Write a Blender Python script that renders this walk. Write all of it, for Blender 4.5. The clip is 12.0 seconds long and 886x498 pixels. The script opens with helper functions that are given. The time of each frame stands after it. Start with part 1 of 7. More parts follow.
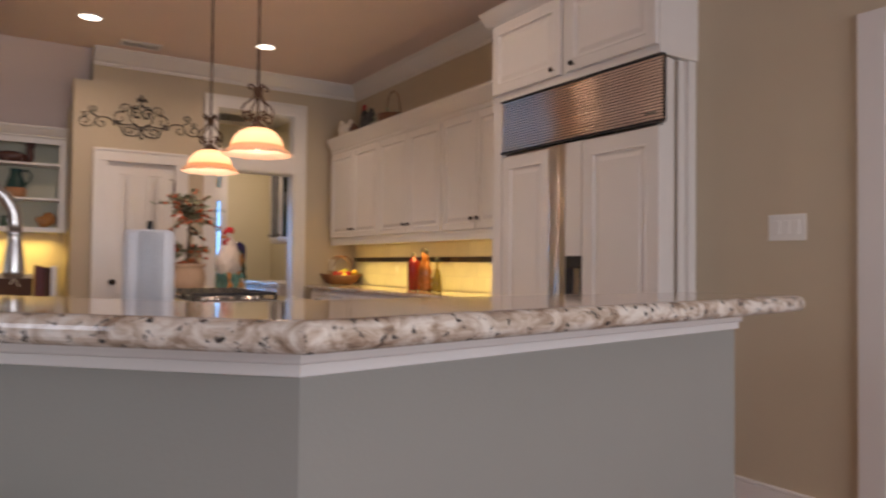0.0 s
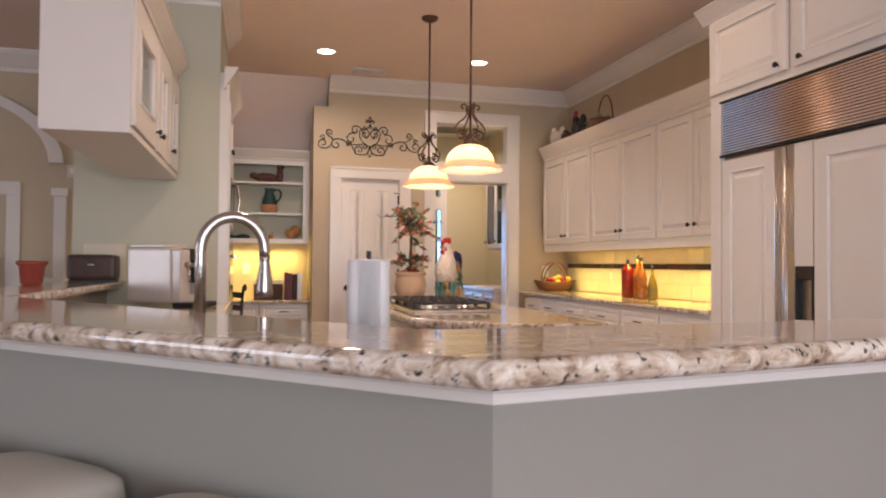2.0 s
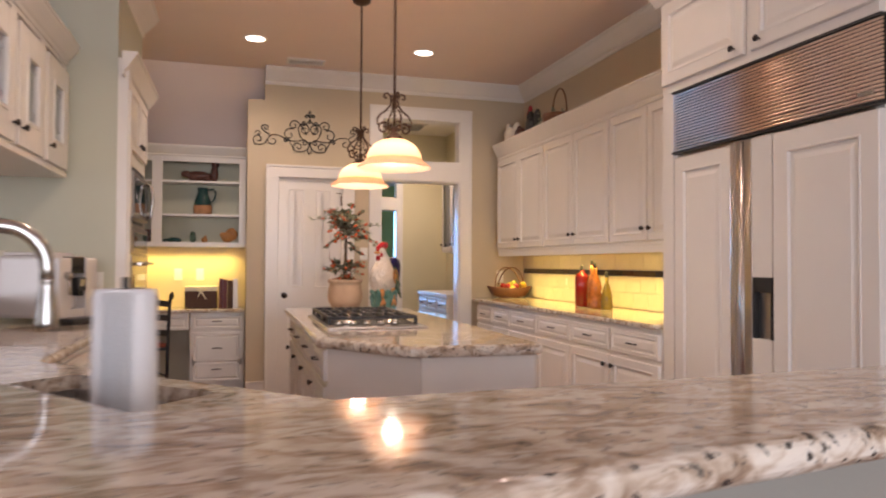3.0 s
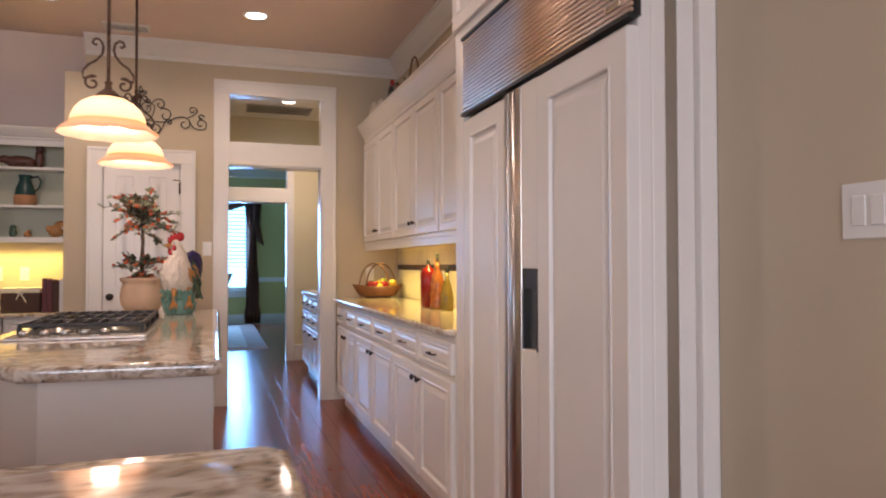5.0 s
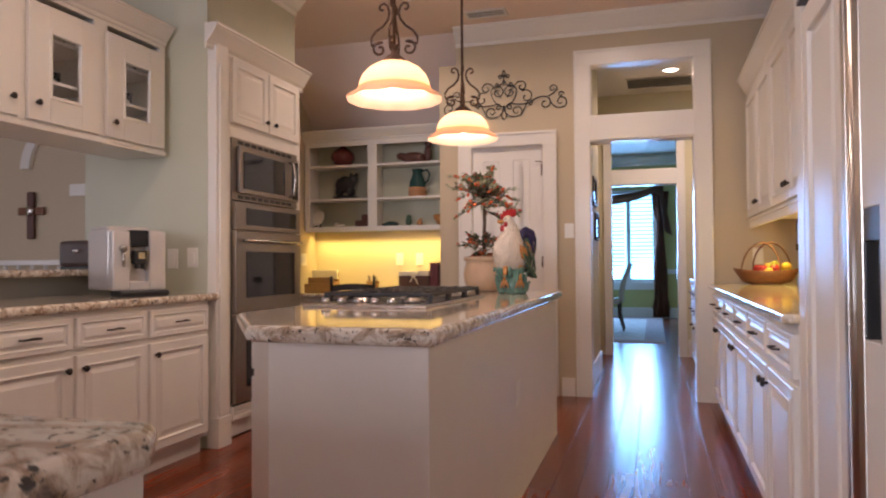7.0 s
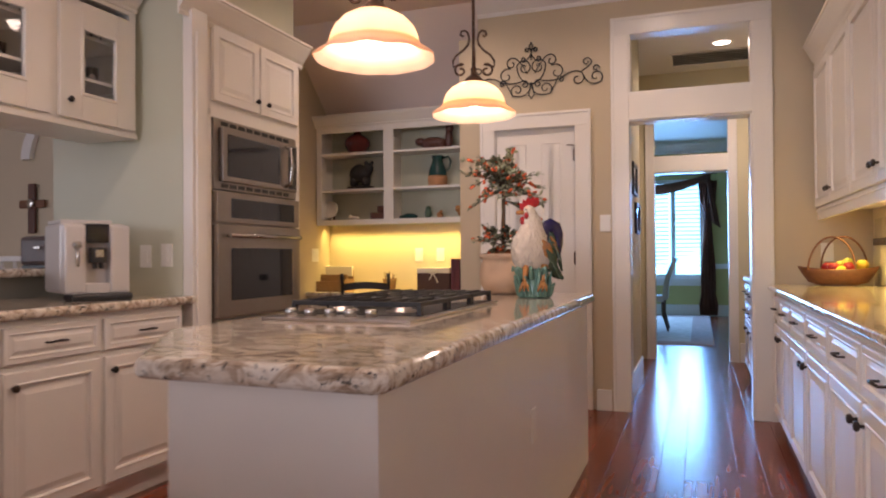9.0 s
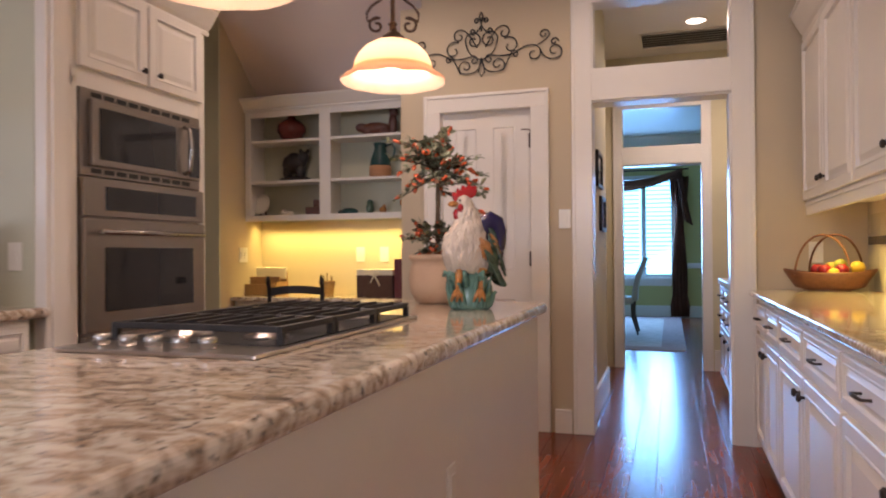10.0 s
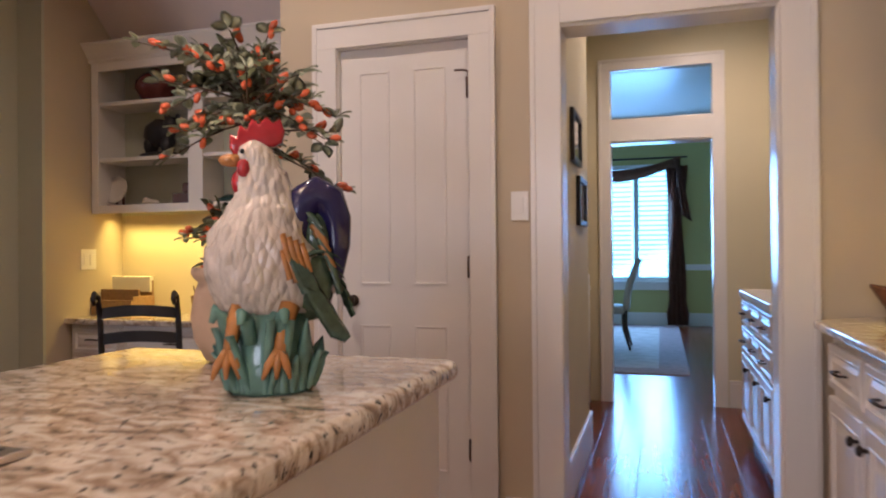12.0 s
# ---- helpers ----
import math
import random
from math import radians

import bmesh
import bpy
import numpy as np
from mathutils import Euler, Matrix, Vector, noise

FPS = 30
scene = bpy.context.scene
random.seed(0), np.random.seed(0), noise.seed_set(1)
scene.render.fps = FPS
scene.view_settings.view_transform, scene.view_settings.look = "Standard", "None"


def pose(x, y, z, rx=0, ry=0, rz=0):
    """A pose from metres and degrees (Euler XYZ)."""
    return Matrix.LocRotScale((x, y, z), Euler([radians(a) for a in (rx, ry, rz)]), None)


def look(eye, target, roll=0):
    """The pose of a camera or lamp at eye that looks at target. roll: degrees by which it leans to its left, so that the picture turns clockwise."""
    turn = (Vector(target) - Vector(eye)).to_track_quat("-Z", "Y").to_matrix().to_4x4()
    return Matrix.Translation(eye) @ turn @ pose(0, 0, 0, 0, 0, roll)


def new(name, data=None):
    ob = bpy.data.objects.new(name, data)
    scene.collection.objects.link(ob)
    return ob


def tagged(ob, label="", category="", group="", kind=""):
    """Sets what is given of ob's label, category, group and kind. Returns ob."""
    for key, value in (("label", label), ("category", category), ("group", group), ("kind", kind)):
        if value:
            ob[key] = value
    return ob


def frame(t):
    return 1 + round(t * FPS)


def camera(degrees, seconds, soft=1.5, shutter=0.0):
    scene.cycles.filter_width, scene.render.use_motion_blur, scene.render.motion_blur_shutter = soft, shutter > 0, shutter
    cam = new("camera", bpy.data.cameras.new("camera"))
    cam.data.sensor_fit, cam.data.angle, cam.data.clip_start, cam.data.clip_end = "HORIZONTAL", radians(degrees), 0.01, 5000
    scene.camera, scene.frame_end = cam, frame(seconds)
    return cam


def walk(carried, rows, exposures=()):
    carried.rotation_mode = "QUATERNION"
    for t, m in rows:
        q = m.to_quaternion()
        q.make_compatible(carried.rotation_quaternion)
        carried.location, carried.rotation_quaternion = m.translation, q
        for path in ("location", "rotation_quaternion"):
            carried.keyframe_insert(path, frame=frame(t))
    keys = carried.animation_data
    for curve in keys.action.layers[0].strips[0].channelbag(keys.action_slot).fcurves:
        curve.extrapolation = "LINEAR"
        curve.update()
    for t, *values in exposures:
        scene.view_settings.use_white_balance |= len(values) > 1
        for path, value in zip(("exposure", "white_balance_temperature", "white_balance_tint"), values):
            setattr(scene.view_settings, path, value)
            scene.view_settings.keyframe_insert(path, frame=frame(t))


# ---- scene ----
cam = camera(64.4, 12.0, soft=2.0, shutter=0.5)
PATH = [
    (0, (0.56, 0.63, 1.14), (1.625, 2.323, 1.186), 0.6),
    (0.5, (0.523, 0.533, 1.163), (1.332, 2.362, 1.209), 0.5),
    (1, (0.481, 0.428, 1.178), (1.101, 2.329, 1.222), 0.5),
    (1.5, (0.491, 0.45, 1.188), (1.018, 2.378, 1.234), 0.5),
    (2, (0.575, 0.554, 1.196), (1.079, 2.488, 1.24), 0.4),
    (2.5, (0.769, 0.755, 1.25), (1.298, 2.683, 1.295), 0.3),
    (3, (1.005, 0.94, 1.251), (1.567, 2.859, 1.295), 0.3),
    (3.5, (1.322, 1.107, 1.269), (1.98, 2.995, 1.314), 0.2),
    (3.7, (1.392, 1.133, 1.25), (2.134, 2.99, 1.294), 0.0),
    (5.5, (2.585, 1.518, 1.209), (2.987, 3.477, 1.247), -0.3),
    (6, (2.749, 1.667, 1.185), (2.687, 3.666, 1.218), -0.6),
    (6.5, (2.805, 1.883, 1.129), (2.389, 3.838, 1.179), -0.4),
    (7, (2.857, 1.944, 1.088), (2.284, 3.859, 1.13), -0.4),
    (7.2, (2.871, 1.962, 1.067), (2.261, 3.866, 1.114), -0.3),
    (9, (2.832, 2.584, 1.117), (2.148, 4.464, 1.139), -0.4),
    (9.5, (2.829, 2.942, 1.137), (2.187, 4.836, 1.155), -0.3),
    (10, (2.828, 3.298, 1.131), (2.214, 5.201, 1.147), -0.4),
    (10.5, (2.857, 3.7, 1.145), (2.285, 5.616, 1.164), -0.4),
    (11, (2.86, 4.103, 1.146), (2.33, 6.031, 1.163), -0.5),
    (11.5, (2.825, 4.51, 1.144), (2.303, 6.441, 1.159), -0.5),
    (12, (2.751, 4.903, 1.161), (2.159, 6.814, 1.172), -0.5),
]
walk(cam, [(t, look(eye, target, roll)) for t, eye, target, roll in PATH],
     exposures=[(0, -0.62, 6500, 22), (0.8, -0.35, 6500, 22), (1.6, -0.07, 6500, 22), (3.7, -0.07, 6450, 22), (5.5, -0.22, 6250, 23), (7, -0.22, 6350, 25), (9, -0.24, 6300, 25), (12, -0.31, 6050, 24)])

# ---- light ----
world = bpy.data.worlds.new("world")
scene.world = world
world.use_nodes = True
wn = world.node_tree
sky = wn.nodes.new("ShaderNodeTexSky")
sky.sky_type, sky.sun_disc = "NISHITA", False
sky.sun_elevation, sky.sun_rotation = radians(38), radians(200)
wn.links.new(sky.outputs[0], wn.nodes["Background"].inputs[0])
wn.nodes["Background"].inputs[1].default_value = 0.12

sun = new("sun", bpy.data.lights.new("sun", "SUN"))
sun.data.energy, sun.data.angle, sun.data.color = 1.2, radians(10), (1.0, 0.95, 0.88)
sun.matrix_basis = look((0, 0, 9), (3, 4, 4))


def area_lamp(name, eye, target, size_x, size_y, watts, colour):
    ob = new(name, bpy.data.lights.new(name, "AREA"))
    ob.data.shape, ob.data.size, ob.data.size_y = "RECTANGLE", size_x, size_y
    ob.data.energy, ob.data.color = watts, colour
    ob.matrix_basis = look(eye, target)
    return ob


def point_lamp(name, at, watts, colour, radius=0.03):
    ob = new(name, bpy.data.lights.new(name, "POINT"))
    ob.data.energy, ob.data.color, ob.data.shadow_soft_size = watts, colour, radius
    ob.location = at
    return ob


def spot_lamp(name, at, watts, colour, cone=130):
    ob = new(name, bpy.data.lights.new(name, "SPOT"))
    ob.data.energy, ob.data.color, ob.data.spot_size, ob.data.spot_blend = watts, colour, radians(cone), 0.8
    ob.data.shadow_soft_size = 0.06
    ob.location = at
    return ob


DAY = (0.84, 0.92, 1.0)
WARM = (1.0, 0.80, 0.61)
YELLOW = (1.0, 0.76, 0.19)
# daylight in the openings of the windows
area_lamp("south_window_light", (1.3, -3.4, 1.6), (1.0, 2, 1.2), 3.2, 1.9, 190, DAY)
area_lamp("west_window_light", (-6.3, 2.0, 1.6), (0, 3.0, 1.2), 2.6, 1.9, 80, DAY)
area_lamp("dining_window_light", (2.1, 16.3, 1.6), (2.6, 9, 0.3), 1.7, 1.8, 185, (0.20, 0.52, 1.0))
# lamps under the wall cabinets and the shelves
area_lamp("counter_strip_light", (3.66, 5.95, 1.33), (3.70, 5.95, 0), 3.2, 0.06, 17, YELLOW).data.spread = radians(115)
area_lamp("desk_strip_light", (0.27, 8.42, 1.405), (0.27, 8.52, 0.5), 1.45, 0.06, 10, YELLOW).data.spread = radians(110)
# pendants and downlights; the two at y 4.15 are added fill, out of view
for py in (4.70, 5.80):
    point_lamp("pendant_light", (1.825, py, 1.84), 9, WARM, 0.05)
for cx, cy, watts in ((2.55, 6.85, 40), (1.13, 6.88, 58), (2.55, 4.15, 24), (1.13, 4.15, 60)):
    spot_lamp("downlight_near_two_added", (cx, cy, 3.08), watts, WARM, 160)
spot_lamp("hall_downlight", (3.05, 9.52, 3.02), 80, WARM, 160)


# ---- materials ----
def material(name, colour, rough=0.5, metal=0.0, vary=0.06, scale=6.0, bump=0.02, bump_scale=60.0, spec=0.5, coat=0.0, random_tint=0.0):
    m = bpy.data.materials.new(name)
    m.use_nodes = True
    t = m.node_tree
    p = t.nodes["Principled BSDF"]
    p.inputs["Roughness"].default_value, p.inputs["Metallic"].default_value = rough, metal
    p.inputs["Specular IOR Level"].default_value, p.inputs["Coat Weight"].default_value = spec, coat
    p.inputs["Coat Roughness"].default_value = 0.06
    co = t.nodes.new("ShaderNodeTexCoord")
    n1 = t.nodes.new("ShaderNodeTexNoise")
    n1.inputs["Scale"].default_value, n1.inputs["Detail"].default_value = scale, 5
    t.links.new(co.outputs["Object"], n1.inputs["Vector"])
    r = t.nodes.new("ShaderNodeMapRange")
    r.inputs["To Min"].default_value, r.inputs["To Max"].default_value = 1 - vary, 1 + vary
    t.links.new(n1.outputs["Fac"], r.inputs["Value"])
    v = t.nodes.new("ShaderNodeHueSaturation")
    v.inputs["Color"].default_value = (*colour, 1)
    t.links.new(r.outputs[0], v.inputs["Value"])
    if random_tint:
        info = t.nodes.new("ShaderNodeObjectInfo")
        r2 = t.nodes.new("ShaderNodeMapRange")
        r2.inputs["To Min"].default_value, r2.inputs["To Max"].default_value = 1 - random_tint, 1 + random_tint
        t.links.new(info.outputs["Random"], r2.inputs["Value"])
        mul = t.nodes.new("ShaderNodeMath")
        mul.operation = "MULTIPLY"
        t.links.new(r.outputs[0], mul.inputs[0])
        t.links.new(r2.outputs[0], mul.inputs[1])
        t.links.new(mul.outputs[0], v.inputs["Value"])
    t.links.new(v.outputs[0], p.inputs["Base Color"])
    if bump:
        n2 = t.nodes.new("ShaderNodeTexNoise")
        n2.inputs["Scale"].default_value, n2.inputs["Detail"].default_value = bump_scale, 4
        t.links.new(co.outputs["Object"], n2.inputs["Vector"])
        b = t.nodes.new("ShaderNodeBump")
        b.inputs["Strength"].default_value, b.inputs["Distance"].default_value = min(1, bump * 10), 0.002
        t.links.new(n2.outputs["Fac"], b.inputs["Height"])
        t.links.new(b.outputs[0], p.inputs["Normal"])
    return m


def glow(name, colour, strength):
    m = bpy.data.materials.new(name)
    m.use_nodes = True
    p = m.node_tree.nodes["Principled BSDF"]
    p.inputs["Base Color"].default_value = (*colour, 1)
    p.inputs["Emission Color"].default_value, p.inputs["Emission Strength"].default_value = (*colour, 1), strength
    return m


def ramp_node(t, stops):
    r = t.nodes.new("ShaderNodeValToRGB")
    e = r.color_ramp.elements
    while len(e) < len(stops):
        e.new(0.5)
    for el, (pos, col) in zip(e, stops):
        el.position, el.color = pos, (*col, 1)
    return r


def granite_material():
    """Polished cream granite with tan drifts and dark flecks."""
    m = material("granite", (0.5, 0.4, 0.3), rough=0.085, bump=0.0, spec=0.5, coat=0.35)
    t = m.node_tree
    p = t.nodes["Principled BSDF"]
    co = t.nodes.new("ShaderNodeTexCoord")
    stretch = t.nodes.new("ShaderNodeMapping")
    stretch.inputs["Scale"].default_value = (0.75, 1.5, 1.2)
    stretch.inputs["Rotation"].default_value = (0, 0, 0.5)
    t.links.new(co.outputs["Object"], stretch.inputs["Vector"])
    a = t.nodes.new("ShaderNodeTexNoise")
    a.inputs["Scale"].default_value, a.inputs["Detail"].default_value, a.inputs["Roughness"].default_value = 19, 8, 0.66
    a.inputs["Distortion"].default_value = 0.8
    t.links.new(stretch.outputs[0], a.inputs["Vector"])
    ra = ramp_node(t, [(0.30, (0.13, 0.10, 0.08)), (0.40, (0.36, 0.26, 0.18)), (0.49, (0.60, 0.50, 0.39)), (0.58, (0.80, 0.74, 0.64))])
    t.links.new(a.outputs["Fac"], ra.inputs[0])
    b = t.nodes.new("ShaderNodeTexNoise")
    b.inputs["Scale"].default_value, b.inputs["Detail"].default_value, b.inputs["Roughness"].default_value = 55, 4, 0.62
    t.links.new(co.outputs["Object"], b.inputs["Vector"])
    rb = ramp_node(t, [(0.36, (1, 1, 1)), (0.42, (0, 0, 0))])
    t.links.new(b.outputs["Fac"], rb.inputs[0])
    mix = t.nodes.new("ShaderNodeMix")
    mix.data_type = "RGBA"
    t.links.new(rb.outputs[0], mix.inputs[0])
    t.links.new(ra.outputs[0], mix.inputs[6])
    mix.inputs[7].default_value = (0.06, 0.055, 0.05, 1)
    t.links.new(mix.outputs[2], p.inputs["Base Color"])
    return m


def wood_material(name, dark, light, rough=0.22, grain=(1.2, 14, 14)):
    m = material(name, dark, rough=rough, bump=0.01, bump_scale=90, random_tint=0.0)
    t = m.node_tree
    p = t.nodes["Principled BSDF"]
    co = t.nodes.new("ShaderNodeTexCoord")
    info = t.nodes.new("ShaderNodeObjectInfo")
    mp = t.nodes.new("ShaderNodeMapping")
    mp.inputs["Scale"].default_value = grain
    t.links.new(co.outputs["Object"], mp.inputs["Vector"])
    n = t.nodes.new("ShaderNodeTexNoise")
    n.noise_dimensions = "4D"
    n.inputs["Scale"].default_value, n.inputs["Detail"].default_value = 2.2, 7
    t.links.new(mp.outputs[0], n.inputs["Vector"])
    k = t.nodes.new("ShaderNodeMath")
    k.operation = "MULTIPLY"
    k.inputs[1].default_value = 40
    t.links.new(info.outputs["Random"], k.inputs[0])
    t.links.new(k.outputs[0], n.inputs["W"])
    r = ramp_node(t, [(0.3, dark), (0.7, light)])
    t.links.new(n.outputs["Fac"], r.inputs[0])
    h = t.nodes.new("ShaderNodeHueSaturation")
    mr = t.nodes.new("ShaderNodeMapRange")
    mr.inputs["To Min"].default_value, mr.inputs["To Max"].default_value = 0.72, 1.25
    t.links.new(info.outputs["Random"], mr.inputs["Value"])
    t.links.new(mr.outputs[0], h.inputs["Value"])
    t.links.new(r.outputs[0], h.inputs["Color"])
    t.links.new(h.outputs[0], p.inputs["Base Color"])
    return m


def glass_material(name, colour=(1, 1, 1), rough=0.0):
    m = bpy.data.materials.new(name)
    m.use_nodes = True
    p = m.node_tree.nodes["Principled BSDF"]
    p.inputs["Base Color"].default_value = (*colour, 1)
    p.inputs["Roughness"].default_value, p.inputs["Transmission Weight"].default_value, p.inputs["IOR"].default_value = rough, 1.0, 1.45
    return m


def shade_material():
    """Frosted amber glass; the bulb shining through it is partly painted in as emission."""
    m = bpy.data.materials.new("shade_glass")
    m.use_nodes = True
    t = m.node_tree
    p = t.nodes["Principled BSDF"]
    p.inputs["Base Color"].default_value = (0.9, 0.75, 0.6, 1)
    p.inputs["Roughness"].default_value = 0.3
    tr = t.nodes.new("ShaderNodeBsdfTranslucent")
    tr.inputs["Color"].default_value = (1.0, 0.80, 0.62, 1)
    co = t.nodes.new("ShaderNodeTexCoord")
    sx = t.nodes.new("ShaderNodeSeparateXYZ")
    t.links.new(co.outputs["Object"], sx.inputs[0])
    mr = t.nodes.new("ShaderNodeMapRange")
    mr.inputs["From Min"].default_value, mr.inputs["From Max"].default_value = 0.0, 0.17
    t.links.new(sx.outputs[2], mr.inputs[0])
    # amber rim and line, then the bulb's hot dome painted in by height
    rp = ramp_node(t, [(0.0, (0.72, 0.44, 0.24)), (0.20, (0.76, 0.47, 0.25)), (0.27, (0.66, 0.31, 0.08)), (0.34, (1.0, 0.82, 0.58)), (0.70, (1.0, 0.88, 0.70)), (0.95, (1.0, 0.74, 0.45))])
    t.links.new(mr.outputs[0], rp.inputs[0])
    p.inputs["Emission Strength"].default_value = 0.62
    t.links.new(rp.outputs[0], p.inputs["Emission Color"])
    t.links.new(rp.outputs[0], tr.inputs["Color"])
    mx = t.nodes.new("ShaderNodeMixShader")
    mx.inputs[0].default_value = 0.55
    t.links.new(p.outputs[0], mx.inputs[1])
    t.links.new(tr.outputs[0], mx.inputs[2])
    t.links.new(mx.outputs[0], t.nodes["Material Output"].inputs[0])
    return m


WHITE = material("white_paint", (0.80, 0.76, 0.70), rough=0.32, vary=0.03, bump=0.006, bump_scale=25)
TRIM = material("trim_paint", (0.80, 0.77, 0.72), rough=0.28, vary=0.03, bump=0.006, bump_scale=25)
BEIGE = material("beige_wall_paint", (0.56, 0.47, 0.33), rough=0.6, vary=0.05, scale=3, bump=0.02, bump_scale=120)
BARPAINT = material("bar_wall_paint", (0.32, 0.315, 0.275), rough=0.55, vary=0.04, scale=3, bump=0.02, bump_scale=120)
HALLPAINT = material("pale_yellow_wall_paint", (0.66, 0.60, 0.41), rough=0.6, vary=0.05, scale=3, bump=0.02, bump_scale=120)
SAGE = material("sage_wall_paint", (0.53, 0.53, 0.41), rough=0.6, vary=0.05, scale=3, bump=0.02, bump_scale=120)
OLIVE = material("olive_wall_paint", (0.56, 0.50, 0.19), rough=0.6, vary=0.05, scale=3, bump=0.02, bump_scale=120)
CEIL = material("ceiling_paint", (0.84, 0.71, 0.64), rough=0.75, vary=0.04, scale=2, bump=0.04, bump_scale=160)
GRANITE = granite_material()
FLOORWOOD = wood_material("cherry_floor_wood", (0.11, 0.020, 0.007), (0.26, 0.055, 0.018), rough=0.22, grain=(14, 1.2, 14))
BRONZE = material("dark_bronze", (0.045, 0.035, 0.03), rough=0.4, metal=0.7, vary=0.2, bump=0.02)
RUST = material("rubbed_bronze", (0.10, 0.055, 0.035), rough=0.5, metal=0.5, vary=0.35, scale=30, bump=0.05)
STEEL = material("brushed_steel", (0.56, 0.53, 0.50), rough=0.28, metal=1.0, vary=0.05, scale=30, bump=0.01, bump_scale=200)
CHROME = material("satin_nickel", (0.50, 0.48, 0.45), rough=0.26, metal=1.0, vary=0.03, bump=0)
COPPERY = material("warm_steel_louvre", (0.84, 0.66, 0.52), rough=0.36, metal=1.0, vary=0.05, bump=0)
OVENSTEEL = material("warm_oven_steel", (0.34, 0.305, 0.275), rough=0.3, metal=1.0, vary=0.06, scale=20, bump=0.01, bump_scale=200)
BLACKIRON = material("cast_iron", (0.022, 0.021, 0.022), rough=0.5, vary=0.2, bump=0.04, bump_scale=150)
BLACKGLASS = material("black_glass", (0.02, 0.02, 0.022), rough=0.05, vary=0.0, bump=0)
BLACK = material("black_plastic", (0.02, 0.02, 0.02), rough=0.35, bump=0.01)
PLATE = material("switch_plastic", (0.82, 0.80, 0.74), rough=0.3, vary=0.02, bump=0)
TILE = material("cream_tile", (0.74, 0.68, 0.52), rough=0.22, vary=0.05, scale=12, bump=0.02, bump_scale=40, random_tint=0.05)
DARKTILE = material("dark_accent_tile", (0.05, 0.035, 0.02), rough=0.2, vary=0.25, scale=20, bump=0.02, random_tint=0.3)
GROUT = material("grout", (0.62, 0.56, 0.44), rough=0.9, bump=0.05)
SEATLEATHER = material("ivory_leather", (0.62, 0.58, 0.50), rough=0.38, vary=0.06, scale=9, bump=0.04, bump_scale=90)
DARKWOOD = wood_material("dark_stained_wood", (0.03, 0.014, 0.009), (0.08, 0.035, 0.02), rough=0.3, grain=(8, 8, 1.5))
GLASS = glass_material("clear_glass")
SHADE = shade_material()
BULB = glow("bulb_glow", (1.0, 0.80, 0.52), 5)
CANGLOW = glow("downlight_glow", (1.0, 0.86, 0.66), 9)
DAYGLOW = glow("daylight_backdrop", (0.20, 0.56, 1.0), 5.5)


# ---- building helpers ----
def box(bm, x0, y0, z0, x1, y1, z1, bevel=0.0):
    """An axis-aligned block, with softened edges if bevel is given."""
    g = bmesh.ops.create_cube(bm, size=1)["verts"]
    bmesh.ops.scale(bm, vec=(abs(x1 - x0), abs(y1 - y0), abs(z1 - z0)), verts=g)
    bmesh.ops.translate(bm, vec=((x0 + x1) / 2, (y0 + y1) / 2, (z0 + z1) / 2), verts=g)
    if bevel:
        edges = list({e for v in g for e in v.link_edges})
        bmesh.ops.bevel(bm, geom=edges, offset=bevel, segments=2, affect="EDGES", profile=0.6)
    return bm


def blocks(*rows, bevel=0.0):
    bm = bmesh.new()
    for r in rows:
        box(bm, *r, bevel=bevel)
    return bm


def prism(points, z0, z1, bevel=0.0, segments=3):
    """An upright prism over a plan outline, its upper and lower rims rounded."""
    bm = bmesh.new()
    lo = [bm.verts.new((x, y, z0)) for x, y in points]
    hi = [bm.verts.new((x, y, z1)) for x, y in points]
    bottom, top = bm.faces.new(lo[::-1]), bm.faces.new(hi)
    n = len(points)
    for k in range(n):
        bm.faces.new((lo[k], lo[(k + 1) % n], hi[(k + 1) % n], hi[k]))
    bmesh.ops.recalc_face_normals(bm, faces=bm.faces)
    if bevel:
        edges = [e for e in bm.edges if all(abs(v.co.z - z0) < 1e-6 for v in e.verts) or all(abs(v.co.z - z1) < 1e-6 for v in e.verts)]
        bmesh.ops.bevel(bm, geom=edges, offset=bevel, segments=segments, affect="EDGES", profile=0.5)
    return bm


def lathe(profile, steps=28, centre=(0, 0, 0), wave=0.0, waves=0, cap=True):
    """A turned body from (radius, height) pairs; wave scallops the wide end."""
    bm = bmesh.new()
    rings = []
    for r, z in profile:
        ring = []
        for k in range(steps):
            a = 2 * math.pi * k / steps
            rr = r * (1 + wave * math.cos(waves * a)) if waves else r
            ring.append(bm.verts.new((centre[0] + rr * math.cos(a), centre[1] + rr * math.sin(a), centre[2] + z)))
        rings.append(ring)
    for a, b in zip(rings, rings[1:]):
        for k in range(steps):
            bm.faces.new((a[k], a[(k + 1) % steps], b[(k + 1) % steps], b[k]))
    if cap:
        for ring in (rings[0], rings[-1]):
            bm.faces.new(ring)
    bmesh.ops.recalc_face_normals(bm, faces=bm.faces)
    for f in bm.faces:
        f.smooth = True
    return bm


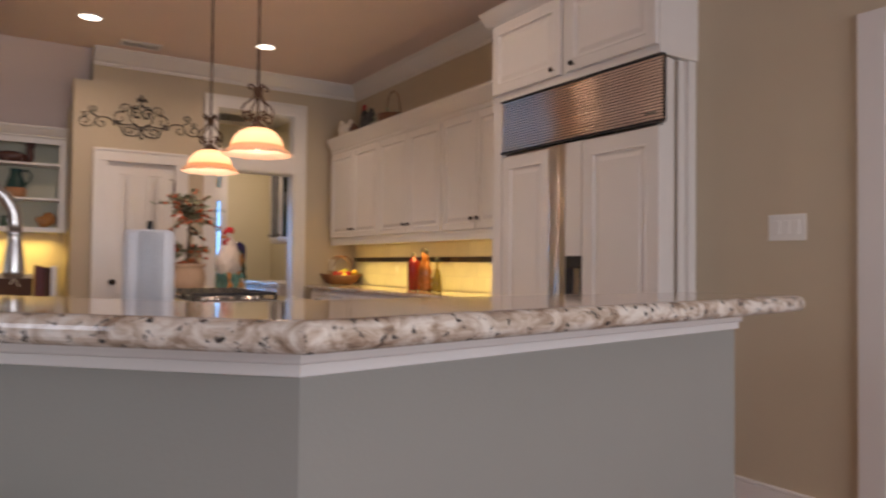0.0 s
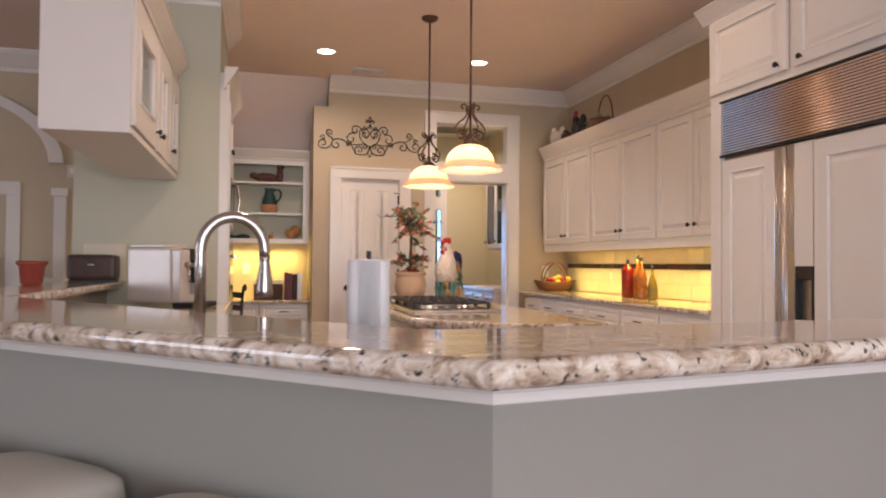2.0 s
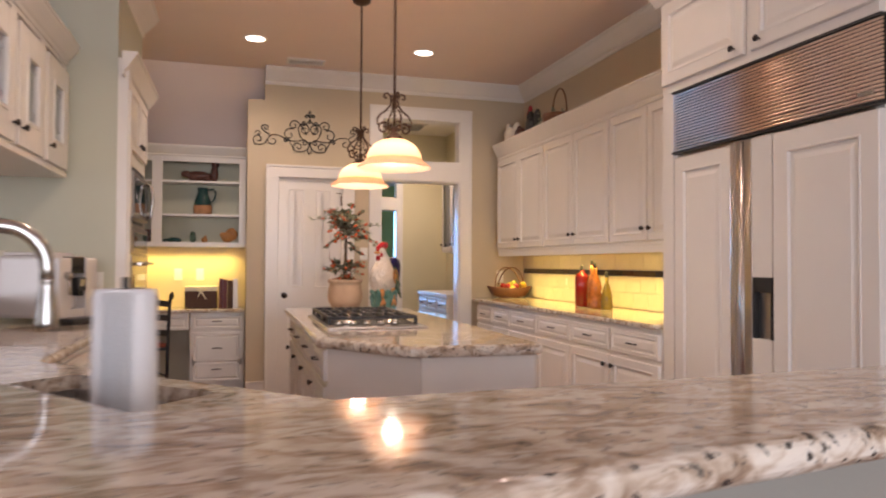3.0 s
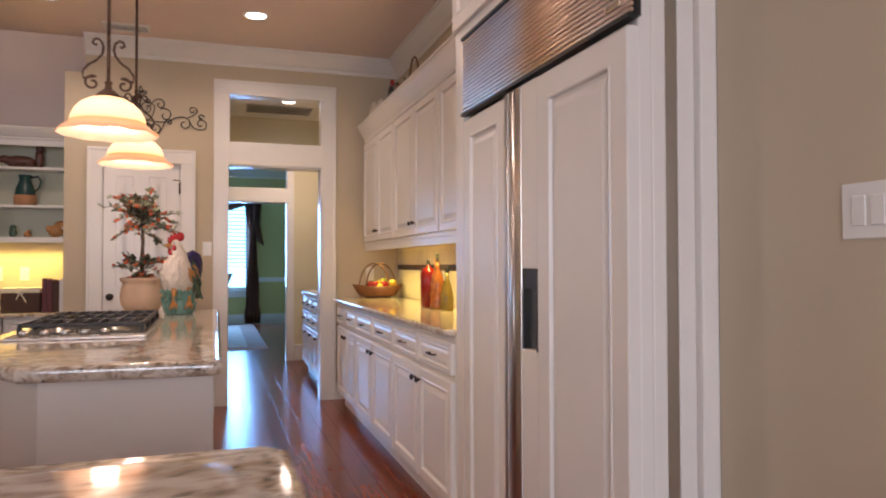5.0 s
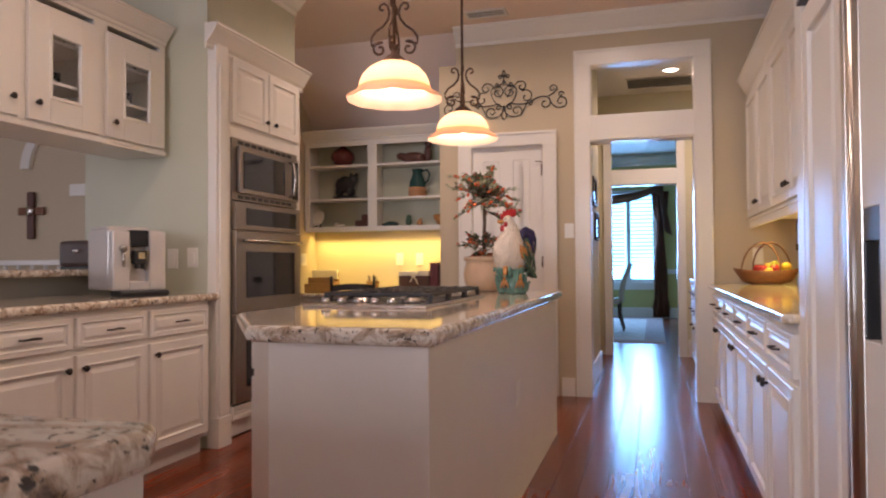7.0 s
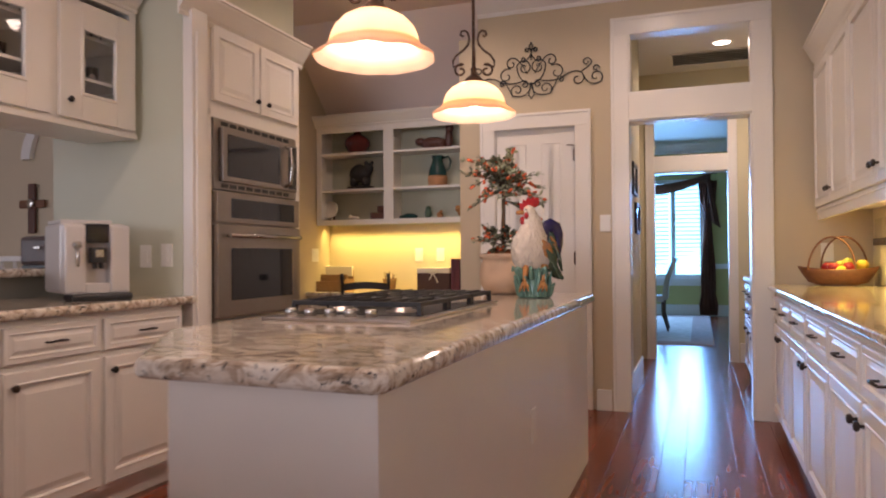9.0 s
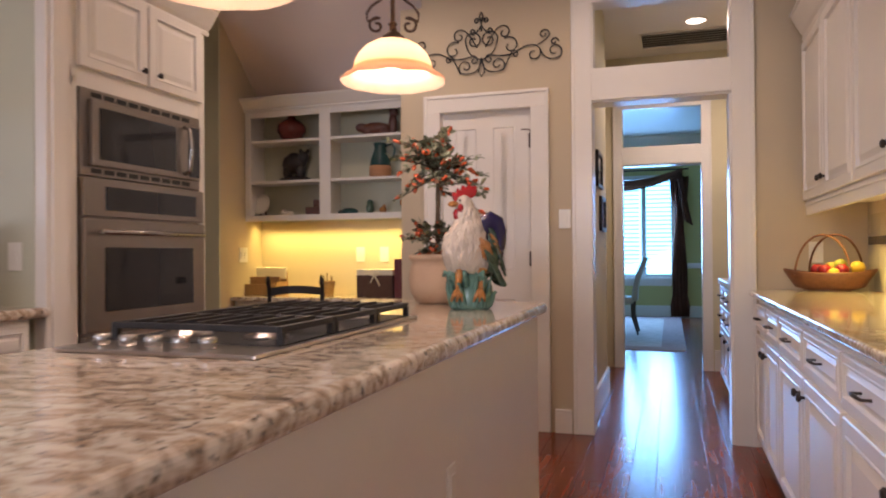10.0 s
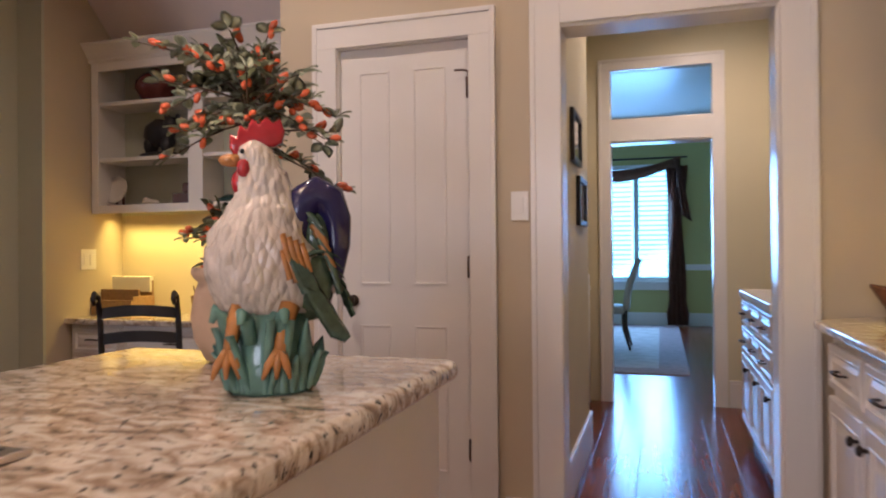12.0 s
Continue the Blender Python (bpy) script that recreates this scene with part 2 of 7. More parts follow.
def tube(bm, path, radius, sides=8, closed=False):
    """A round bar along a path; radius may be one number or one for each point."""
    pts = [Vector(p) for p in path]
    n = len(pts)
    rad = radius if isinstance(radius, (list, tuple)) else [radius] * n
    rings, side = [], None
    for k in range(n):
        a, b = pts[max(k - 1, 0)], pts[min(k + 1, n - 1)]
        d = (b - a).normalized()
        if side is None:
            side = d.orthogonal().normalized()
        side = (side - d * side.dot(d)).normalized()
        up = d.cross(side)
        rings.append([bm.verts.new(pts[k] + rad[k] * (math.cos(q) * side + math.sin(q) * up)) for q in [2 * math.pi * j / sides for j in range(sides)]])
    for a, b in zip(rings, rings[1:]):
        for k in range(sides):
            f = bm.faces.new((a[k], a[(k + 1) % sides], b[(k + 1) % sides], b[k]))
            f.smooth = True
    bm.faces.new(rings[0][::-1])
    bm.faces.new(rings[-1])
    return bm


def blob(bm, centre, radii, seg=14, rings=9, wobble=0.0, seed=0.0):
    g = bmesh.ops.create_uvsphere(bm, u_segments=seg, v_segments=rings, radius=1)["verts"]
    for v in g:
        k = 1 + wobble * noise.noise(v.co * 2.1 + Vector((seed, 0, 0)))
        v.co = Vector((centre[0] + v.co.x * radii[0] * k, centre[1] + v.co.y * radii[1] * k, centre[2] + v.co.z * radii[2] * k))
        for f in v.link_faces:
            f.smooth = True
    return bm


def as_mesh(name, bm, mat):
    me = bpy.data.meshes.new(name)
    bm.to_mesh(me)
    bm.free()
    me.materials.append(mat)
    return me


def part(name, bm, mat, parent, label="", at=None):
    ob = new(name, as_mesh(name, bm, mat))
    ob.parent = parent
    if at is not None:
        ob.matrix_basis = at
    if label:
        tagged(ob, label)
    return ob


def share(name, mesh, parent, at):
    ob = new(name, mesh)
    ob.parent = parent
    ob.matrix_basis = at
    return ob


def thing(name, label, category, at=None, group="", kind=""):
    ob = new(name)
    ob.empty_display_size = 0.1
    if at is not None:
        ob.matrix_basis = at
    return tagged(ob, label, category, group, kind)


def solid(name, bm, mat, label, category, kind="", group="", at=None):
    ob = new(name, as_mesh(name, bm, mat))
    if at is not None:
        ob.matrix_basis = at
    return tagged(ob, label, category, group, kind)


def structure(name, bm, mat, label, category):
    return solid(name, bm, mat, label, category, "structure")


def rings_panel(bm, x0, z0, x1, z1, steps, back=0.0):
    """A panel in the xz plane facing -y: a stack of nested rectangles (inset, depth towards the viewer)."""
    loops = []
    for inset, out in [(0.0, -back)] + steps:
        loops.append([bm.verts.new(p) for p in ((x0 + inset, -out, z0 + inset), (x1 - inset, -out, z0 + inset), (x1 - inset, -out, z1 - inset), (x0 + inset, -out, z1 - inset))])
    for a, b in zip(loops, loops[1:]):
        for k in range(4):
            bm.faces.new((a[k], a[(k + 1) % 4], b[(k + 1) % 4], b[k]))
    bm.faces.new(loops[-1])
    bm.faces.new(loops[0][::-1])
    return bm


def door_panel(x0, z0, x1, z1, stile=0.058, t=0.02):
    """A raised-panel cabinet door."""
    return rings_panel(bmesh.new(), x0, z0, x1, z1,
                       [(0.0, t - 0.004), (0.004, t), (stile - 0.014, t), (stile - 0.010, t + 0.003), (stile - 0.004, t + 0.002), (stile, t - 0.011), (stile + 0.012, t - 0.011), (stile + 0.036, t - 0.002)])


def drawer_panel(x0, z0, x1, z1, t=0.02):
    return rings_panel(bmesh.new(), x0, z0, x1, z1,
                       [(0.0, t - 0.004), (0.004, t), (0.020, t), (0.024, t + 0.002), (0.030, t - 0.008), (0.036, t - 0.008), (0.050, t - 0.001)])


def knob(parent, x, z, y=-0.02):
    bm = lathe([(0.006, 0), (0.006, 0.012), (0.014, 0.016), (0.016, 0.024), (0.010, 0.030)], 14)
    return part("knob", bm, BRONZE, parent, "dark bronze knob", pose(x, y, z, 90, 0, 0))


def pull(parent, x, z, y=-0.02, half=0.045):
    bm = bmesh.new()
    tube(bm, [(-half, 0, 0), (-half, -0.022, 0.0), (-half * 0.6, -0.028, 0.002), (0, -0.030, 0.004), (half * 0.6, -0.028, 0.002), (half, -0.022, 0), (half, 0, 0)], [0.004, 0.004, 0.005, 0.006, 0.005, 0.004, 0.004], 8)
    return part("pull", bm, BRONZE, parent, "dark bronze bar pull", pose(x, y, z))


def crown_run(bm, p0, p1, out, z_low, z_high, reach):
    """A moulded crown along a line from p0 to p1; out is the side that it leans to."""
    prof = [(0.0, 0.0), (0.010, 0.0), (0.016, 0.12), (0.10, 0.18), (0.30, 0.30), (0.62, 0.58), (0.86, 0.80), (0.90, 0.88), (1.0, 0.90), (1.0, 1.0), (0.0, 1.0)]
    a, b, o = Vector((*p0, 0)), Vector((*p1, 0)), Vector((*out, 0))
    rows = []
    for end in (a, b):
        rows.append([bm.verts.new(end + o * (reach * u if u > 0.05 else u) + Vector((0, 0, z_low + (z_high - z_low) * w))) for u, w in prof])
    n = len(prof)
    for k in range(n):
        bm.faces.new((rows[0][k], rows[0][(k + 1) % n], rows[1][(k + 1) % n], rows[1][k]))
    bm.faces.new(rows[0])
    bm.faces.new(rows[1][::-1])
    bmesh.ops.recalc_face_normals(bm, faces=bm.faces)
    return bm


# ---- structure ----
H = 3.10
structure("ceiling", blocks((-7, -3.6, H, 4.1, 8.0, H + 0.12)), CEIL, "warm tan painted flat ceiling", "ceiling")
structure("ceiling_hall", blocks((-1.0, 8.0, H - 0.03, 4.4, 10.6, H + 0.09)), WHITE, "white painted hall ceiling", "ceiling")
structure("ceiling_dining", blocks((-1.5, 10.6, 3.2, 5.5, 16.7, 3.3)), WHITE, "white painted dining room ceiling", "ceiling")

# pantry wall with the closet door, the doorway and its transom
Y0, Y1 = 7.77, 7.91
structure("wall_pantry", blocks(
    (1.09, Y0, 0, 1.375, Y1, 2.8), (1.243, Y0, 2.8, 1.375, Y1, H), (1.375, Y0, 2.075, 1.985, Y1, H), (1.985, Y0, 0, 2.37, Y1, H),
    (2.37, Y0, 2.085, 3.18, Y1, 2.28), (2.37, Y0, 2.71, 3.18, Y1, H), (3.18, Y0, 0, 4.05, Y1, H)), BEIGE, "beige painted wall with closet door and doorway", "wall")
structure("wall_pantry_return", blocks((1.09, Y1, 0, 1.21, 8.53, 2.62)), BEIGE, "beige painted closet side wall", "wall")
structure("wall_east", blocks((3.89, 2.90, 0, 4.05, Y0, H)), BEIGE, "beige painted wall behind white cabinets", "wall")
structure("wall_switch", blocks((3.575, 2.175, 0, 3.89, 2.988, H), (3.575, -3.6, 0, 3.705, 1.05, H), (3.575, 1.05, 2.1, 3.705, 2.175, H)), BEIGE, "beige painted wall with a white switch plate", "wall")
structure("wall_south", blocks((-7, -3.6, 0, -0.5, -3.45, H), (-0.5, -3.6, 0, 3.2, -3.45, 0.6), (-0.5, -3.6, 2.6, 3.2, -3.45, H), (3.2, -3.6, 0, 3.75, -3.45, H)), BEIGE, "beige painted wall with a broad window", "wall")
structure("wall_west", blocks((-6.5, -3.45, 0, -6.35, 0.6, H), (-6.5, 0.6, 0, -6.35, 3.4, 0.6), (-6.5, 0.6, 2.6, -6.35, 3.4, H), (-6.5, 3.4, 0, -6.35, 7.9, H)), BEIGE, "beige painted wall with a window", "wall")
structure("wall_family", blocks((-6.35, 7.7, 0, -0.90, 7.85, H)), BEIGE, "beige painted far wall with a cross", "wall")
structure("wall_oven", blocks((-0.60, 5.57, 0, 0.30, 5.69, H), (-0.60, 5.69, 0, -0.30, 6.65, H), (-0.30, 5.69, 2.30, 0.30, 6.65, H), (-0.30, 6.60, 0, 0.30, 6.65, 2.30)), SAGE, "sage green painted wall beside the ovens", "wall")
structure("wall_passage", blocks((-0.90, 7.7, 0, -0.65, 7.95, H), (-0.65, 7.93, 0, -0.48, 7.95, H)), SAGE, "sage painted wall beside the desk alcove", "wall")
structure("wall_alcove", blocks((-0.90, 7.95, 0, -0.48, 8.53, H), (-0.90, 8.53, 0, 1.21, 8.67, H)), BEIGE, "beige painted desk alcove wall", "wall")
bm = bmesh.new()
slope = [bm.verts.new(p) for p in ((-0.65, 7.80, 3.10), (1.243, 7.80, 3.10), (1.243, 8.53, 2.42), (-0.65, 8.53, 2.42), (-0.65, 7.80, 3.22), (1.243, 7.80, 3.22), (1.243, 8.74, 2.54), (-0.65, 8.74, 2.54))]
for f in ((0, 1, 2, 3), (4, 5, 6, 7), (0, 1, 5, 4), (2, 3, 7, 6), (0, 3, 7, 4), (1, 2, 6, 5)):
    bm.faces.new([slope[k] for k in f])
bmesh.ops.recalc_face_normals(bm, faces=bm.faces)
structure("ceiling_alcove", bm, CEIL, "sloping tan ceiling over the desk alcove", "ceiling")

# hall and dining room beyond the doorway
structure("wall_hall_west", blocks((2.21, 7.91, 0, 2.33, 9.22, 3.07), (1.55, 9.22, 0, 2.21, 9.34, 3.07), (1.43, 9.22, 0, 1.55, 10.5, 3.07)), HALLPAINT, "pale yellow painted hall wall with framed pictures", "wall")
structure("wall_hall_east", blocks((3.85, 7.91, 0, 3.97, 10.5, 3.07)), HALLPAINT, "pale yellow painted hall wall behind a buffet", "wall")
structure("wall_dining_south", blocks((-1.5, 10.5, 0, 2.385, 10.64, 3.2), (3.125, 10.5, 0, 5.5, 10.64, 3.2), (2.385, 10.5, 2.005, 3.125, 10.64, 2.18), (2.385, 10.5, 2.57, 3.125, 10.64, 3.2)), HALLPAINT, "pale yellow painted wall with the dining room doorway", "wall")
structure("wall_dining_north", blocks((-1.5, 16.4, 0, 1.2, 16.55, 3.2), (1.2, 16.4, 0, 2.92, 16.55, 0.69), (1.2, 16.4, 2.52, 2.92, 16.55, 3.2), (2.92, 16.4, 0, 5.5, 16.55, 3.2)), OLIVE, "olive green painted dining room wall with a window", "wall")
structure("wall_dining_east", blocks((5.36, 10.64, 0, 5.5, 16.4, 3.2)), OLIVE, "olive green painted dining room wall", "wall")
structure("wall_dining_west", blocks((-1.5, 10.64, 0, -1.36, 16.4, 3.2)), OLIVE, "olive green painted dining room wall", "wall")

# crown mouldings
bm = bmesh.new()
crown_run(bm, (1.243, Y0), (3.89, Y0), (0, -1), 2.95, H, 0.12)
crown_run(bm, (3.89, Y0), (3.89, 3.02), (-1, 0), 2.95, H, 0.12)
structure("crown_trim", bm, TRIM, "white crown moulding along the kitchen ceiling", "crown moulding")
bm = bmesh.new()
crown_run(bm, (0.30, 5.57), (-0.60, 5.57), (0, -1), 2.95, H, 0.12)
crown_run(bm, (0.30, 6.65), (0.30, 5.45), (1, 0), 2.95, H, 0.12)
structure("crown_trim_oven", bm, TRIM, "white crown moulding over the ovens", "crown moulding")
bm = bmesh.new()
crown_run(bm, (-6.35, 7.7), (-0.90, 7.7), (0, -1), 2.92, H, 0.14)
structure("crown_trim_family", bm, TRIM, "white crown moulding in the family room", "crown moulding")
bm = bmesh.new()
crown_run(bm, (1.4, 16.4), (5.3, 16.4), (0, -1), 3.0, 3.2, 0.16)
structure("crown_trim_dining", bm, TRIM, "white crown moulding in the dining room", "crown moulding")


def baseboard(name, runs, height=0.15):
    bm = bmesh.new()
    for x0, y0, x1, y1 in runs:
        box(bm, x0, y0, 0, x1, y1, height - 0.02, 0.002)
        cx0, cy0, cx1, cy1 = x0, y0, x1, y1
        box(bm, cx0, cy0, height - 0.02, cx1, cy1, height, 0.006)
    return structure(name, bm, TRIM, "white painted tall baseboard", "baseboard")


baseboard("baseboard_pantry", [(1.09, Y0 - 0.018, 1.257, Y0), (2.127, Y0 - 0.018, 2.235, Y0), (3.302, Y0 - 0.018, 3.44, Y0)])
baseboard("baseboard_switch", [(3.557, 2.18, 3.575, 2.985), (3.557, -3.4, 3.575, 0.9)], 0.15)
baseboard("baseboard_hall", [(2.33, 7.92, 2.348, 9.22), (2.23, 9.22, 2.348, 9.24), (3.225, 10.482, 3.85, 10.5), (1.55, 9.34, 1.568, 10.5)], 0.2)
baseboard("baseboard_dining", [(-1.3, 16.382, 5.3, 16.4)], 0.2)
baseboard("baseboard_family", [(-6.3, 7.682, -0.9, 7.7)], 0.18)


def casing(parent, x0, x1, z1, y, width=0.115, z0=0.0, side=-1, out=0.024):
    """A flat casing with a raised outer band round an opening, on the face y."""
    ya, yb, yc = y, y + side * (out - 0.006), y + side * out
    for label, r, band in (
            ("casing_left", (x0 - width, ya, z0, x0, yb, z1), (x0 - width, ya, z0, x0 - width + 0.022, yc, z1 + width)),
            ("casing_right", (x1, ya, z0, x1 + width, yb, z1), (x1 + width - 0.022, ya, z0, x1 + width, yc, z1 + width)),
            ("casing_head", (x0 - width + 0.022, ya, z1, x1 + width - 0.022, yb, z1 + width - 0.022), (x0 - width + 0.022, ya, z1 + width - 0.022, x1 + width - 0.022, yc, z1 + width))):
        bm = blocks(r, band, bevel=0.003)
        part(label, bm, TRIM, parent)


# closet door
d1 = thing("door_1", "closed white six-panel closet door with a dark knob", "door", kind="structure")
casing(d1, 1.375, 1.985, 2.075, Y0)
bm = bmesh.new()
box(bm, 1.381, Y0 + 0.022, 0.012, 1.979, Y0 + 0.05, 2.069, 0.002)
for px0, px1 in ((1.470, 1.615), (1.725, 1.875)):
    for pz0, pz1 in ((0.22, 0.845), (1.025, 1.965)):
        sub = rings_panel(bmesh.new(), px0, pz0, px1, pz1, [(0.0, 0.004), (0.006, 0.004), (0.020, -0.008), (0.030, -0.008), (0.055, 0.0)], back=0.01)
        bmesh.ops.translate(sub, vec=(0, Y0 + 0.022, 0), verts=sub.verts)
        tmp = bpy.data.meshes.new("tmp")
        sub.to_mesh(tmp)
        sub.free()
        bm.from_mesh(tmp)
        bpy.data.meshes.remove(tmp)
leaf_door = part("door_leaf", bm, TRIM, d1, "white painted panelled door leaf")
part("jamb", blocks((1.375, Y0, 0, 1.380, Y1, 2.075), (1.980, Y0, 0, 1.985, Y1, 2.075), (1.380, Y0, 2.070, 1.980, Y1, 2.075)), TRIM, d1)
part("door_knob", lathe([(0.026, 0), (0.026, 0.006), (0.010, 0.010), (0.010, 0.035), (0.026, 0.045), (0.029, 0.058), (0.020, 0.070)], 18), BRONZE, leaf_door, "dark bronze door knob", pose(1.437, Y0 + 0.022, 0.952, 90))
for hz in (0.325, 1.10, 1.865):
    bm = blocks((1.966, Y0 + 0.012, hz - 0.045, 1.984, Y0 + 0.022, hz + 0.045), bevel=0.002)
    tube(bm, [(1.980, Y0 + 0.010, hz - 0.05), (1.980, Y0 + 0.010, hz + 0.05)], 0.006, 8)
    part("hinge", bm, RUST, leaf_door, "bronze hinge")
bm = bmesh.new()
tube(bm, [(1.978, Y0 + 0.004, 1.915), (1.978, Y0 + 0.004, 1.93), (1.955, Y0 - 0.004, 1.935), (1.922, Y0 - 0.004, 1.935)], 0.004, 6)
part("door_stop", bm, RUST, leaf_door)

# doorway with a transom to the hall
d2 = thing("doorway_1", "white cased doorway with an open transom above", "doorway", kind="structure")
casing(d2, 2.37, 3.18, 2.70, Y0, 0.125)
part("transom_rail", blocks((2.37, Y0 - 0.018, 2.085, 3.18, Y0, 2.28), bevel=0.003), TRIM, d2)
part("jamb_left", blocks((2.358, Y0, 0, 2.372, Y1 + 0.02, 2.085), bevel=0.002), TRIM, d2)
part("jamb_right", blocks((3.166, Y0, 0, 3.180, Y1 + 0.02, 2.085), bevel=0.002), TRIM, d2)
part("jamb_head", blocks((2.372, Y0, 2.072, 3.166, Y1 + 0.02, 2.086), bevel=0.002), TRIM, d2)
part("transom_jamb", blocks((2.370, Y0, 2.28, 2.380, Y1, 2.71), (3.170, Y0, 2.28, 3.18, Y1, 2.71), (2.38, Y0, 2.279, 3.17, Y1, 2.289), (2.38, Y0, 2.70, 3.17, Y1, 2.711)), TRIM, d2)
# dining room doorway with a transom
d3 = thing("doorway_2", "white cased dining room doorway with a transom", "doorway", kind="structure")
casing(d3, 2.385, 3.125, 2.555, 10.5, 0.09)
part("transom_rail", blocks((2.385, 10.482, 2.005, 3.125, 10.5, 2.18), bevel=0.003), TRIM, d3)
part("jamb_left", blocks((2.377, 10.5, 0, 2.387, 10.66, 2.005)), TRIM, d3)
part("jamb_right", blocks((3.123, 10.5, 0, 3.133, 10.66, 2.005)), TRIM, d3)
part("jamb_head", blocks((2.387, 10.5, 1.995, 3.123, 10.66, 2.006)), TRIM, d3)
pane = part("transom_pane", blocks((2.39, 10.56, 2.185, 3.12, 10.566, 2.565)), GLASS, d3, "clear transom glass")
pane.visible_shadow = False
# side door near the switch
d4 = thing("door_2", "white painted side door in a white casing", "door", kind="structure")
part("casing_left", blocks((3.551, 2.065, 0, 3.575, 2.175, 2.2), bevel=0.003), TRIM, d4)
part("casing_right", blocks((3.551, 0.95, 0, 3.575, 1.06, 2.2), bevel=0.003), TRIM, d4)
part("casing_head", blocks((3.551, 1.06, 2.1, 3.575, 2.065, 2.2), bevel=0.003), TRIM, d4)
part("door_leaf", blocks((3.615, 1.05, 0.01, 3.655, 2.175, 2.1), bevel=0.002), TRIM, d4)


# ---- floor base ----
structure("floor", blocks((-7, -3.6, -0.12, 5.6, 16.8, -0.012)), FLOORWOOD, "cherry red hardwood floor with glossy planks", "floor")


# ---- bar and counters ----
def offset_line(points, d):
    """The outline moved sideways by d (to the left of its direction)."""
    out = []
    n = len(points)
    for k in range(n):
        p = Vector(points[k])
        dirs = []
        if k > 0:
            dirs.append((p - Vector(points[k - 1])).normalized())
        if k < n - 1:
            dirs.append((Vector(points[k + 1]) - p).normalized())
        normals = [Vector((-v.y, v.x)) for v in dirs]
        m = sum(normals, Vector((0, 0))).normalized()
        out.append(tuple(p + m * (d / max(0.3, m.dot(normals[0])))))
    return out


# room side of the pony wall, from the end by the fridge round to the sage wall
BAR = [(2.30, 1.862), (0.94, 1.63), (-0.52, 3.04), (-0.52, 5.57)]
wall_in = offset_line(BAR, -0.13)
structure("wall_bar", prism(BAR + wall_in[::-1], 0, 1.030), BARPAINT, "pale grey painted half wall under the breakfast bar", "half wall")
structure("bar_trim", prism(offset_line(BAR, 0.022) + offset_line(BAR, 0.001)[::-1], 0.992, 1.030, 0.005), TRIM, "white moulding under the bar top", "trim")
structure("bar_trim_lower", prism(offset_line(BAR, 0.012) + offset_line(BAR, 0.0015)[::-1], 0.972, 0.992, 0.003), TRIM, "white bead under the bar top", "trim")
BAR_TOP = [(2.31, 1.665), (0.865, 1.415), (-0.635, 2.89), (-0.635, 5.565), (-0.285, 5.565), (-0.285, 3.39), (0.89, 1.875), (2.22, 1.965), (2.275, 1.945), (2.30, 1.895)]
solid("breakfast_bar", prism(BAR_TOP, 1.030, 1.072, 0.019, 5), GRANITE, "polished cream granite breakfast bar top", "countertop")

# sink counter behind the bar and the coffee counter
L_EDGE = 0.39
SINK = [(2.30, 2.005), (2.335, 2.012), (2.38, 2.06), (2.38, 2.53), (2.35, 2.575), (1.345, 2.54), (L_EDGE, 3.56), (L_EDGE, 5.565), (-0.385, 5.565), (-0.385, 3.10), (0.985, 1.775)]
counter = solid("sink_counter", prism(SINK, 0.883, 0.925, 0.017, 4), GRANITE, "polished granite counter with sink and coffee machine", "countertop")
BASIN = pose(0.615, 2.875, 0.925, 0, 0, -46)


def cut(ob, bm, at):
    """Take the shape of a block out of a mesh."""
    cutter = new("cutter", as_mesh("cutter", bm, GRANITE))
    cutter.matrix_basis = at
    m = ob.modifiers.new("cut", "BOOLEAN")
    m.object, m.solver = cutter, "EXACT"
    bpy.context.view_layer.update()
    me = bpy.data.meshes.new_from_object(ob.evaluated_get(bpy.context.evaluated_depsgraph_get()))
    ob.modifiers.clear()
    ob.data = me
    bpy.data.objects.remove(cutter)


cut(counter, blocks((-0.29, -0.20, -0.1, 0.29, 0.20, 0.05), bevel=0.02), BASIN)
C_IN = [(1.01, 1.81), (2.30, 2.03), (2.355, 2.06), (2.355, 2.545), (1.33, 2.515), (L_EDGE - 0.03, 3.55), (L_EDGE - 0.03, 4.0), (-0.38, 4.0), (-0.38, 3.13)]
sc = thing("sink_cabinet", "white painted sink base cabinet under the granite counter", "cabinet")
part("body", prism(C_IN, 0.1, 0.70), WHITE, sc)
part("top_rail", prism(offset_line(C_IN[2:6], 0.0) + offset_line(C_IN[2:6], 0.02)[::-1], 0.70, 0.883), WHITE, sc)
part("end_panel", blocks((2.337, 2.04, 0.0, 2.357, 2.547, 0.882), bevel=0.002), WHITE, sc, "white painted end panel")
part("toe_kick", prism([(x - 0.04, y - 0.03) for x, y in C_IN], 0.0, 0.1), DARKWOOD, sc)
for q in (0.16, 0.72):
    part("door", door_panel(0, 0.14, 0.5, 0.69), WHITE, sc, "", pose(1.33 - 0.97 * q * 0.62 - 0.02, 2.515 + 1.035 * q * 0.62 + 0.02, 0, 0, 0, 133))


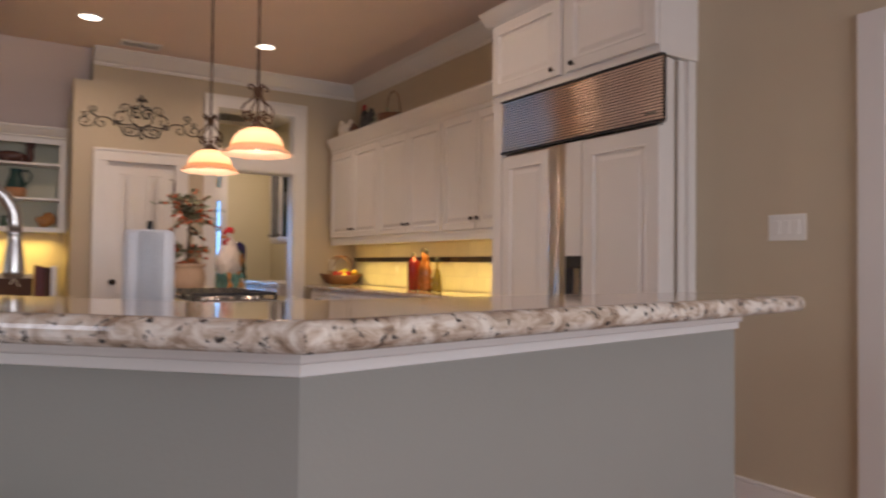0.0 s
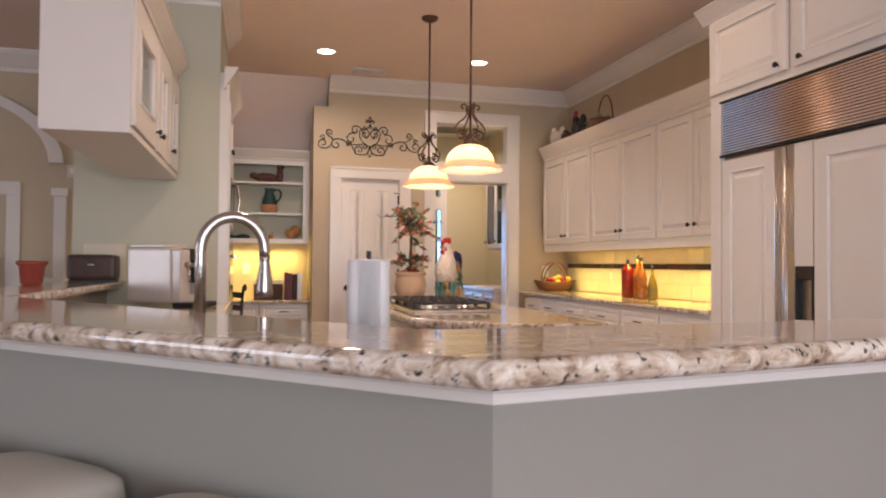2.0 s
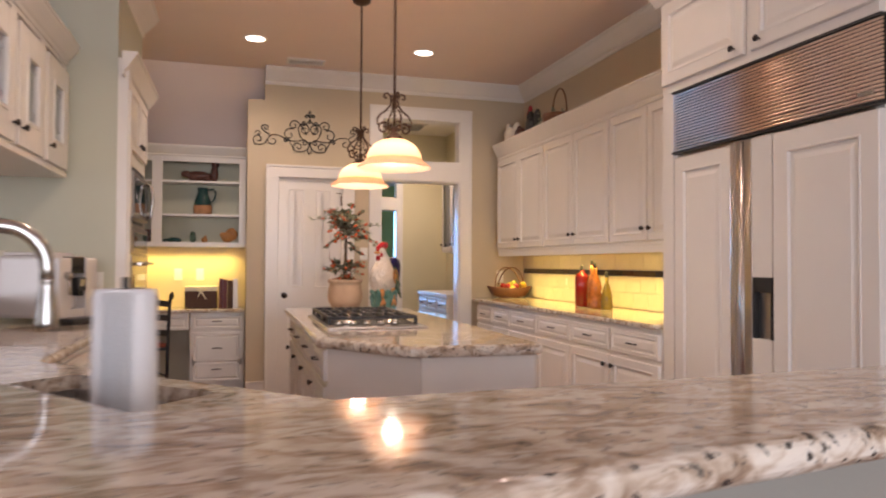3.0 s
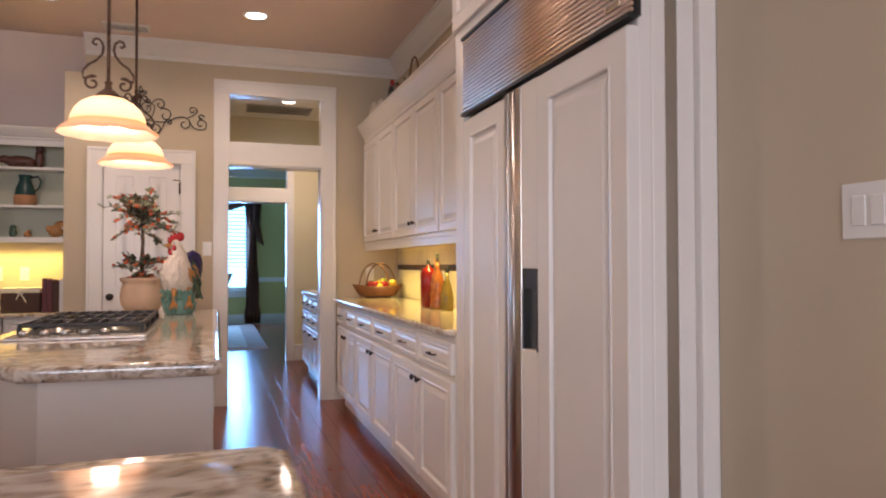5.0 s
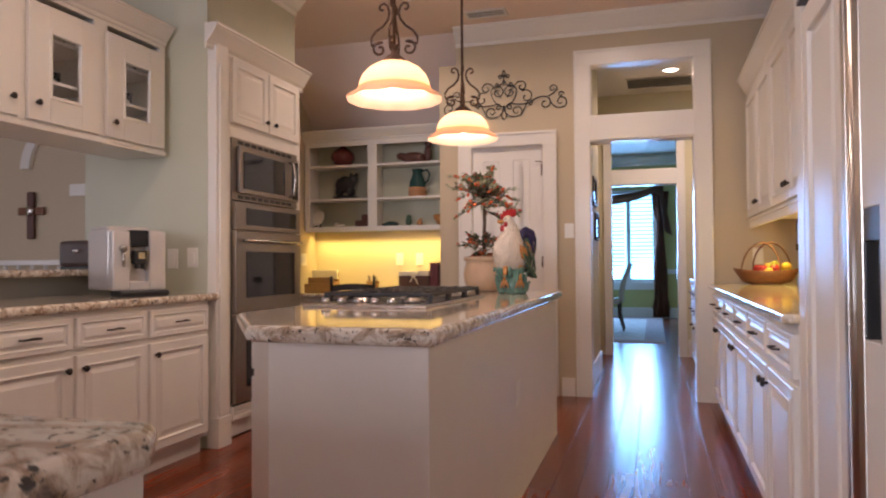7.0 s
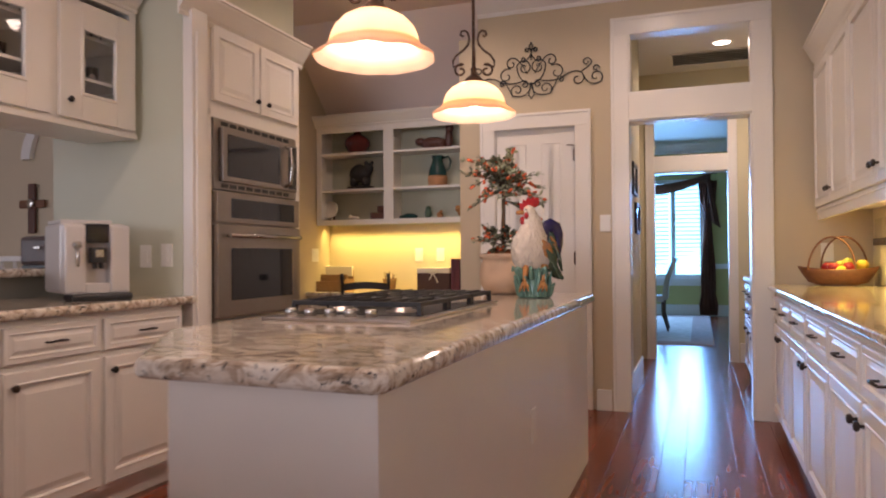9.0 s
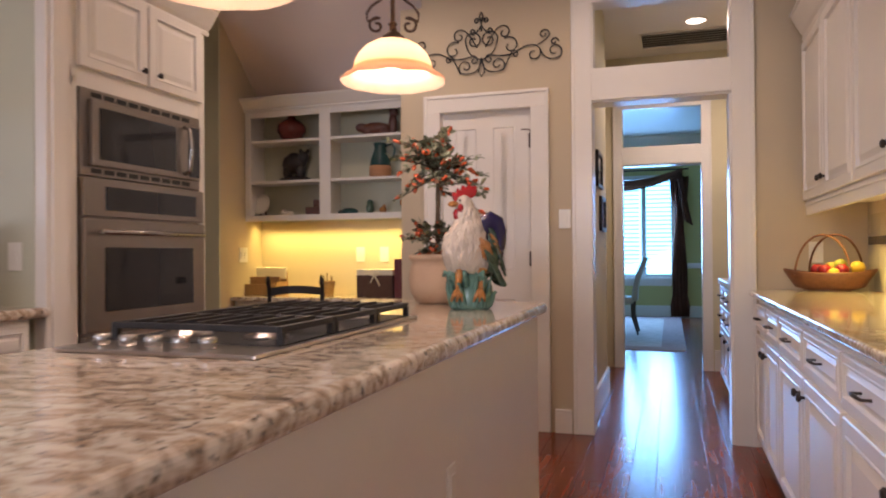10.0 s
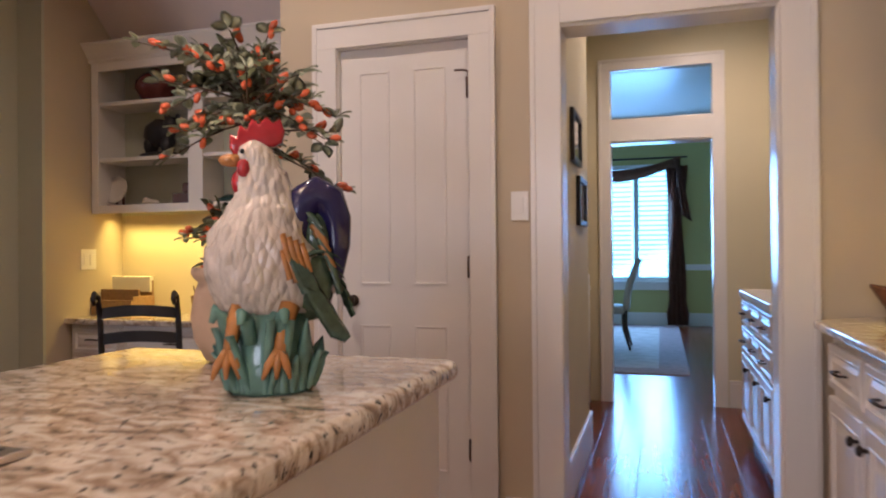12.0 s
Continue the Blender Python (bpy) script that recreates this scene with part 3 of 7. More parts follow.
def base_unit(u0, u1, at, columns, label, height=0.89, group=""):
    """A base cabinet: frame, toe kick and for every column a drawer over a door; u runs along the front."""
    ob = thing("base_cabinet", label, "cabinet", at, group)
    part("body", blocks((u0, 0, 0.10, u1, 0.58, height - 0.001)), WHITE, ob)
    part("toe_kick", blocks((u0, 0.05, 0, u1, 0.55, 0.10)), WHITE, ob)
    w = (u1 - u0) / columns
    for k in range(columns):
        a, b = u0 + k * w + 0.014, u0 + (k + 1) * w - 0.014
        f = part("drawer_front", drawer_panel(a, 0.715, b, 0.855), WHITE, ob)
        pull(f, (a + b) / 2, 0.785)
        f = part("door", door_panel(a, 0.125, b, 0.685), WHITE, ob)
        if columns == 1:
            knob(f, a + 0.035, 0.625)
        else:
            knob(f, b - 0.035 if k % 2 == 0 else a + 0.035, 0.625)
    return ob


EAST = pose(3.29, 0, 0, 0, 0, -90)
for y1, y0, n in ((5.476, 4.375, 2), (6.64, 5.476, 2), (7.49, 6.64, 2)):
    base_unit(-y1, -y0, EAST, n, "white raised-panel base cabinet with bronze pulls", group="base cabinets under the long counter")
solid("long_counter", prism([(3.246, 4.40), (3.885, 4.40), (3.885, 7.765), (3.44, 7.765), (3.246, 7.56)], 0.89, 0.92, 0.010, 4), GRANITE, "polished cream granite counter with fruit basket", "countertop")
WEST = pose(0.35, 0, 0, 0, 0, 90)
for y0, y1, n in ((4.01, 4.98, 2), (4.98, 5.50, 1)):
    base_unit(y0, y1, WEST, n, "white raised-panel base cabinet under coffee machine", 0.883, group="base cabinets under the coffee counter")

# ---- wall cabinets over the long counter ----
UP = pose(3.55, 0, 0, 0, 0, -90)
for y1, y0 in ((7.625, 6.505), (6.505, 5.39), (5.39, 4.42)):
    ob = thing("wall_cabinet", "white raised-panel wall cabinet with bronze knobs", "cabinet", UP, "wall cabinets over the long counter")
    u0, u1 = -y1, -y0
    part("body", blocks((u0, 0, 1.40, u1, 0.335, 2.36)), WHITE, ob)
    part("light_rail", blocks((u0, -0.004, 1.335, u1, 0.018, 1.40), (u0, -0.010, 1.385, u1, 0.0, 1.40), bevel=0.002), WHITE, ob)
    m = (u0 + u1) / 2
    for a, b, kx in ((u0 + 0.012, m - 0.006, m - 0.04), (m + 0.006, u1 - 0.012, m + 0.04)):
        f = part("door", door_panel(a, 1.412, b, 2.285), WHITE, ob)
        knob(f, kx, 1.492)
    bm = bmesh.new()
    crown_run(bm, (u0, 0), (u1, 0), (0, -1), 2.30, 2.455, 0.075)
    part("crown", bm, WHITE, ob)
    part("top", blocks((u0, 0, 2.36, u1, 0.335, 2.445)), WHITE, ob)

# ---- refrigerator ----
FR = pose(3.29, -0.095, 0, 0, 0, -90)
fr = thing("refrigerator", "built-in refrigerator with white panel doors and steel grille", "refrigerator", FR)
part("body", blocks((-4.36, 0.03, 0.0, -3.125, 0.56, 2.195)), STEEL, fr)
f = part("freezer_door", door_panel(-4.355, 0.10, -3.90, 1.835, 0.085, 0.03), WHITE, fr, "narrow white panelled freezer door", pose(0, 0.03, 0))
part("steel_edge", blocks((-3.90, -0.004, 0.10, -3.868, 0.03, 1.845), (-3.868, -0.002, 0.10, -3.755, 0.03, 1.845), bevel=0.005), STEEL, fr)
bm = bmesh.new()
tube(bm, [(-3.822, 0.010, 0.11), (-3.822, 0.010, 1.838)], 0.022, 14)
part("handle", bm, STEEL, fr, "tall brushed steel door handle")
part("dispenser_panel", blocks((-3.755, 0.0, 1.20, -3.625, 0.03, 1.845), (-3.755, 0.0, 0.10, -3.625, 0.03, 0.92), bevel=0.003), WHITE, fr)
dp = part("dispenser", blocks((-3.75, 0.0, 1.13, -3.63, 0.03, 1.20), (-3.75, 0.09, 0.92, -3.63, 0.11, 1.13), (-3.752, 0.0, 0.92, -3.74, 0.10, 1.13), (-3.64, 0.0, 0.92, -3.628, 0.10, 1.13), bevel=0.002), BLACK, fr, "dark recessed ice dispenser")
part("paddle", blocks((-3.71, 0.05, 1.02, -3.67, 0.06, 1.13), bevel=0.003), BLACKGLASS, dp)
f = part("fridge_door", door_panel(-3.617, 0.10, -3.075, 1.84, 0.095, 0.035), WHITE, fr, "wide white panelled refrigerator door", pose(0, 0.03, 0))
part("door_side", blocks((-3.124, 0.031, 0.10, -3.078, 0.075, 2.19), (-3.124, 0.077, 0.10, -3.086, 0.122, 2.19), bevel=0.006), WHITE, fr, "white edge of the refrigerator door")
part("steel_trim", blocks((-3.124, 0.124, 0.02, -3.104, 0.172, 2.19), bevel=0.007), STEEL, fr)
g = part("grille", blocks((-4.36, 0.015, 1.862, -3.06, 0.03, 2.195), (-4.36, -0.012, 1.855, -3.058, 0.02, 1.868), (-4.36, -0.012, 2.186, -3.058, 0.02, 2.197)), BLACK, fr, "ribbed steel ventilation grille")
bm = bmesh.new()
tube(bm, [(-4.358, 0.002, 0), (-3.06, 0.002, 0)], 0.0056, 10)
slat_mesh = as_mesh("slat", bm, COPPERY)
for k in range(20):
    share("slat", slat_mesh, g, pose(0, 0, 1.878 + k * 0.0158))
part("badge", blocks((-3.16, -0.016, 1.895, -3.09, -0.009, 1.915), bevel=0.003), CHROME, g)
# cabinet over the refrigerator and the side panel
oc = thing("refrigerator_cabinet", "white raised-panel cabinet above the refrigerator", "cabinet", FR)
part("body", blocks((-4.46, 0.0, 2.20, -3.075, 0.575, 2.74)), WHITE, oc)
for a, b, kx in ((-4.445, -3.785, -3.845), (-3.735, -3.085, -3.675)):
    f = part("door", door_panel(a, 2.245, b, 2.70, 0.075, 0.022), WHITE, oc)
    knob(f, kx, 2.285, -0.022)
bm = bmesh.new()
crown_run(bm, (-4.53, 0), (-3.045, 0), (0, -1), 2.71, 2.80, 0.075)
part("crown", bm, WHITE, oc)
part("side_panel", blocks((-3.124, 0.174, 0, -3.108, 0.23, 2.2), (-3.124, 0.23, 0, -3.084, 0.287, 2.2), bevel=0.006), WHITE, oc)
part("far_panel", blocks((-4.46, 0.0, 0, -4.362, 0.575, 2.20), bevel=0.002), WHITE, oc)

# ---- ovens ----
OV = pose(0.33, 0, 0.01, 0, 0, 90)
oc2 = thing("oven_cabinet", "tall white oven cabinet with raised-panel doors", "cabinet", OV)
part("body", blocks((5.70, 0.03, -0.01, 5.745, 0.60, 2.30), (6.615, 0.03, 0, 6.64, 0.60, 2.30), (5.745, 0.03, 1.90, 6.615, 0.60, 2.30), (5.745, 0.03, 0, 6.615, 0.60, 0.16), (5.745, 0.45, 0.16, 6.615, 0.60, 1.90)), WHITE, oc2)
part("stile_left", blocks((5.575, -0.03, -0.01, 5.70, 0.035, 2.42), (5.60, -0.042, 0.18, 5.675, -0.03, 2.3), (5.57, -0.05, -0.01, 5.705, 0.03, 0.17), bevel=0.004), WHITE, oc2, "white pilaster beside the ovens")
part("stile_inner", blocks((5.70, 0.0, 0.1, 5.765, 0.03, 1.93), bevel=0.002), WHITE, oc2)
part("stile_right", blocks((6.615, 0.0, 0.0, 6.665, 0.035, 2.42), bevel=0.003), WHITE, oc2)
part("top_rail", blocks((5.70, 0.0, 1.885, 6.615, 0.03, 2.42), bevel=0.002), WHITE, oc2)
for a, b, kx in ((5.765, 6.19, 6.152), (6.205, 6.62, 6.262)):
    f = part("door", door_panel(a, 1.975, b, 2.385), WHITE, oc2)
    knob(f, kx, 2.04)
bm = bmesh.new()
crown_run(bm, (5.50, 0), (6.69, 0), (0, -1), 2.37, 2.515, 0.09)
part("crown", bm, WHITE, oc2)
part("crown_top", blocks((5.575, 0.0, 2.42, 6.665, 0.05, 2.49)), WHITE, oc2)
part("bottom_drawer", drawer_panel(5.765, 0.11, 6.62, 0.20), WHITE, oc2)

mw = thing("microwave", "built-in stainless steel microwave with dark glass door", "microwave", OV)
part("body", blocks((5.775, -0.005, 1.49, 6.612, 0.40, 1.885), bevel=0.004), OVENSTEEL, mw)
f = part("door", blocks((5.82, -0.035, 1.535, 6.58, -0.006, 1.835), bevel=0.006), OVENSTEEL, mw, "stainless microwave door")
part("window", blocks((5.86, -0.040, 1.565, 6.375, -0.034, 1.80), bevel=0.002), BLACKGLASS, f, "dark glass window")
part("keypad", blocks((6.485, -0.040, 1.55, 6.57, -0.034, 1.82), bevel=0.002), BLACKGLASS, f, "black glass keypad")
bm = bmesh.new()
tube(bm, [(6.445, -0.036, 1.56), (6.445, -0.07, 1.575), (6.445, -0.085, 1.685), (6.445, -0.07, 1.795), (6.445, -0.036, 1.81)], 0.011, 10)
part("handle", bm, CHROME, f, "curved steel handle")
for z0 in (1.502, 1.848):
    for k in range(9):
        part("vent_slot", blocks((5.84 + k * 0.078, -0.0075, z0, 5.90 + k * 0.078, -0.004, z0 + 0.022)), BLACK, mw)

ov = thing("double_oven", "built-in stainless steel double wall oven", "oven", OV)
part("body", blocks((5.775, 0.0, 0.205, 6.612, 0.44, 1.485)), OVENSTEEL, ov)
c = part("control_panel", blocks((5.775, -0.03, 1.305, 6.612, 0.0, 1.478), bevel=0.005), OVENSTEEL, ov, "stainless oven control panel")
part("display", blocks((5.90, -0.034, 1.335, 6.545, -0.029, 1.445), bevel=0.002), BLACKGLASS, c, "black oven display")
for z0, z1 in ((0.78, 1.295), (0.215, 0.765)):
    f = part("oven_door", blocks((5.775, -0.035, z0, 6.612, 0.0, z1), bevel=0.006), OVENSTEEL, ov, "stainless oven door")
    part("window", blocks((5.89, -0.039, z0 + 0.09, 6.515, -0.034, z1 - 0.13), bevel=0.003), BLACKGLASS, f, "dark oven window")
    bm = bmesh.new()
    tube(bm, [(5.83, -0.075, z1 - 0.06), (6.555, -0.075, z1 - 0.06)], 0.012, 12)
    for hx in (5.86, 6.525):
        tube(bm, [(hx, -0.034, z1 - 0.06), (hx, -0.075, z1 - 0.06)], 0.009, 8)
    part("handle", bm, CHROME, f, "round steel bar handle")

# ---- island ----
ISL = [(2.262, 3.75), (2.29, 3.775), (2.292, 6.49), (2.275, 6.51), (1.36, 6.51), (1.36, 4.25), (1.70, 3.77)]
solid("island_top", prism(ISL, 0.860, 0.91, 0.020, 5), GRANITE, "polished cream granite island top with cooktop", "countertop")
isl = thing("kitchen_island", "white painted kitchen island with a clipped corner", "kitchen island")
IB = [(2.255, 3.80), (2.255, 6.46), (1.42, 6.46), (1.42, 4.27), (1.755, 3.82)]
part("body", prism(IB, 0.0, 0.86), WHITE, isl)
part("end_panel", prism([(2.262, 3.787), (2.262, 3.80), (1.765, 3.82), (1.755, 3.807)], 0.0, 0.86), WHITE, isl, "smooth white end panel")
iw = pose(1.42, 0, 0, 0, 0, -90)
for y1, y0 in ((6.44, 5.89), (5.89, 5.34), (5.34, 4.80), (4.80, 4.27)):
    f = part("drawer_front", drawer_panel(-y1 + 0.012, 0.70, -y0 - 0.012, 0.845), WHITE, isl, "", iw)
    pull(f, -(y0 + y1) / 2, 0.775)
    f = part("door", door_panel(-y1 + 0.012, 0.12, -y0 - 0.012, 0.67), WHITE, isl, "", iw)
    knob(f, -y1 + 0.05, 0.62)
solid("outlet", blocks((2.255, 5.09, 0.44, 2.261, 5.16, 0.56), (2.259, 5.107, 0.465, 2.264, 5.143, 0.535), bevel=0.002), PLATE, "white outlet plate on the island side", "outlet")

# ---- pendants ----
def spiral(cx, cz, r0, turns, start, direction=1, steps=22, grow=0.22):
    pts = []
    for k in range(steps + 1):
        q = k / steps
        a = start + direction * q * turns * 2 * math.pi
        r = r0 * (grow + (1 - grow) * q)
        pts.append((cx + r * math.cos(a), 0.0, cz + r * math.sin(a)))
    return pts


def scroll_bar(turn):
    """One S-shaped iron scroll in a plane through the stem."""
    bm = bmesh.new()
    low = spiral(0.062, 0.052, 0.034, 1.15, math.radians(60), 1)
    end = low[-1]
    path = low + [(0.098, 0, 0.07), (0.099, 0, 0.10), (0.080, 0, 0.128), (0.048, 0, 0.150), (0.026, 0, 0.178), (0.020, 0, 0.205), (0.026, 0, 0.232), (0.042, 0, 0.246), (0.058, 0, 0.240), (0.062, 0, 0.225), (0.052, 0, 0.216), (0.045, 0, 0.222)]
    tube(bm, path, 0.0055, 7)
    bmesh.ops.rotate(bm, cent=(0, 0, 0), matrix=Matrix.Rotation(turn, 3, "Z"), verts=bm.verts)
    return bm


def pendant(x, y, rim, label, turn):
    ob = thing("pendant_lamp", label, "pendant lamp", pose(x, y, rim), "pendants over the island")
    prof = [(r * 1.07, z * 0.93) for r, z in ((0.186, 0.0), (0.188, 0.006), (0.172, 0.022), (0.150, 0.038), (0.141, 0.055), (0.137, 0.080), (0.124, 0.112), (0.100, 0.142), (0.068, 0.163), (0.040, 0.172), (0.036, 0.168), (0.066, 0.157), (0.096, 0.137), (0.119, 0.109), (0.132, 0.078), (0.136, 0.054), (0.146, 0.034), (0.168, 0.018), (0.182, 0.004), (0.186, 0.0))]
    bm = bmesh.new()
    steps, rings = 60, []
    for r, z in prof:
        wide = max(0.0, (r - 0.13) / 0.056)
        rings.append([bm.verts.new((r * math.cos(a) * (1 + 0.012 * wide * math.cos(10 * a)), r * math.sin(a) * (1 + 0.012 * wide * math.cos(10 * a)), z + 0.0018 * wide * math.cos(10 * a))) for a in [2 * math.pi * k / steps for k in range(steps)]])
    for a, b in zip(rings, rings[1:]):
        for k in range(steps):
            f = bm.faces.new((a[k], a[(k + 1) % steps], b[(k + 1) % steps], b[k]))
            f.smooth = True
    sh = part("shade", bm, SHADE, ob, "scalloped amber glass shade")
    bm = bmesh.new()
    blob(bm, (0, 0, 0.07), (0.03, 0.03, 0.04))
    part("bulb", bm, BULB, ob, "lit frosted bulb").visible_shadow = False
    part("cap", lathe([(0.045, 0.152), (0.052, 0.164), (0.030, 0.186), (0.016, 0.196), (0.012, 0.215), (0.018, 0.222), (0.010, 0.232)], 20), RUST, ob)
    bm = bmesh.new()
    tube(bm, [(0, 0, 0.19), (0, 0, H - rim - 0.02)], 0.0075, 10)
    part("stem", bm, RUST, ob)
    for q in range(4):
        bm = scroll_bar(turn + q * math.pi / 2)
        bmesh.ops.translate(bm, vec=(0, 0, 0.165), verts=bm.verts)
        part("scroll", bm, RUST, ob)
    part("canopy", lathe([(0.065, H - rim), (0.064, H - rim - 0.012), (0.045, H - rim - 0.026), (0.014, H - rim - 0.034)], 24), RUST, ob)


pendant(1.825, 4.70, 1.775, "bronze scroll pendant lamp with lit amber shade", 0.15)
pendant(1.825, 5.80, 1.792, "bronze scroll pendant lamp with lit amber shade", 0.35)
# fixtures at y 4.15 are added, unseen, to carry the fill lamps
for cx, cy, cz in ((2.55, 6.85, H), (1.13, 6.88, H), (2.55, 4.15, H), (1.13, 4.15, H), (3.05, 9.52, H - 0.03)):
    ob = thing("ceiling_light", "lit round recessed ceiling light with white ring, near pair added", "ceiling light", pose(cx, cy, cz), "recessed lights")
    part("ring", lathe([(0.098, 0.0), (0.096, -0.006), (0.080, -0.008), (0.076, -0.002)], 28, cap=False), TRIM, ob)
    part("lens", lathe([(0.078, -0.003), (0.04, -0.005), (0.001, -0.006)], 24), CANGLOW, ob, "glowing lens").visible_shadow = False

# ---- more materials ----
MAROON = material("maroon_glaze", (0.13, 0.025, 0.02), rough=0.18, vary=0.3, scale=25, bump=0.01)
BLACKSTONE = material("black_carved_stone", (0.02, 0.018, 0.018), rough=0.4, vary=0.2, bump=0.04)
BROWNCARVE = material("brown_carved_wood", (0.10, 0.035, 0.022), rough=0.4, vary=0.3, scale=30, bump=0.04)
IVORY = material("ivory_ceramic", (0.72, 0.66, 0.56), rough=0.25, vary=0.05, bump=0.01)
GREENGLAZE = material("dark_green_glaze", (0.02, 0.06, 0.055), rough=0.12, vary=0.3, scale=20, bump=0.01)
RAWCLAY = material("raw_clay", (0.45, 0.22, 0.10), rough=0.7, vary=0.15, bump=0.04)
PEACHSTONE = material("peach_stone_urn", (0.50, 0.36, 0.25), rough=0.75, vary=0.18, scale=10, bump=0.08, bump_scale=70)
MOSS = material("orange_moss", (0.30, 0.10, 0.035), rough=0.9, vary=0.4, scale=60, bump=0.3, bump_scale=90)
LEAF = material("dusty_green_leaf", (0.34, 0.37, 0.25), rough=0.5, vary=0.2, scale=20, bump=0.02, random_tint=0.4)
BERRY = material("orange_red_rose_hip", (0.72, 0.15, 0.06), rough=0.25, vary=0.25, scale=30, bump=0, random_tint=0.3)
TWIG = material("brown_twig", (0.09, 0.06, 0.035), rough=0.8, vary=0.3, scale=40, bump=0.1)
ROOWHITE = material("white_glazed_feathers", (0.58, 0.52, 0.45), rough=0.14, vary=0.12, scale=16, bump=0)
_t = ROOWHITE.node_tree
_co, _map, _vo, _bp = _t.nodes.new("ShaderNodeTexCoord"), _t.nodes.new("ShaderNodeMapping"), _t.nodes.new("ShaderNodeTexVoronoi"), _t.nodes.new("ShaderNodeBump")
_map.inputs["Scale"].default_value = (1, 1, 0.5)
_vo.inputs["Scale"].default_value = 75
_bp.inputs["Strength"].default_value, _bp.inputs["Distance"].default_value, _bp.invert = 0.9, 0.006, True
_t.links.new(_co.outputs["Object"], _map.inputs["Vector"])
_t.links.new(_map.outputs[0], _vo.inputs["Vector"])
_t.links.new(_vo.outputs["Distance"], _bp.inputs["Height"])
_t.links.new(_bp.outputs[0], _t.nodes["Principled BSDF"].inputs["Normal"])
ROORED = material("red_glaze", (0.38, 0.025, 0.03), rough=0.12, vary=0.25, scale=40, bump=0.02)
ROOBLUE = material("navy_glaze", (0.018, 0.015, 0.07), rough=0.1, vary=0.3, scale=20, bump=0.01)
ROOGREEN = material("green_feather_glaze", (0.06, 0.10, 0.065), rough=0.15, vary=0.6, scale=45, bump=0.03)
ROOTEAL = material("teal_glaze", (0.12, 0.25, 0.21), rough=0.12, vary=0.35, scale=18, bump=0.01)
ROOOCHRE = material("ochre_glaze", (0.42, 0.19, 0.06), rough=0.15, vary=0.35, scale=40, bump=0.02)
PAPER = material("white_paper_towel", (0.82, 0.82, 0.82), rough=0.9, vary=0.03, scale=30, bump=0.06, bump_scale=220)
WICKER = material("brown_wicker", (0.17, 0.065, 0.025), rough=0.5, vary=0.4, scale=50, bump=0.2, bump_scale=110)
REDFRUIT = material("red_apple_skin", (0.32, 0.02, 0.02), rough=0.25, vary=0.4, scale=14, bump=0)
YELLOWFRUIT = material("yellow_fruit_skin", (0.72, 0.50, 0.04), rough=0.35, vary=0.15, scale=12, bump=0.02)
GREENFRUIT = material("green_pear_skin", (0.48, 0.50, 0.06), rough=0.35, vary=0.15, bump=0)
REDGLASS = material("red_infused_oil", (0.20, 0.012, 0.008), rough=0.08, vary=0.3, scale=18, bump=0)
AMBERGLASS = material("amber_pepper_oil", (0.28, 0.09, 0.02), rough=0.08, vary=0.7, scale=26, bump=0)
OLIVEGLASS = material("olive_oil_glass", (0.16, 0.11, 0.02), rough=0.08, vary=0.4, scale=16, bump=0)
SILVER = material("silver_plastic", (0.62, 0.58, 0.55), rough=0.35, metal=0.25, vary=0.05, bump=0.01)
CHESTNUT = material("chestnut_leather", (0.055, 0.028, 0.02), rough=0.4, vary=0.3, scale=20, bump=0.05)
LINEN = material("white_linen", (0.72, 0.66, 0.52), rough=0.9, vary=0.08, scale=30, bump=0.1, bump_scale=160)
BOXTAN = material("tan_woven_box", (0.30, 0.18, 0.08), rough=0.8, vary=0.3, scale=50, bump=0.2, bump_scale=120)
BOXBROWN = material("dark_brown_box", (0.07, 0.03, 0.02), rough=0.7, vary=0.3, scale=40, bump=0.1)
BOOKRED = material("oxblood_binding", (0.11, 0.015, 0.018), rough=0.45, vary=0.2, bump=0.03)
CUSHRED = material("red_woven_cushion", (0.36, 0.10, 0.06), rough=0.9, vary=0.6, scale=24, bump=0.1)
CURTAIN = material("copper_brown_drapery", (0.26, 0.11, 0.065), rough=0.6, vary=0.25, scale=8, bump=0.05)
RUGM = material("faded_oriental_rug", (0.50, 0.38, 0.32), rough=0.95, vary=0.4, scale=7, bump=0.2, bump_scale=140)
CHAIRCLOTH = material("oatmeal_upholstery", (0.46, 0.42, 0.36), rough=0.9, vary=0.1, scale=30, bump=0.1, bump_scale=150)
PICTURE = material("pale_print", (0.42, 0.40, 0.36), rough=0.5, vary=0.5, scale=14, bump=0)
LAMPSHADE = material("black_lamp_shade", (0.03, 0.025, 0.025), rough=0.8, bump=0.05)
REDPOT = material("terracotta_glaze", (0.33, 0.06, 0.04), rough=0.4, vary=0.2, bump=0.02)


def joined(name, pieces, label, category, at, kind="", group=""):
    """One mesh of several coloured pieces: (bmesh, material) pairs."""
    me = bpy.data.meshes.new(name)
    whole = bmesh.new()
    for k, (bm, mat) in enumerate(pieces):
        for f in bm.faces:
            f.material_index = k
        tmp = bpy.data.meshes.new("tmp")
        bm.to_mesh(tmp)
        bm.free()
        whole.from_mesh(tmp)
        bpy.data.meshes.remove(tmp)
        me.materials.append(mat)
    whole.to_mesh(me)
    whole.free()
    ob = new(name, me)
    ob.matrix_basis = at
    return tagged(ob, label, category, group, kind)


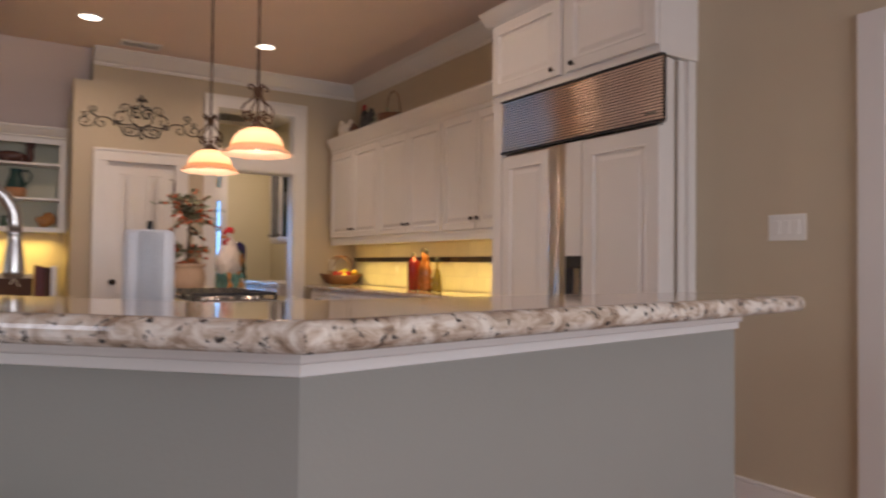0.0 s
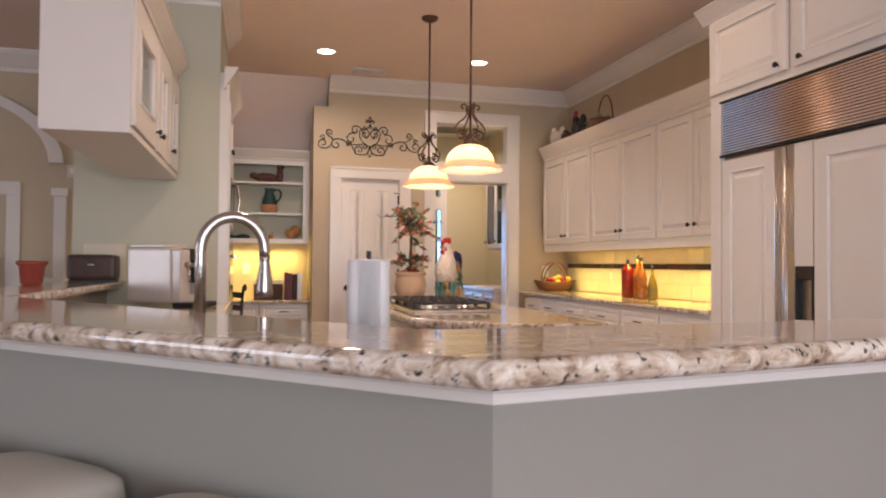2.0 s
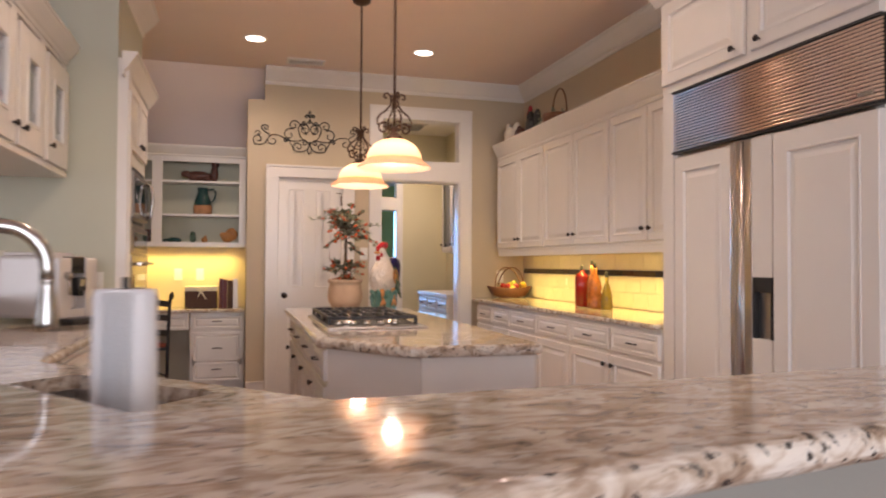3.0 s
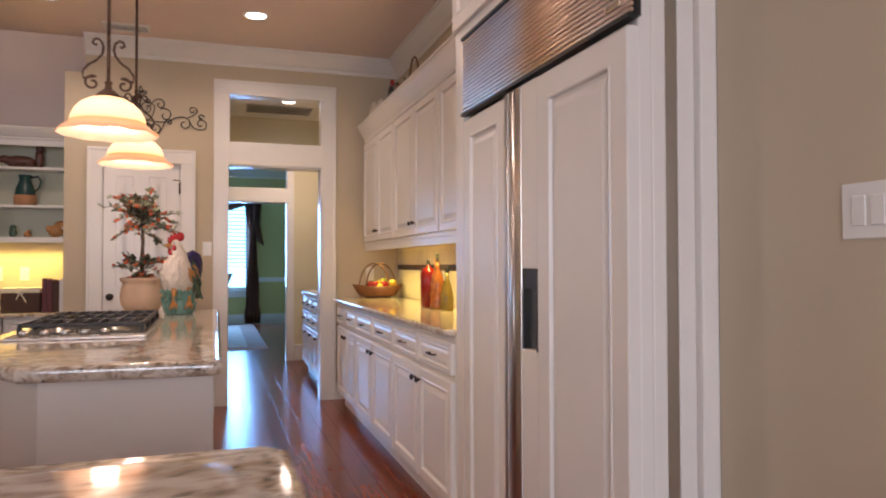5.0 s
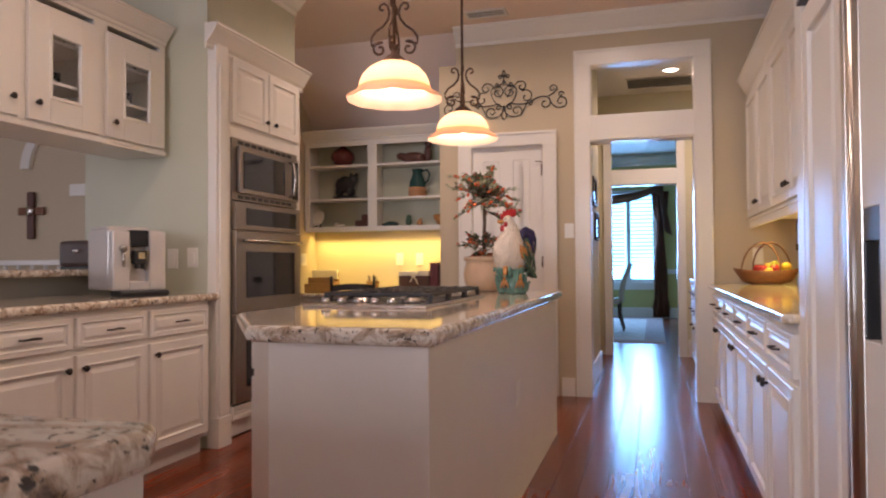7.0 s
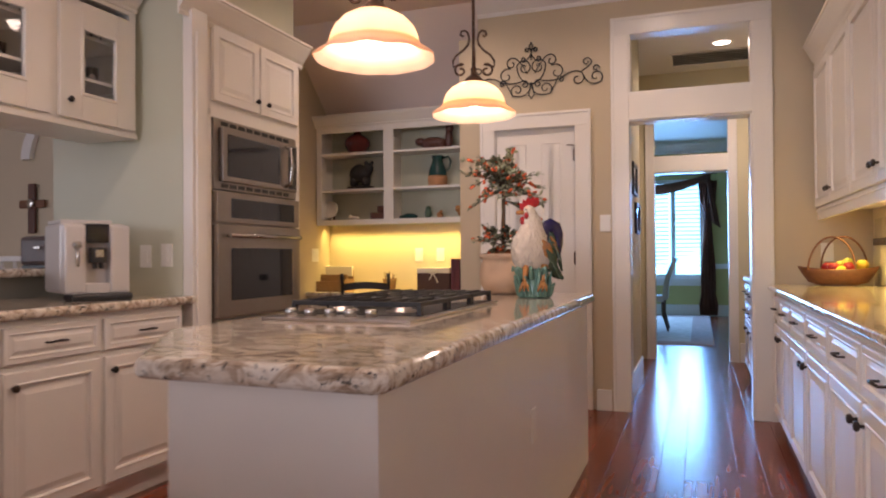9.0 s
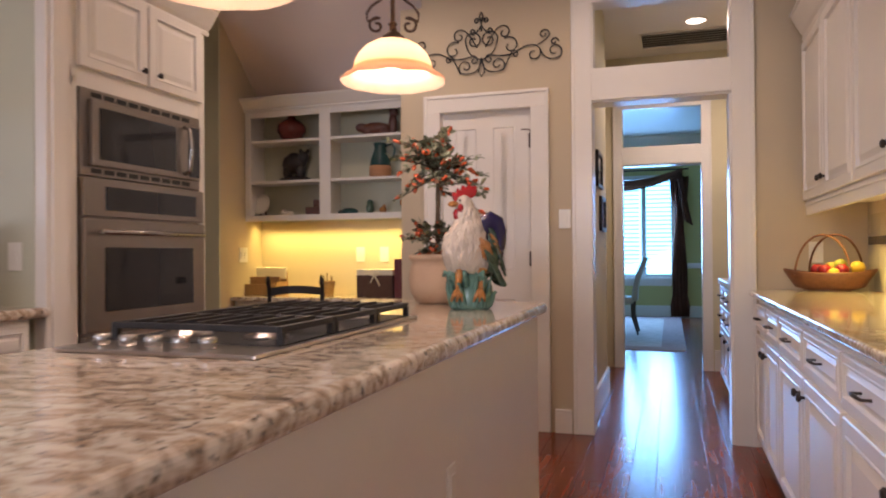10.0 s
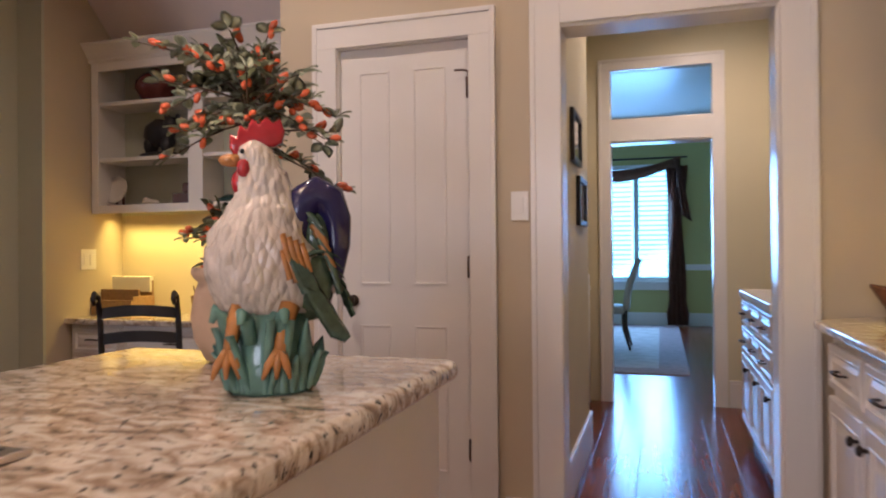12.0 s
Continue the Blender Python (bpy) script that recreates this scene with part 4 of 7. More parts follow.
# ---- glass-front cabinets over the coffee counter ----
GC = pose(0.025, 0, 0, 0, 0, 90)
gcs = [(3.80, 4.52), (4.52, 5.02), (5.02, 5.535)]
for k, (u0, u1) in enumerate(gcs):
    ob = thing("glass_cabinet", "white wall cabinet with a glass door and glassware", "cabinet", GC, "glass cabinets over the coffee counter")
    part("body", blocks((u0, 0.325, 1.78, u1, 0.34, 2.46), (u0, 0.018, 1.775, u1, 0.34, 1.80), (u0, 0.018, 2.44, u1, 0.34, 2.46), (u0, 0.018, 1.80, u0 + 0.018, 0.325, 2.44), (u1 - 0.018, 0.018, 1.80, u1, 0.325, 2.44)), WHITE, ob)
    part("face_frame", blocks((u0, 0, 1.765, u0 + 0.045, 0.02, 2.46), (u1 - 0.045, 0, 1.765, u1, 0.02, 2.46), (u0 + 0.045, 0, 1.765, u1 - 0.045, 0.02, 1.81), (u0 + 0.045, 0, 2.40, u1 - 0.045, 0.02, 2.46)), WHITE, ob)
    for z in (2.0, 2.21):
        part("shelf", blocks((u0 + 0.018, 0.03, z, u1 - 0.018, 0.325, z + 0.015)), WHITE, ob)
    a, b, s = u0 + 0.025, u1 - 0.025, 0.125
    dr = part("door", blocks((a, -0.022, 1.788, a + s, -0.001, 2.36), (b - s, -0.022, 1.788, b, -0.001, 2.36), (a + s, -0.022, 1.788, b - s, -0.001, 1.788 + s), (a + s, -0.022, 2.36 - s, b - s, -0.001, 2.36), bevel=0.004), WHITE, ob)
    part("bead", blocks((a + s - 0.006, -0.028, 1.788 + s - 0.006, a + s + 0.010, -0.004, 2.36 - s + 0.006), (b - s - 0.010, -0.028, 1.788 + s - 0.006, b - s + 0.006, -0.004, 2.36 - s + 0.006), (a + s + 0.01, -0.028, 1.788 + s - 0.006, b - s - 0.01, -0.004, 1.788 + s + 0.01), (a + s + 0.01, -0.028, 2.36 - s - 0.01, b - s - 0.01, -0.004, 2.36 - s + 0.006), bevel=0.003), WHITE, dr)
    g = part("glass_pane", blocks((a + s, -0.012, 1.788 + s, b - s, -0.008, 2.36 - s)), GLASS, dr, "clear glass door pane")
    g.visible_shadow = False
    knob(dr, b - 0.045 if k == 0 else a + 0.045, 1.872, -0.022)
    bm = bmesh.new()
    crown_run(bm, (u0 - (0.07 if k == 0 else 0), 0), (u1, 0), (0, -1), 2.42, 2.53, 0.075)
    part("crown", bm, WHITE, ob)
    if k == 0:
        part("end_panel", blocks((u0 - 0.018, -0.008, 1.748, u0 - 0.001, 0.345, 2.53), bevel=0.003), WHITE, ob, "white painted end panel")
    part("bottom_moulding", blocks((u0, -0.012, 1.748, u1, 0.345, 1.776), bevel=0.004), WHITE, ob)
    for z in (1.80, 2.015, 2.225):
        for q in range(3):
            gx = u0 + 0.12 + q * (u1 - u0 - 0.24) / 2 + random.uniform(-0.02, 0.02)
            gl = solid("drinking_glass", lathe([(0.026, 0), (0.032, 0.10), (0.030, 0.10), (0.024, 0.006)], 14, cap=True), GLASS, "clear drinking glass on a cabinet shelf", "glass", group="glassware", at=pose(0.07 - 0.2 - random.uniform(-0.06, 0.06), gx, z))
            gl.visible_shadow = False

# ---- desk alcove ----
SH = pose(0, 8.27, 0)
sh = thing("bookcase", "white built-in open shelves over the desk", "bookcase", SH)
part("back", blocks((-0.47, 0.243, 1.41, 1.088, 0.258, 2.33)), SAGE, sh, "grey painted shelf back")
for x0, x1, nm in ((-0.47, -0.42, "stile_left"), (0.205, 0.300, "stile_middle"), (1.02, 1.088, "stile_right")):
    part(nm, blocks((x0, 0, 1.41, x1, 0.02, 2.33), bevel=0.002), WHITE, sh)
for x0, x1 in ((-0.47, -0.44), (0.232, 0.272), (1.06, 1.088)):
    part("partition", blocks((x0, 0.02, 1.43, x1, 0.243, 2.30)), WHITE, sh)
part("bottom_rail", blocks((-0.42, 0, 1.41, 0.205, 0.02, 1.458), (0.300, 0, 1.41, 1.02, 0.02, 1.458), bevel=0.002), WHITE, sh)
part("top_rail", blocks((-0.42, 0, 2.25, 0.205, 0.02, 2.33), (0.300, 0, 2.25, 1.02, 0.02, 2.33), bevel=0.002), WHITE, sh)
part("bottom", blocks((-0.44, 0.02, 1.43, 1.06, 0.243, 1.455)), WHITE, sh)
part("top", blocks((-0.47, 0.0, 2.33, 1.088, 0.258, 2.35)), WHITE, sh)
for x0, x1 in ((-0.44, 0.232), (0.272, 1.06)):
    for z in (1.715, 2.045):
        part("shelf", blocks((x0, 0.012, z, x1, 0.243, z + 0.022), bevel=0.003), WHITE, sh)
bm = bmesh.new()
crown_run(bm, (-0.51, 0), (1.088, 0), (0, -1), 2.30, 2.405, 0.07)
part("crown", bm, WHITE, sh)

DF = 8.07
dk = thing("desk", "built-in alcove desk with granite top and white drawer", "desk")
part("worktop", prism([(-0.475, DF), (1.085, DF), (1.085, 8.525), (-0.475, 8.525)], 0.775, 0.81, 0.010), GRANITE, dk, "polished granite desk top")
for x0, x1 in ((-0.47, -0.12), (0.58, 1.08)):
    ob = thing("desk_cabinet", "white three-drawer desk cabinet with bronze pulls", "cabinet", pose(0, DF + 0.05, 0), "desk cabinets")
    part("body", blocks((x0, 0, 0.08, x1, 0.40, 0.774)), WHITE, ob)
    part("toe_kick", blocks((x0, 0.05, 0, x1, 0.39, 0.08)), WHITE, ob)
    for z0, z1 in ((0.61, 0.75), (0.258, 0.585), (0.105, 0.335)):
        f = part("drawer_front", drawer_panel(x0 + 0.02, z0, x1 - 0.02, z1), WHITE, ob)
        pull(f, (x0 + x1) / 2, (z0 + z1) / 2 + 0.01)
f = part("drawer_front", drawer_panel(-0.11, 0.61, 0.57, 0.75), WHITE, dk, "white pencil drawer front", pose(0, DF + 0.05, 0))
part("drawer_box", blocks((-0.11, DF + 0.05, 0.63, 0.57, DF + 0.44, 0.772)), WHITE, dk)
pull(f, 0.23, 0.68)

# ladder-back desk chair
ch = thing("desk_chair", "black ladder-back chair with a red seat cushion", "chair", pose(0.142, 8.06, 0, 0, 0, 203))
for sx in (-0.19, 0.19):
    bm = bmesh.new()
    tube(bm, [(sx, 0.19, 0), (sx, 0.20, 0.45), (sx, 0.24, 0.85), (sx, 0.27, 0.955), (sx, 0.31, 0.975), (sx, 0.335, 0.95), (sx, 0.315, 0.925), (sx, 0.295, 0.94)], [0.016, 0.017, 0.015, 0.014, 0.013, 0.012, 0.011, 0.009], 8)
    part("back_post", bm, BLACKIRON, ch)
    bm = bmesh.new()
    tube(bm, [(sx, -0.19, 0), (sx, -0.19, 0.45)], 0.016, 8)
    part("leg", bm, BLACKIRON, ch)
    bm = bmesh.new()
    tube(bm, [(sx, -0.19, 0.2), (sx, 0.195, 0.2)], 0.009, 6)
    part("stretcher", bm, BLACKIRON, ch)
for z in (0.60, 0.74, 0.87):
    bm = bmesh.new()
    rows = []
    for k in range(9):
        q = k / 8
        y = 0.215 + 0.03 * (z - 0.6) / 0.27 + 0.04 * math.sin(math.pi * q)
        rise = 0.018 * math.sin(math.pi * q)
        rows.append([bm.verts.new((-0.185 + 0.37 * q, y + dy, z + dz)) for dy, dz in ((-0.006, -0.028 + rise), (0.006, -0.028 + rise), (0.006, 0.028 + rise), (-0.006, 0.028 + rise))])
    for a, b in zip(rows, rows[1:]):
        for k in range(4):
            bm.faces.new((a[k], a[(k + 1) % 4], b[(k + 1) % 4], b[k]))
    bm.faces.new(rows[0])
    bm.faces.new(rows[-1][::-1])
    part("slat", bm, BLACKIRON, ch)
part("seat", blocks((-0.21, -0.21, 0.44, 0.21, 0.21, 0.465), bevel=0.008), BLACKIRON, ch)
part("cushion", blocks((-0.195, -0.195, 0.465, 0.195, 0.18, 0.505), bevel=0.018), CUSHRED, ch, "red patterned seat cushion")

# things on the shelves
def vase(x, z):
    ob = thing("vase", "round maroon glazed vase on a shelf", "vase", pose(x, 8.40, z))
    part("body", lathe([(0.05, 0), (0.085, 0.02), (0.118, 0.08), (0.112, 0.125), (0.075, 0.165), (0.04, 0.18), (0.032, 0.192), (0.036, 0.20), (0.026, 0.20), (0.026, 0.17)], 26), MAROON, ob)


def figure(name, blobs, mat, label, category, x, z, y=8.40, turn=0):
    bm = bmesh.new()
    for c, r in blobs:
        blob(bm, c, r, wobble=0.12, seed=x)
    return solid(name, bm, mat, label, category, at=pose(x, y, z, 0, 0, turn))


vase(-0.115, 2.067)
figure("carved_figure", [((0, 0, 0.15), (0.11, 0.06, 0.085)), ((0.08, 0, 0.19), (0.05, 0.045, 0.055)), ((0.105, 0.03, 0.245), (0.018, 0.012, 0.02)), ((0.075, -0.03, 0.24), (0.018, 0.012, 0.02)), ((-0.06, 0, 0.08), (0.04, 0.05, 0.06)), ((0.06, 0, 0.08), (0.04, 0.05, 0.06)), ((0, 0, 0.02), (0.14, 0.07, 0.02))], BLACKSTONE, "black carved animal figure on a stand", "figurine", -0.09, 1.737)
pl = thing("display_plate", "ivory shell dish upright on a dark stand", "plate", pose(-0.40, 8.40, 1.457))
part("plate", lathe([(0.001, 0.0), (0.05, 0.004), (0.085, 0.016), (0.084, 0.021), (0.05, 0.010), (0.001, 0.006)], 26), IVORY, pl, "", pose(0, 0, 0.10, 78, 0, 0))
part("stand", blocks((-0.045, -0.04, 0, 0.045, 0.04, 0.012), (-0.03, 0.015, 0.01, -0.02, 0.03, 0.09), (0.02, 0.015, 0.01, 0.03, 0.03, 0.09), bevel=0.002), BROWNCARVE, pl)
figure("trinket", [((0, 0, 0.02), (0.06, 0.03, 0.02)), ((-0.03, 0, 0.035), (0.02, 0.02, 0.018))], IVORY, "small pale ceramic trinket", "trinket", -0.16, 1.457)
ob = thing("keepsake_box", "small brown wooden keepsake box", "box", pose(0.11, 8.40, 1.457))
part("box", blocks((-0.075, -0.05, 0, 0.075, 0.05, 0.065), bevel=0.004), BROWNCARVE, ob)
part("lid", blocks((-0.01, -0.05, 0.066, 0.075, 0.05, 0.125), bevel=0.012), BROWNCARVE, ob)
figure("bear_figure", [((0, 0, 0.06), (0.13, 0.045, 0.05)), ((-0.12, 0, 0.075), (0.05, 0.035, 0.035)), ((0.08, 0, 0.03), (0.045, 0.045, 0.035)), ((-0.05, 0, 0.03), (0.045, 0.045, 0.035))], BROWNCARVE, "reclining brown carved bear figure", "figurine", 0.63, 2.067)
figure("carved_bird", [((0, 0, 0.09), (0.035, 0.03, 0.09)), ((0.005, 0, 0.18), (0.038, 0.03, 0.045))], BROWNCARVE, "upright brown carved bird figure", "figurine", 0.78, 2.067)
jg = thing("jug", "dark green glazed jug with a bare clay base", "jug", pose(0.67, 8.40, 1.737))
part("body", lathe([(0.085, 0.09), (0.075, 0.15), (0.055, 0.20), (0.045, 0.235), (0.056, 0.27), (0.050, 0.268), (0.04, 0.235)], 24, cap=False), GREENGLAZE, jg)
part("base", lathe([(0.07, 0), (0.085, 0.012), (0.088, 0.06), (0.0855, 0.092)], 24), RAWCLAY, jg, "bare clay base")
bm = bmesh.new()
tube(bm, [(0.05, 0, 0.25), (0.10, 0, 0.262), (0.125, 0, 0.22), (0.11, 0, 0.16), (0.076, 0, 0.125)], 0.009, 8)
part("handle", bm, GREENGLAZE, jg)
figure("turtle", [((0, 0, 0.022), (0.075, 0.05, 0.03)), ((-0.08, 0, 0.018), (0.022, 0.016, 0.016))], GREENGLAZE, "small green glazed turtle", "figurine", 0.40, 1.457)
figure("owl_figure", [((0, 0, 0.045), (0.032, 0.03, 0.048)), ((0, 0, 0.09), (0.026, 0.025, 0.022))], ROOGREEN, "small mottled green owl figure", "figurine", 0.58, 1.457)
figure("apple_figure", [((0, 0, 0.028), (0.03, 0.03, 0.028)), ((0.01, 0, 0.06), (0.014, 0.012, 0.012))], ROOOCHRE, "small orange ceramic figure", "figurine", 0.69, 1.457)
figure("turkey_figure", [((0, 0, 0.06), (0.06, 0.05, 0.055)), ((-0.05, -0.01, 0.08), (0.025, 0.02, 0.03)), ((0.04, 0.02, 0.09), (0.06, 0.02, 0.065))], ROOOCHRE, "mottled brown turkey figure", "figurine", 0.91, 1.457)
# things on the desk
ob = thing("letter_sorter", "tan woven letter sorter with white linen lining", "letter sorter", pose(-0.36, 8.37, 0.81))
part("front_pocket", blocks((-0.17, -0.10, 0, 0.17, -0.085, 0.09), (-0.17, -0.085, 0, -0.155, 0.10, 0.11), (0.155, -0.085, 0, 0.17, 0.10, 0.11), bevel=0.003), BOXTAN, ob)
part("middle_pocket", blocks((-0.155, -0.02, 0, 0.155, -0.005, 0.15), bevel=0.003), BOXTAN, ob)
part("back_panel", blocks((-0.165, 0.085, 0, 0.165, 0.10, 0.20), bevel=0.003), BOXTAN, ob)
part("lining", blocks((-0.16, 0.07, 0.13, 0.16, 0.104, 0.225), bevel=0.006), LINEN, ob, "white linen liner")
part("base", blocks((-0.155, -0.085, 0, 0.155, 0.085, 0.012)), BOXTAN, ob)
ob = thing("storage_box", "dark brown box with linen lid and bow", "box", pose(0.67, 8.37, 0.81))
part("box", blocks((-0.15, -0.10, 0, 0.15, 0.10, 0.175), bevel=0.004), BOXBROWN, ob)
part("lid", blocks((-0.153, -0.103, 0.165, 0.153, 0.103, 0.21), bevel=0.006), LINEN, ob, "white linen cover")
bm = bmesh.new()
tube(bm, [(0, -0.106, 0.165), (-0.03, -0.115, 0.185), (-0.055, -0.112, 0.175), (0, -0.107, 0.16), (0.05, -0.114, 0.175), (0.03, -0.115, 0.188), (0, -0.106, 0.165)], 0.006, 6)
tube(bm, [(0, -0.107, 0.165), (0.03, -0.108, 0.12), (0.045, -0.108, 0.085)], 0.006, 6)
tube(bm, [(0, -0.107, 0.165), (-0.02, -0.108, 0.13), (-0.03, -0.108, 0.11)], 0.006, 6)
part("bow", bm, LINEN, ob, "white ribbon bow")
for k, (bx, w, hh, mt) in enumerate(((0.855, 0.035, 0.29, BOOKRED), (0.895, 0.04, 0.28, BOOKRED), (0.945, 0.05, 0.27, BOXBROWN), (0.995, 0.045, 0.285, SILVER))):
    ob = thing("binder", ("oxblood leather-bound book standing upright", "oxblood leather-bound book standing upright", "dark brown album standing upright", "grey binder standing upright")[k], "book", pose(bx, 8.37, 0.81), "books on the desk")
    part("cover", blocks((-w / 2, -0.11, 0, w / 2, -0.104, hh), (-w / 2, -0.104, 0, -w / 2 + 0.004, 0.11, hh), (w / 2 - 0.004, -0.104, 0, w / 2, 0.11, hh), bevel=0.0015), mt, ob)
    part("pages", blocks((-w / 2 + 0.004, -0.103, 0.004, w / 2 - 0.004, 0.104, hh - 0.006)), LINEN, ob)
ob = thing("pencil_basket", "small brown basket with pencils", "basket", pose(0.20, 8.40, 0.81))
part("basket", lathe([(0.05, 0), (0.065, 0.11), (0.068, 0.115), (0.06, 0.112), (0.047, 0.01)], 18), BOXTAN, ob)
for k in range(5):
    bm = bmesh.new()
    a = k * 1.3
    tube(bm, [(0.02 * math.cos(a), 0.02 * math.sin(a), 0.02), (0.05 * math.cos(a), 0.05 * math.sin(a), 0.15 + 0.008 * k)], 0.004, 6)
    part("pencil", bm, BOXBROWN, ob)


# ---- switches and vents ----
def plate(x, y, z, turn, label, w=0.075, hgt=0.12, rockers=1):
    ob = thing("switch_plate", label, "light switch", pose(x, y, z, 0, 0, turn), "wall plates")
    part("plate", blocks((-w / 2, -0.006, -hgt / 2, w / 2, 0, hgt / 2), bevel=0.003), PLATE, ob)
    for k in range(rockers):
        cx = (k - (rockers - 1) / 2) * 0.046
        part("rocker", blocks((cx - 0.016, -0.010, -0.032, cx + 0.016, -0.005, 0.032), bevel=0.002), PLATE, ob)


plate(2.197, Y0, 1.352, 0, "white rocker switch plate on beige wall")
plate(3.575, 2.495, 1.327, -90, "white double rocker switch plate on beige wall", 0.18, 0.12, 3)
plate(0.20, 5.57, 1.135, 0, "white rocker switch plate beside the ovens")
plate(0.06, 5.57, 1.13, 0, "white outlet plate behind the coffee machine")
plate(-0.48, 8.25, 1.14, 90, "white double switch plate in the alcove", 0.115, 0.12, 2)
plate(0.437, 8.53, 1.138, 0, "white switch plate under the shelves")
plate(0.645, 8.53, 1.138, 0, "white cable plate under the shelves")
plate(3.62, Y0, 1.13, 0, "white outlet plate behind the fruit basket")
plate(3.885, 6.75, 1.10, -90, "white outlet plate on the backsplash")
for vx, vy, vz, w, d in ((1.59, 7.42, H, 0.30, 0.13), (2.98, 9.98, H - 0.03, 0.75, 0.42)):
    ob = thing("ceiling_vent", "white louvred ceiling vent", "vent", pose(vx, vy, vz), "ceiling vents")
    part("frame", blocks((-w / 2 - 0.02, -d / 2 - 0.02, -0.012, w / 2 + 0.02, -d / 2, 0), (-w / 2 - 0.02, d / 2, -0.012, w / 2 + 0.02, d / 2 + 0.02, 0), (-w / 2 - 0.02, -d / 2, -0.012, -w / 2, d / 2, 0), (w / 2, -d / 2, -0.012, w / 2 + 0.02, d / 2, 0), bevel=0.002), TRIM, ob)
    part("backing", blocks((-w / 2, -d / 2, -0.002, w / 2, d / 2, 0)), BLACK, ob)
    n = 6
    for k in range(n):
        yy = -d / 2 + (k + 0.5) * d / n
        part("slat", blocks((-w / 2, -d / n * 0.36, -0.0015, w / 2, d / n * 0.36, 0.0015)), TRIM, ob, "", pose(0, yy, -0.008, 25, 0, 0))

# ---- wrought-iron wall scroll ----
ir = thing("wall_scroll", "black wrought-iron scroll ornament above the closet door", "wall ornament", pose(1.663, Y0 - 0.012, 2.452))


def curl(cx, cz, r, start, turns, sense):
    return [(cx + r * (1 - 0.78 * k / 24) * math.cos(start + sense * turns * 2 * math.pi * k / 24), 0, cz + r * (1 - 0.78 * k / 24) * math.sin(start + sense * turns * 2 * math.pi * k / 24)) for k in range(25)]


def iron(path, name="scroll", r=0.0043):
    bm = bmesh.new()
    tube(bm, path, r, 6)
    part(name, bm, BLACKIRON, ir)


def volute(p0, p1, cx, cz, r, start, turns, sense):
    """A bar from p0 over p1 that winds into a curl about (cx, cz)."""
    tail = curl(cx, cz, r, start, turns, sense)
    a, b, c = Vector(p0), Vector(p1), Vector(tail[0])
    lead = [tuple(a * (1 - q) ** 2 + b * (2 * q * (1 - q)) + c * q * q) for q in [k / 10 for k in range(10)]]
    return lead + tail


for side in (-1, 1):
    def m(path):
        return [(side * x, y, z) for x, y, z in path]
    # heart in the middle, closing on curls under the finial
    iron(m(volute((0.0, 0, -0.045), (0.105, 0, -0.02), 0.052, 0.082, 0.060, 0.3, 1.35, 1)))
    # round shoulders over the long arms
    iron(m(volute((0.028, 0, 0.035), (0.10, 0, 0.165), 0.150, 0.120, 0.046, 1.9, 1.0, -1)))
    iron(m(curl(0.190, 0.030, 0.062, 2.2, 1.0, -1)))
    iron(m(volute((0.235, 0, -0.015), (0.15, 0, -0.045), 0.052, -0.045, 0.030, 1.4, 1.1, 1)))
    # low bowls beside the drop
    iron(m(volute((0.0, 0, -0.045), (0.015, 0, -0.155), 0.108, -0.085, 0.050, -0.9, 1.1, 1)))
    iron(m(volute((0.145, 0, -0.125), (0.175, 0, -0.065), 0.222, -0.030, 0.028, 2.4, 0.9, -1)))
    # outer arms with their end curls
    iron(m(volute((0.21, 0, -0.035), (0.28, 0, 0.035), 0.345, -0.035, 0.055, 1.5, 1.05, -1)))
    iron(m(volute((0.375, 0, 0.020), (0.43, 0, 0.045), 0.412, 0.082, 0.036, -0.2, 1.1, 1)))
    iron(m(volute((0.385, 0, -0.005), (0.42, 0, -0.105), 0.478, -0.030, 0.052, -0.9, 1.0, 1)))
    iron(m(curl(0.478, 0.028, 0.028, 0.0, 1.0, 1)))
    # finial fronds and the drop
    iron(m(volute((0.0, 0, 0.185), (0.018, 0, 0.145), 0.055, 0.145, 0.022, -1.6, 1.0, 1)))
    iron(m(volute((0.0, 0, 0.200), (0.010, 0, 0.225), 0.030, 0.212, 0.018, 1.3, 1.0, -1)))
    iron(m([(0.0, 0, 0.205), (0.012, 0, 0.235), (0.010, 0, 0.250), (0.0, 0, 0.268)]))
    iron(m([(0.0, 0, -0.155), (0.020, 0, -0.125), (0.012, 0, -0.075), (0.0, 0, -0.045)]))
iron([(0, 0, 0.14), (0, 0, 0.205)], "stem")
bm = bmesh.new()
for z, r, nm in ((-0.045, 0.011, "boss"),):
    bm = bmesh.new()
    blob(bm, (0, 0, z), (r, r, r * 1.3), 10, 7)
    part(nm, bm, BLACKIRON, ir)

